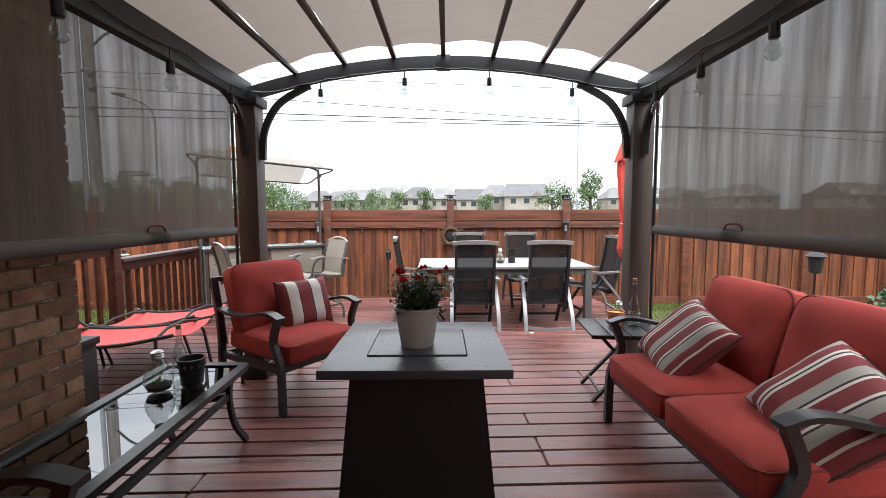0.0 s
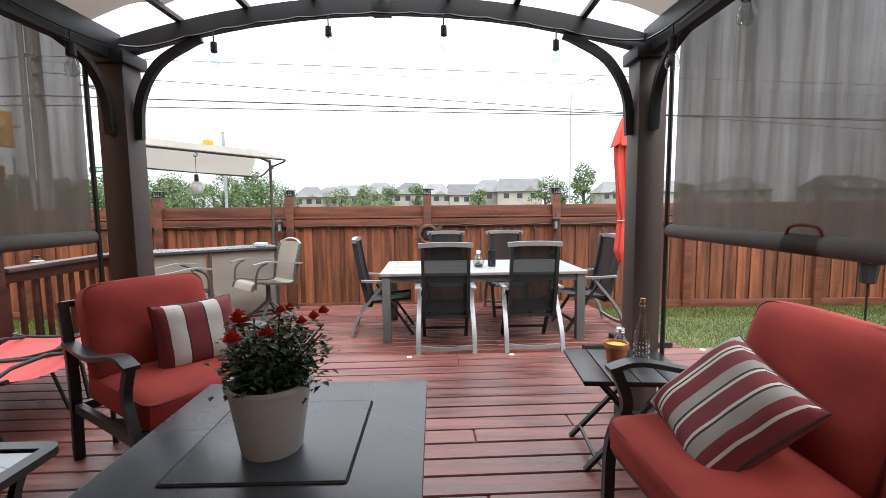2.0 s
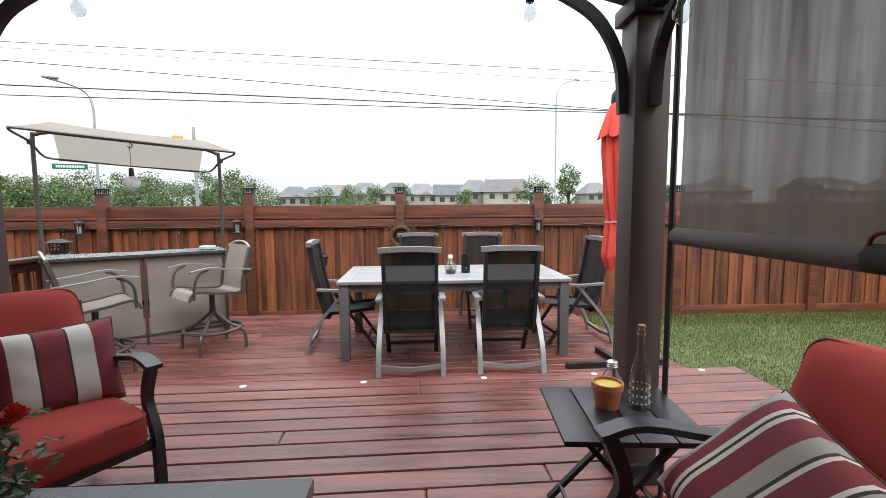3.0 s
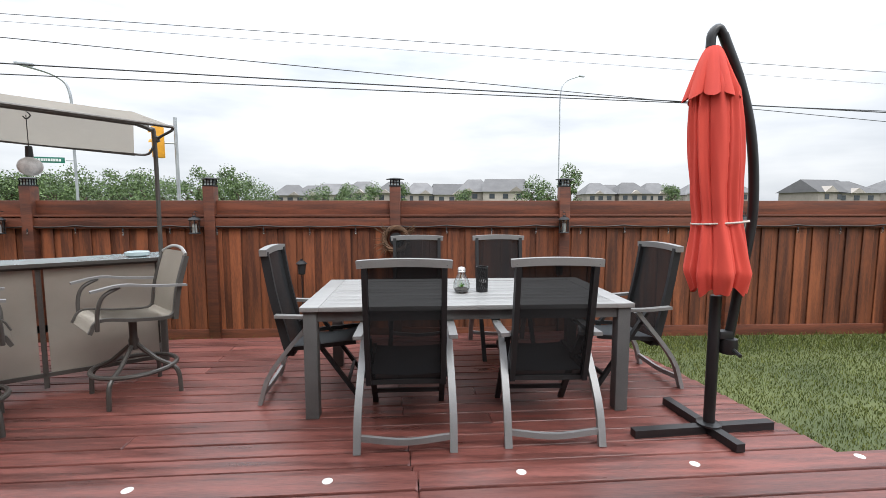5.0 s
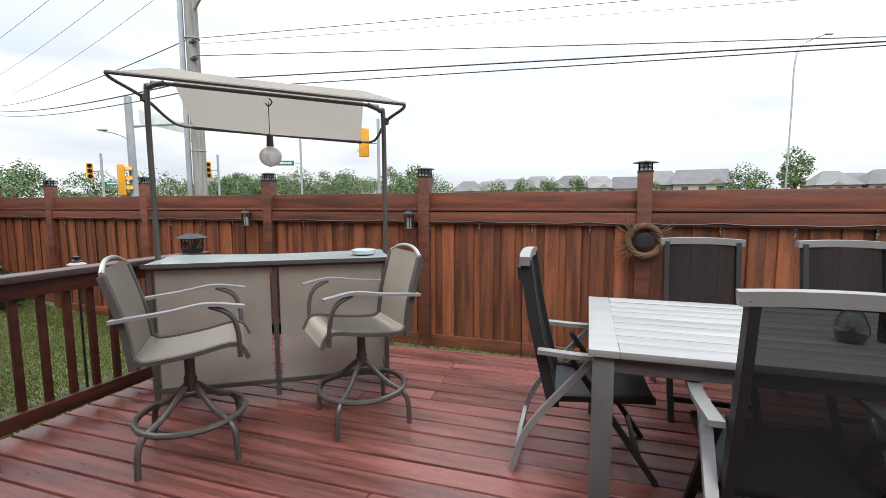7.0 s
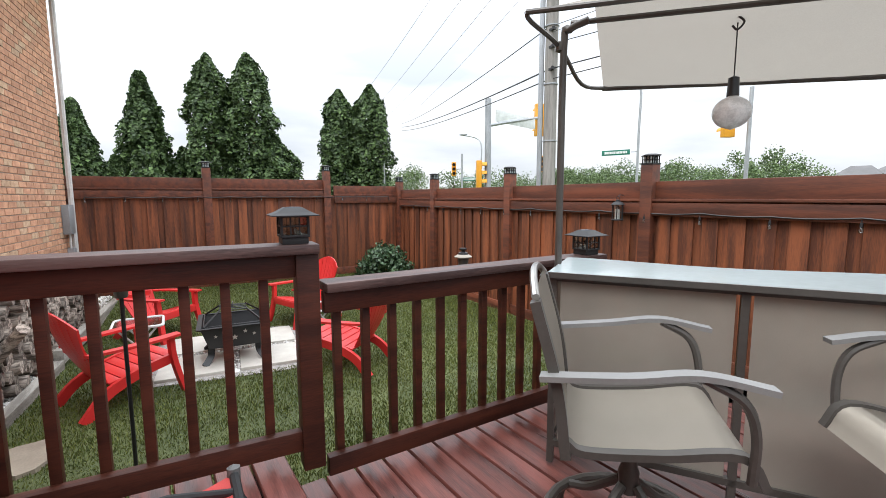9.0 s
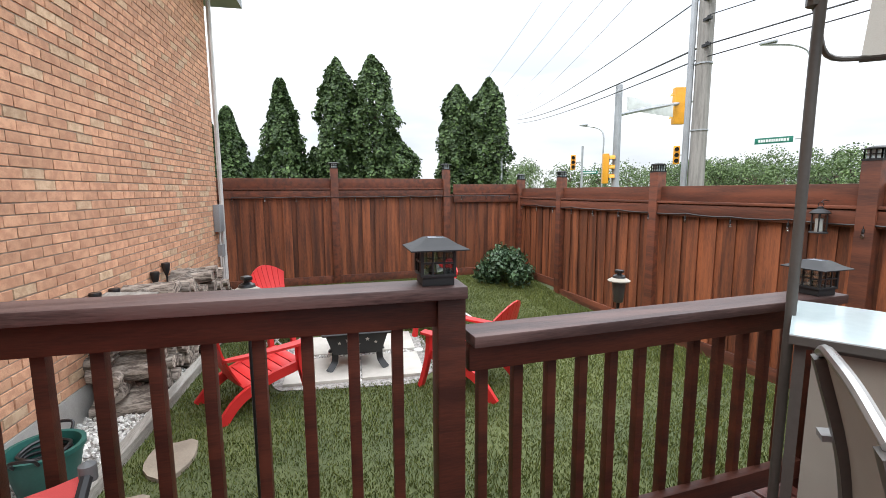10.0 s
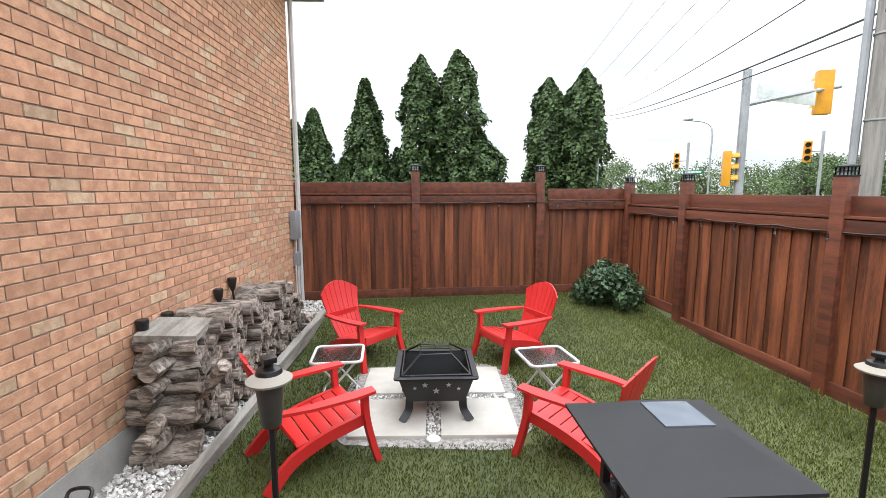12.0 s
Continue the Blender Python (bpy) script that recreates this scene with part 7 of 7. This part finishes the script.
def far_house(tx, top, dist, w, hip, seed):
    """A far two-storey house with a shingled roof, gable or hip, and windows."""
    c = Vector((EYE5.x + tx * dist, EYE5.y + dist, -0.4))
    peak = EYE5.z + top * dist + 0.4
    r = random.Random(seed)
    th = thing("house", "far two-storey suburban house with a grey shingled roof", "house", pose(c.x, c.y, c.z, 0, 0, r.uniform(-12, 12)), group="far houses")
    eave, d = peak * 0.62, 10.0
    bm = B()
    box(bm, (0, 0, eave / 2), (w, d, eave))
    part("wall", bm, M_HWALL, th)
    bm = B()
    o = 0.5
    base = [bm.verts.new(q) for q in ((-w / 2 - o, -d / 2 - o, eave), (w / 2 + o, -d / 2 - o, eave), (w / 2 + o, d / 2 + o, eave), (-w / 2 - o, d / 2 + o, eave))]
    k = w * (0.30 if hip else 0.46)
    a, b = bm.verts.new((-w / 2 + (w / 2 - k if not hip else w * 0.3), 0, peak)), bm.verts.new((w / 2 - (w / 2 - k if not hip else w * 0.3), 0, peak))
    bm.faces.new((base[0], base[1], b, a))
    bm.faces.new((base[2], base[3], a, b))
    bm.faces.new((base[1], base[2], b))
    bm.faces.new((base[3], base[0], a))
    bm.faces.new(base[::-1])
    part("roof", bm, M_HROOF, th)
    bm = B()
    gx_, gw = r.uniform(-0.25, 0.25) * w, w * 0.32
    tri = [(gx_ - gw / 2, -d / 2 - 0.6, eave), (gx_ + gw / 2, -d / 2 - 0.6, eave), (gx_, -d / 2 - 0.6, eave + gw * 0.36)]
    f = [bm.verts.new(q) for q in tri]
    g = [bm.verts.new((q[0], 0.0, q[2])) for q in tri]
    bm.faces.new(f)
    for i in range(3):
        bm.faces.new((f[i], f[(i + 1) % 3], g[(i + 1) % 3], g[i]))
    part("gable", bm, M_HWALL, th)
    for x in (-0.30, 0.0, 0.30):
        bm = B()
        box(bm, (x * w, -d / 2 - 0.02, eave - 1.1), (1.3, 0.08, 1.2))
        part("window", bm, M_HWIN, th)


for k, (px, py, dist, w, hip) in enumerate(((548, 346, 120, 8, True), (585, 347, 125, 9, True), (625, 344, 120, 9, False), (672, 340, 120, 9, True), (728, 340, 120, 9, True), (772, 342, 120, 9, True), (822, 344, 120, 9, False), (868, 336, 120, 9, True), (922, 335, 115, 11, False),
                                          (1085, 342, 130, 8, True), (1112, 345, 135, 9, True), (1145, 341, 130, 9, True), (1190, 342, 130, 9, True), (1270, 344, 130, 10, True), (1315, 337, 115, 12, True), (1500, 335, 110, 13, False), (1540, 338, 110, 11, True), (1640, 336, 110, 12, True), (1720, 338, 110, 12, True))):
    far_house((px - 784) / 798, (385 - py) / 798, dist, w, hip, k)
rt = random.Random(31)


def far_tree(p, h, w, seed, n=700):
    leafy("tree", "leafy green tree in the distance", "tree", pose(p.x, p.y, -0.4), int(n * 1.9), 0.062 * h ** 0.75, lumps(12, w * 0.45, h * 0.25, h * 0.92, w * 0.22, seed), M_FOL, (h * 0.6, 0.03 * h), seed, "")


for k in range(34):
    px = -60 + 17 * k + rt.uniform(-8, 8)
    dist = rt.uniform(52, 75)
    top = (385 - rt.choice((318, 330, 326, 335, 340, 322)) + (14 if px > 480 else 0) * -1) / 798
    p = Vector((EYE5.x + (px - 784) / 798 * dist, EYE5.y + dist, 0))
    far_tree(p, 1.76 + top * dist, rt.uniform(4.5, 7.5), 200 + k, 620)
for px, py, w, dist in ((445, 316, 6, 60), (640, 345, 5, 80), (690, 347, 6, 85), (735, 345, 5, 85), (850, 350, 5, 90), (970, 330, 7, 90), (1000, 335, 5, 85), (1040, 308, 5.5, 80), (1228, 338, 5, 90), (600, 350, 7, 80), (650, 352, 9, 70)):
    p = Vector((EYE5.x + (px - 784) / 798 * dist, EYE5.y + dist, 0))
    far_tree(p, 1.76 + (385 - py) / 798 * dist, w, 300 + px, 900)
for k in range(26):
    tx = 0.30 + 0.030 * k + rt.uniform(-0.01, 0.01)
    dist = rt.uniform(48, 70)
    p = by_view(END_EYE, END_DIR, tx, dist)
    far_tree(p, 1.9 + (335 - rt.choice((292, 300, 285, 275, 305))) / 798 * dist, rt.uniform(5, 8), 400 + k, 620)

# ---- grass ----


def grass(name, label, spots, hmin, hmax, seed):
    """Short blades, two triangles each, leaning every way."""
    r = np.random.default_rng(seed)
    n = len(spots)
    p = np.array(spots)
    a, lean, h = r.uniform(0, 2 * np.pi, n), r.uniform(0.1, 0.8, n), r.uniform(hmin, hmax, n)
    w = r.uniform(0.0018, 0.0042, n)
    side = np.stack([np.cos(a), np.sin(a), np.zeros(n)], 1) * w[:, None]
    b = r.uniform(0, 2 * np.pi, n)
    tip = p + np.stack([np.cos(b) * lean * h, np.sin(b) * lean * h, h], 1)
    mid = p + np.stack([np.cos(b) * lean * h * 0.25, np.sin(b) * lean * h * 0.25, h * 0.55], 1)
    v = np.stack([p - side, p + side, mid + side * 0.8, tip, mid - side * 0.8], 1).reshape(-1, 3)
    me = bpy.data.meshes.new(name)
    me.from_pydata(v.tolist(), [], [tuple(range(5 * i, 5 * i + 5)) for i in range(n)])
    me.materials.append(M_GRASS)
    tagged(new(name, me), label, "grass", kind="stuff")


rg = np.random.default_rng(12)


def spots(x0, x1, y0, y1, n, keep):
    xs, ys = rg.uniform(x0, x1, n), rg.uniform(y0, y1, n)
    return [(x, y, ground_z(x, y)) for x, y in zip(xs, ys) if keep(x, y)]


def on_yard(x, y):
    q = PADM.inverted() @ Vector((x, y, 0))
    wall_y = HC.y - 0.13 + (HC.x - x) * 0.1
    return not (abs(q.x) < 0.76 and abs(q.y) < 0.76) and y > wall_y + 0.58


grass("grass", "short mown green lawn of the yard", spots(-9.95, -3.5, 2.4, 8.1, 210000, on_yard), 0.012, 0.034, 1)
grass("grass", "short mown green lawn beside the deck", spots(2.9, 8.8, 2.5, 8.1, 90000, lambda x, y: x > 3.08 or y > 4.7), 0.014, 0.036, 2)
grass("grass", "ragged grass along the foot of the fence", spots(-9.9, 8.7, 7.45, 8.08, 12000, lambda x, y: True), 0.03, 0.09, 3)

# ---- planks of the deck ----
lay(upper, -3.42, 3.0, 0.0, 44, UP)
lay(lower, -3.35, 2.95, 2.78, 20, 0.0, 0.125)
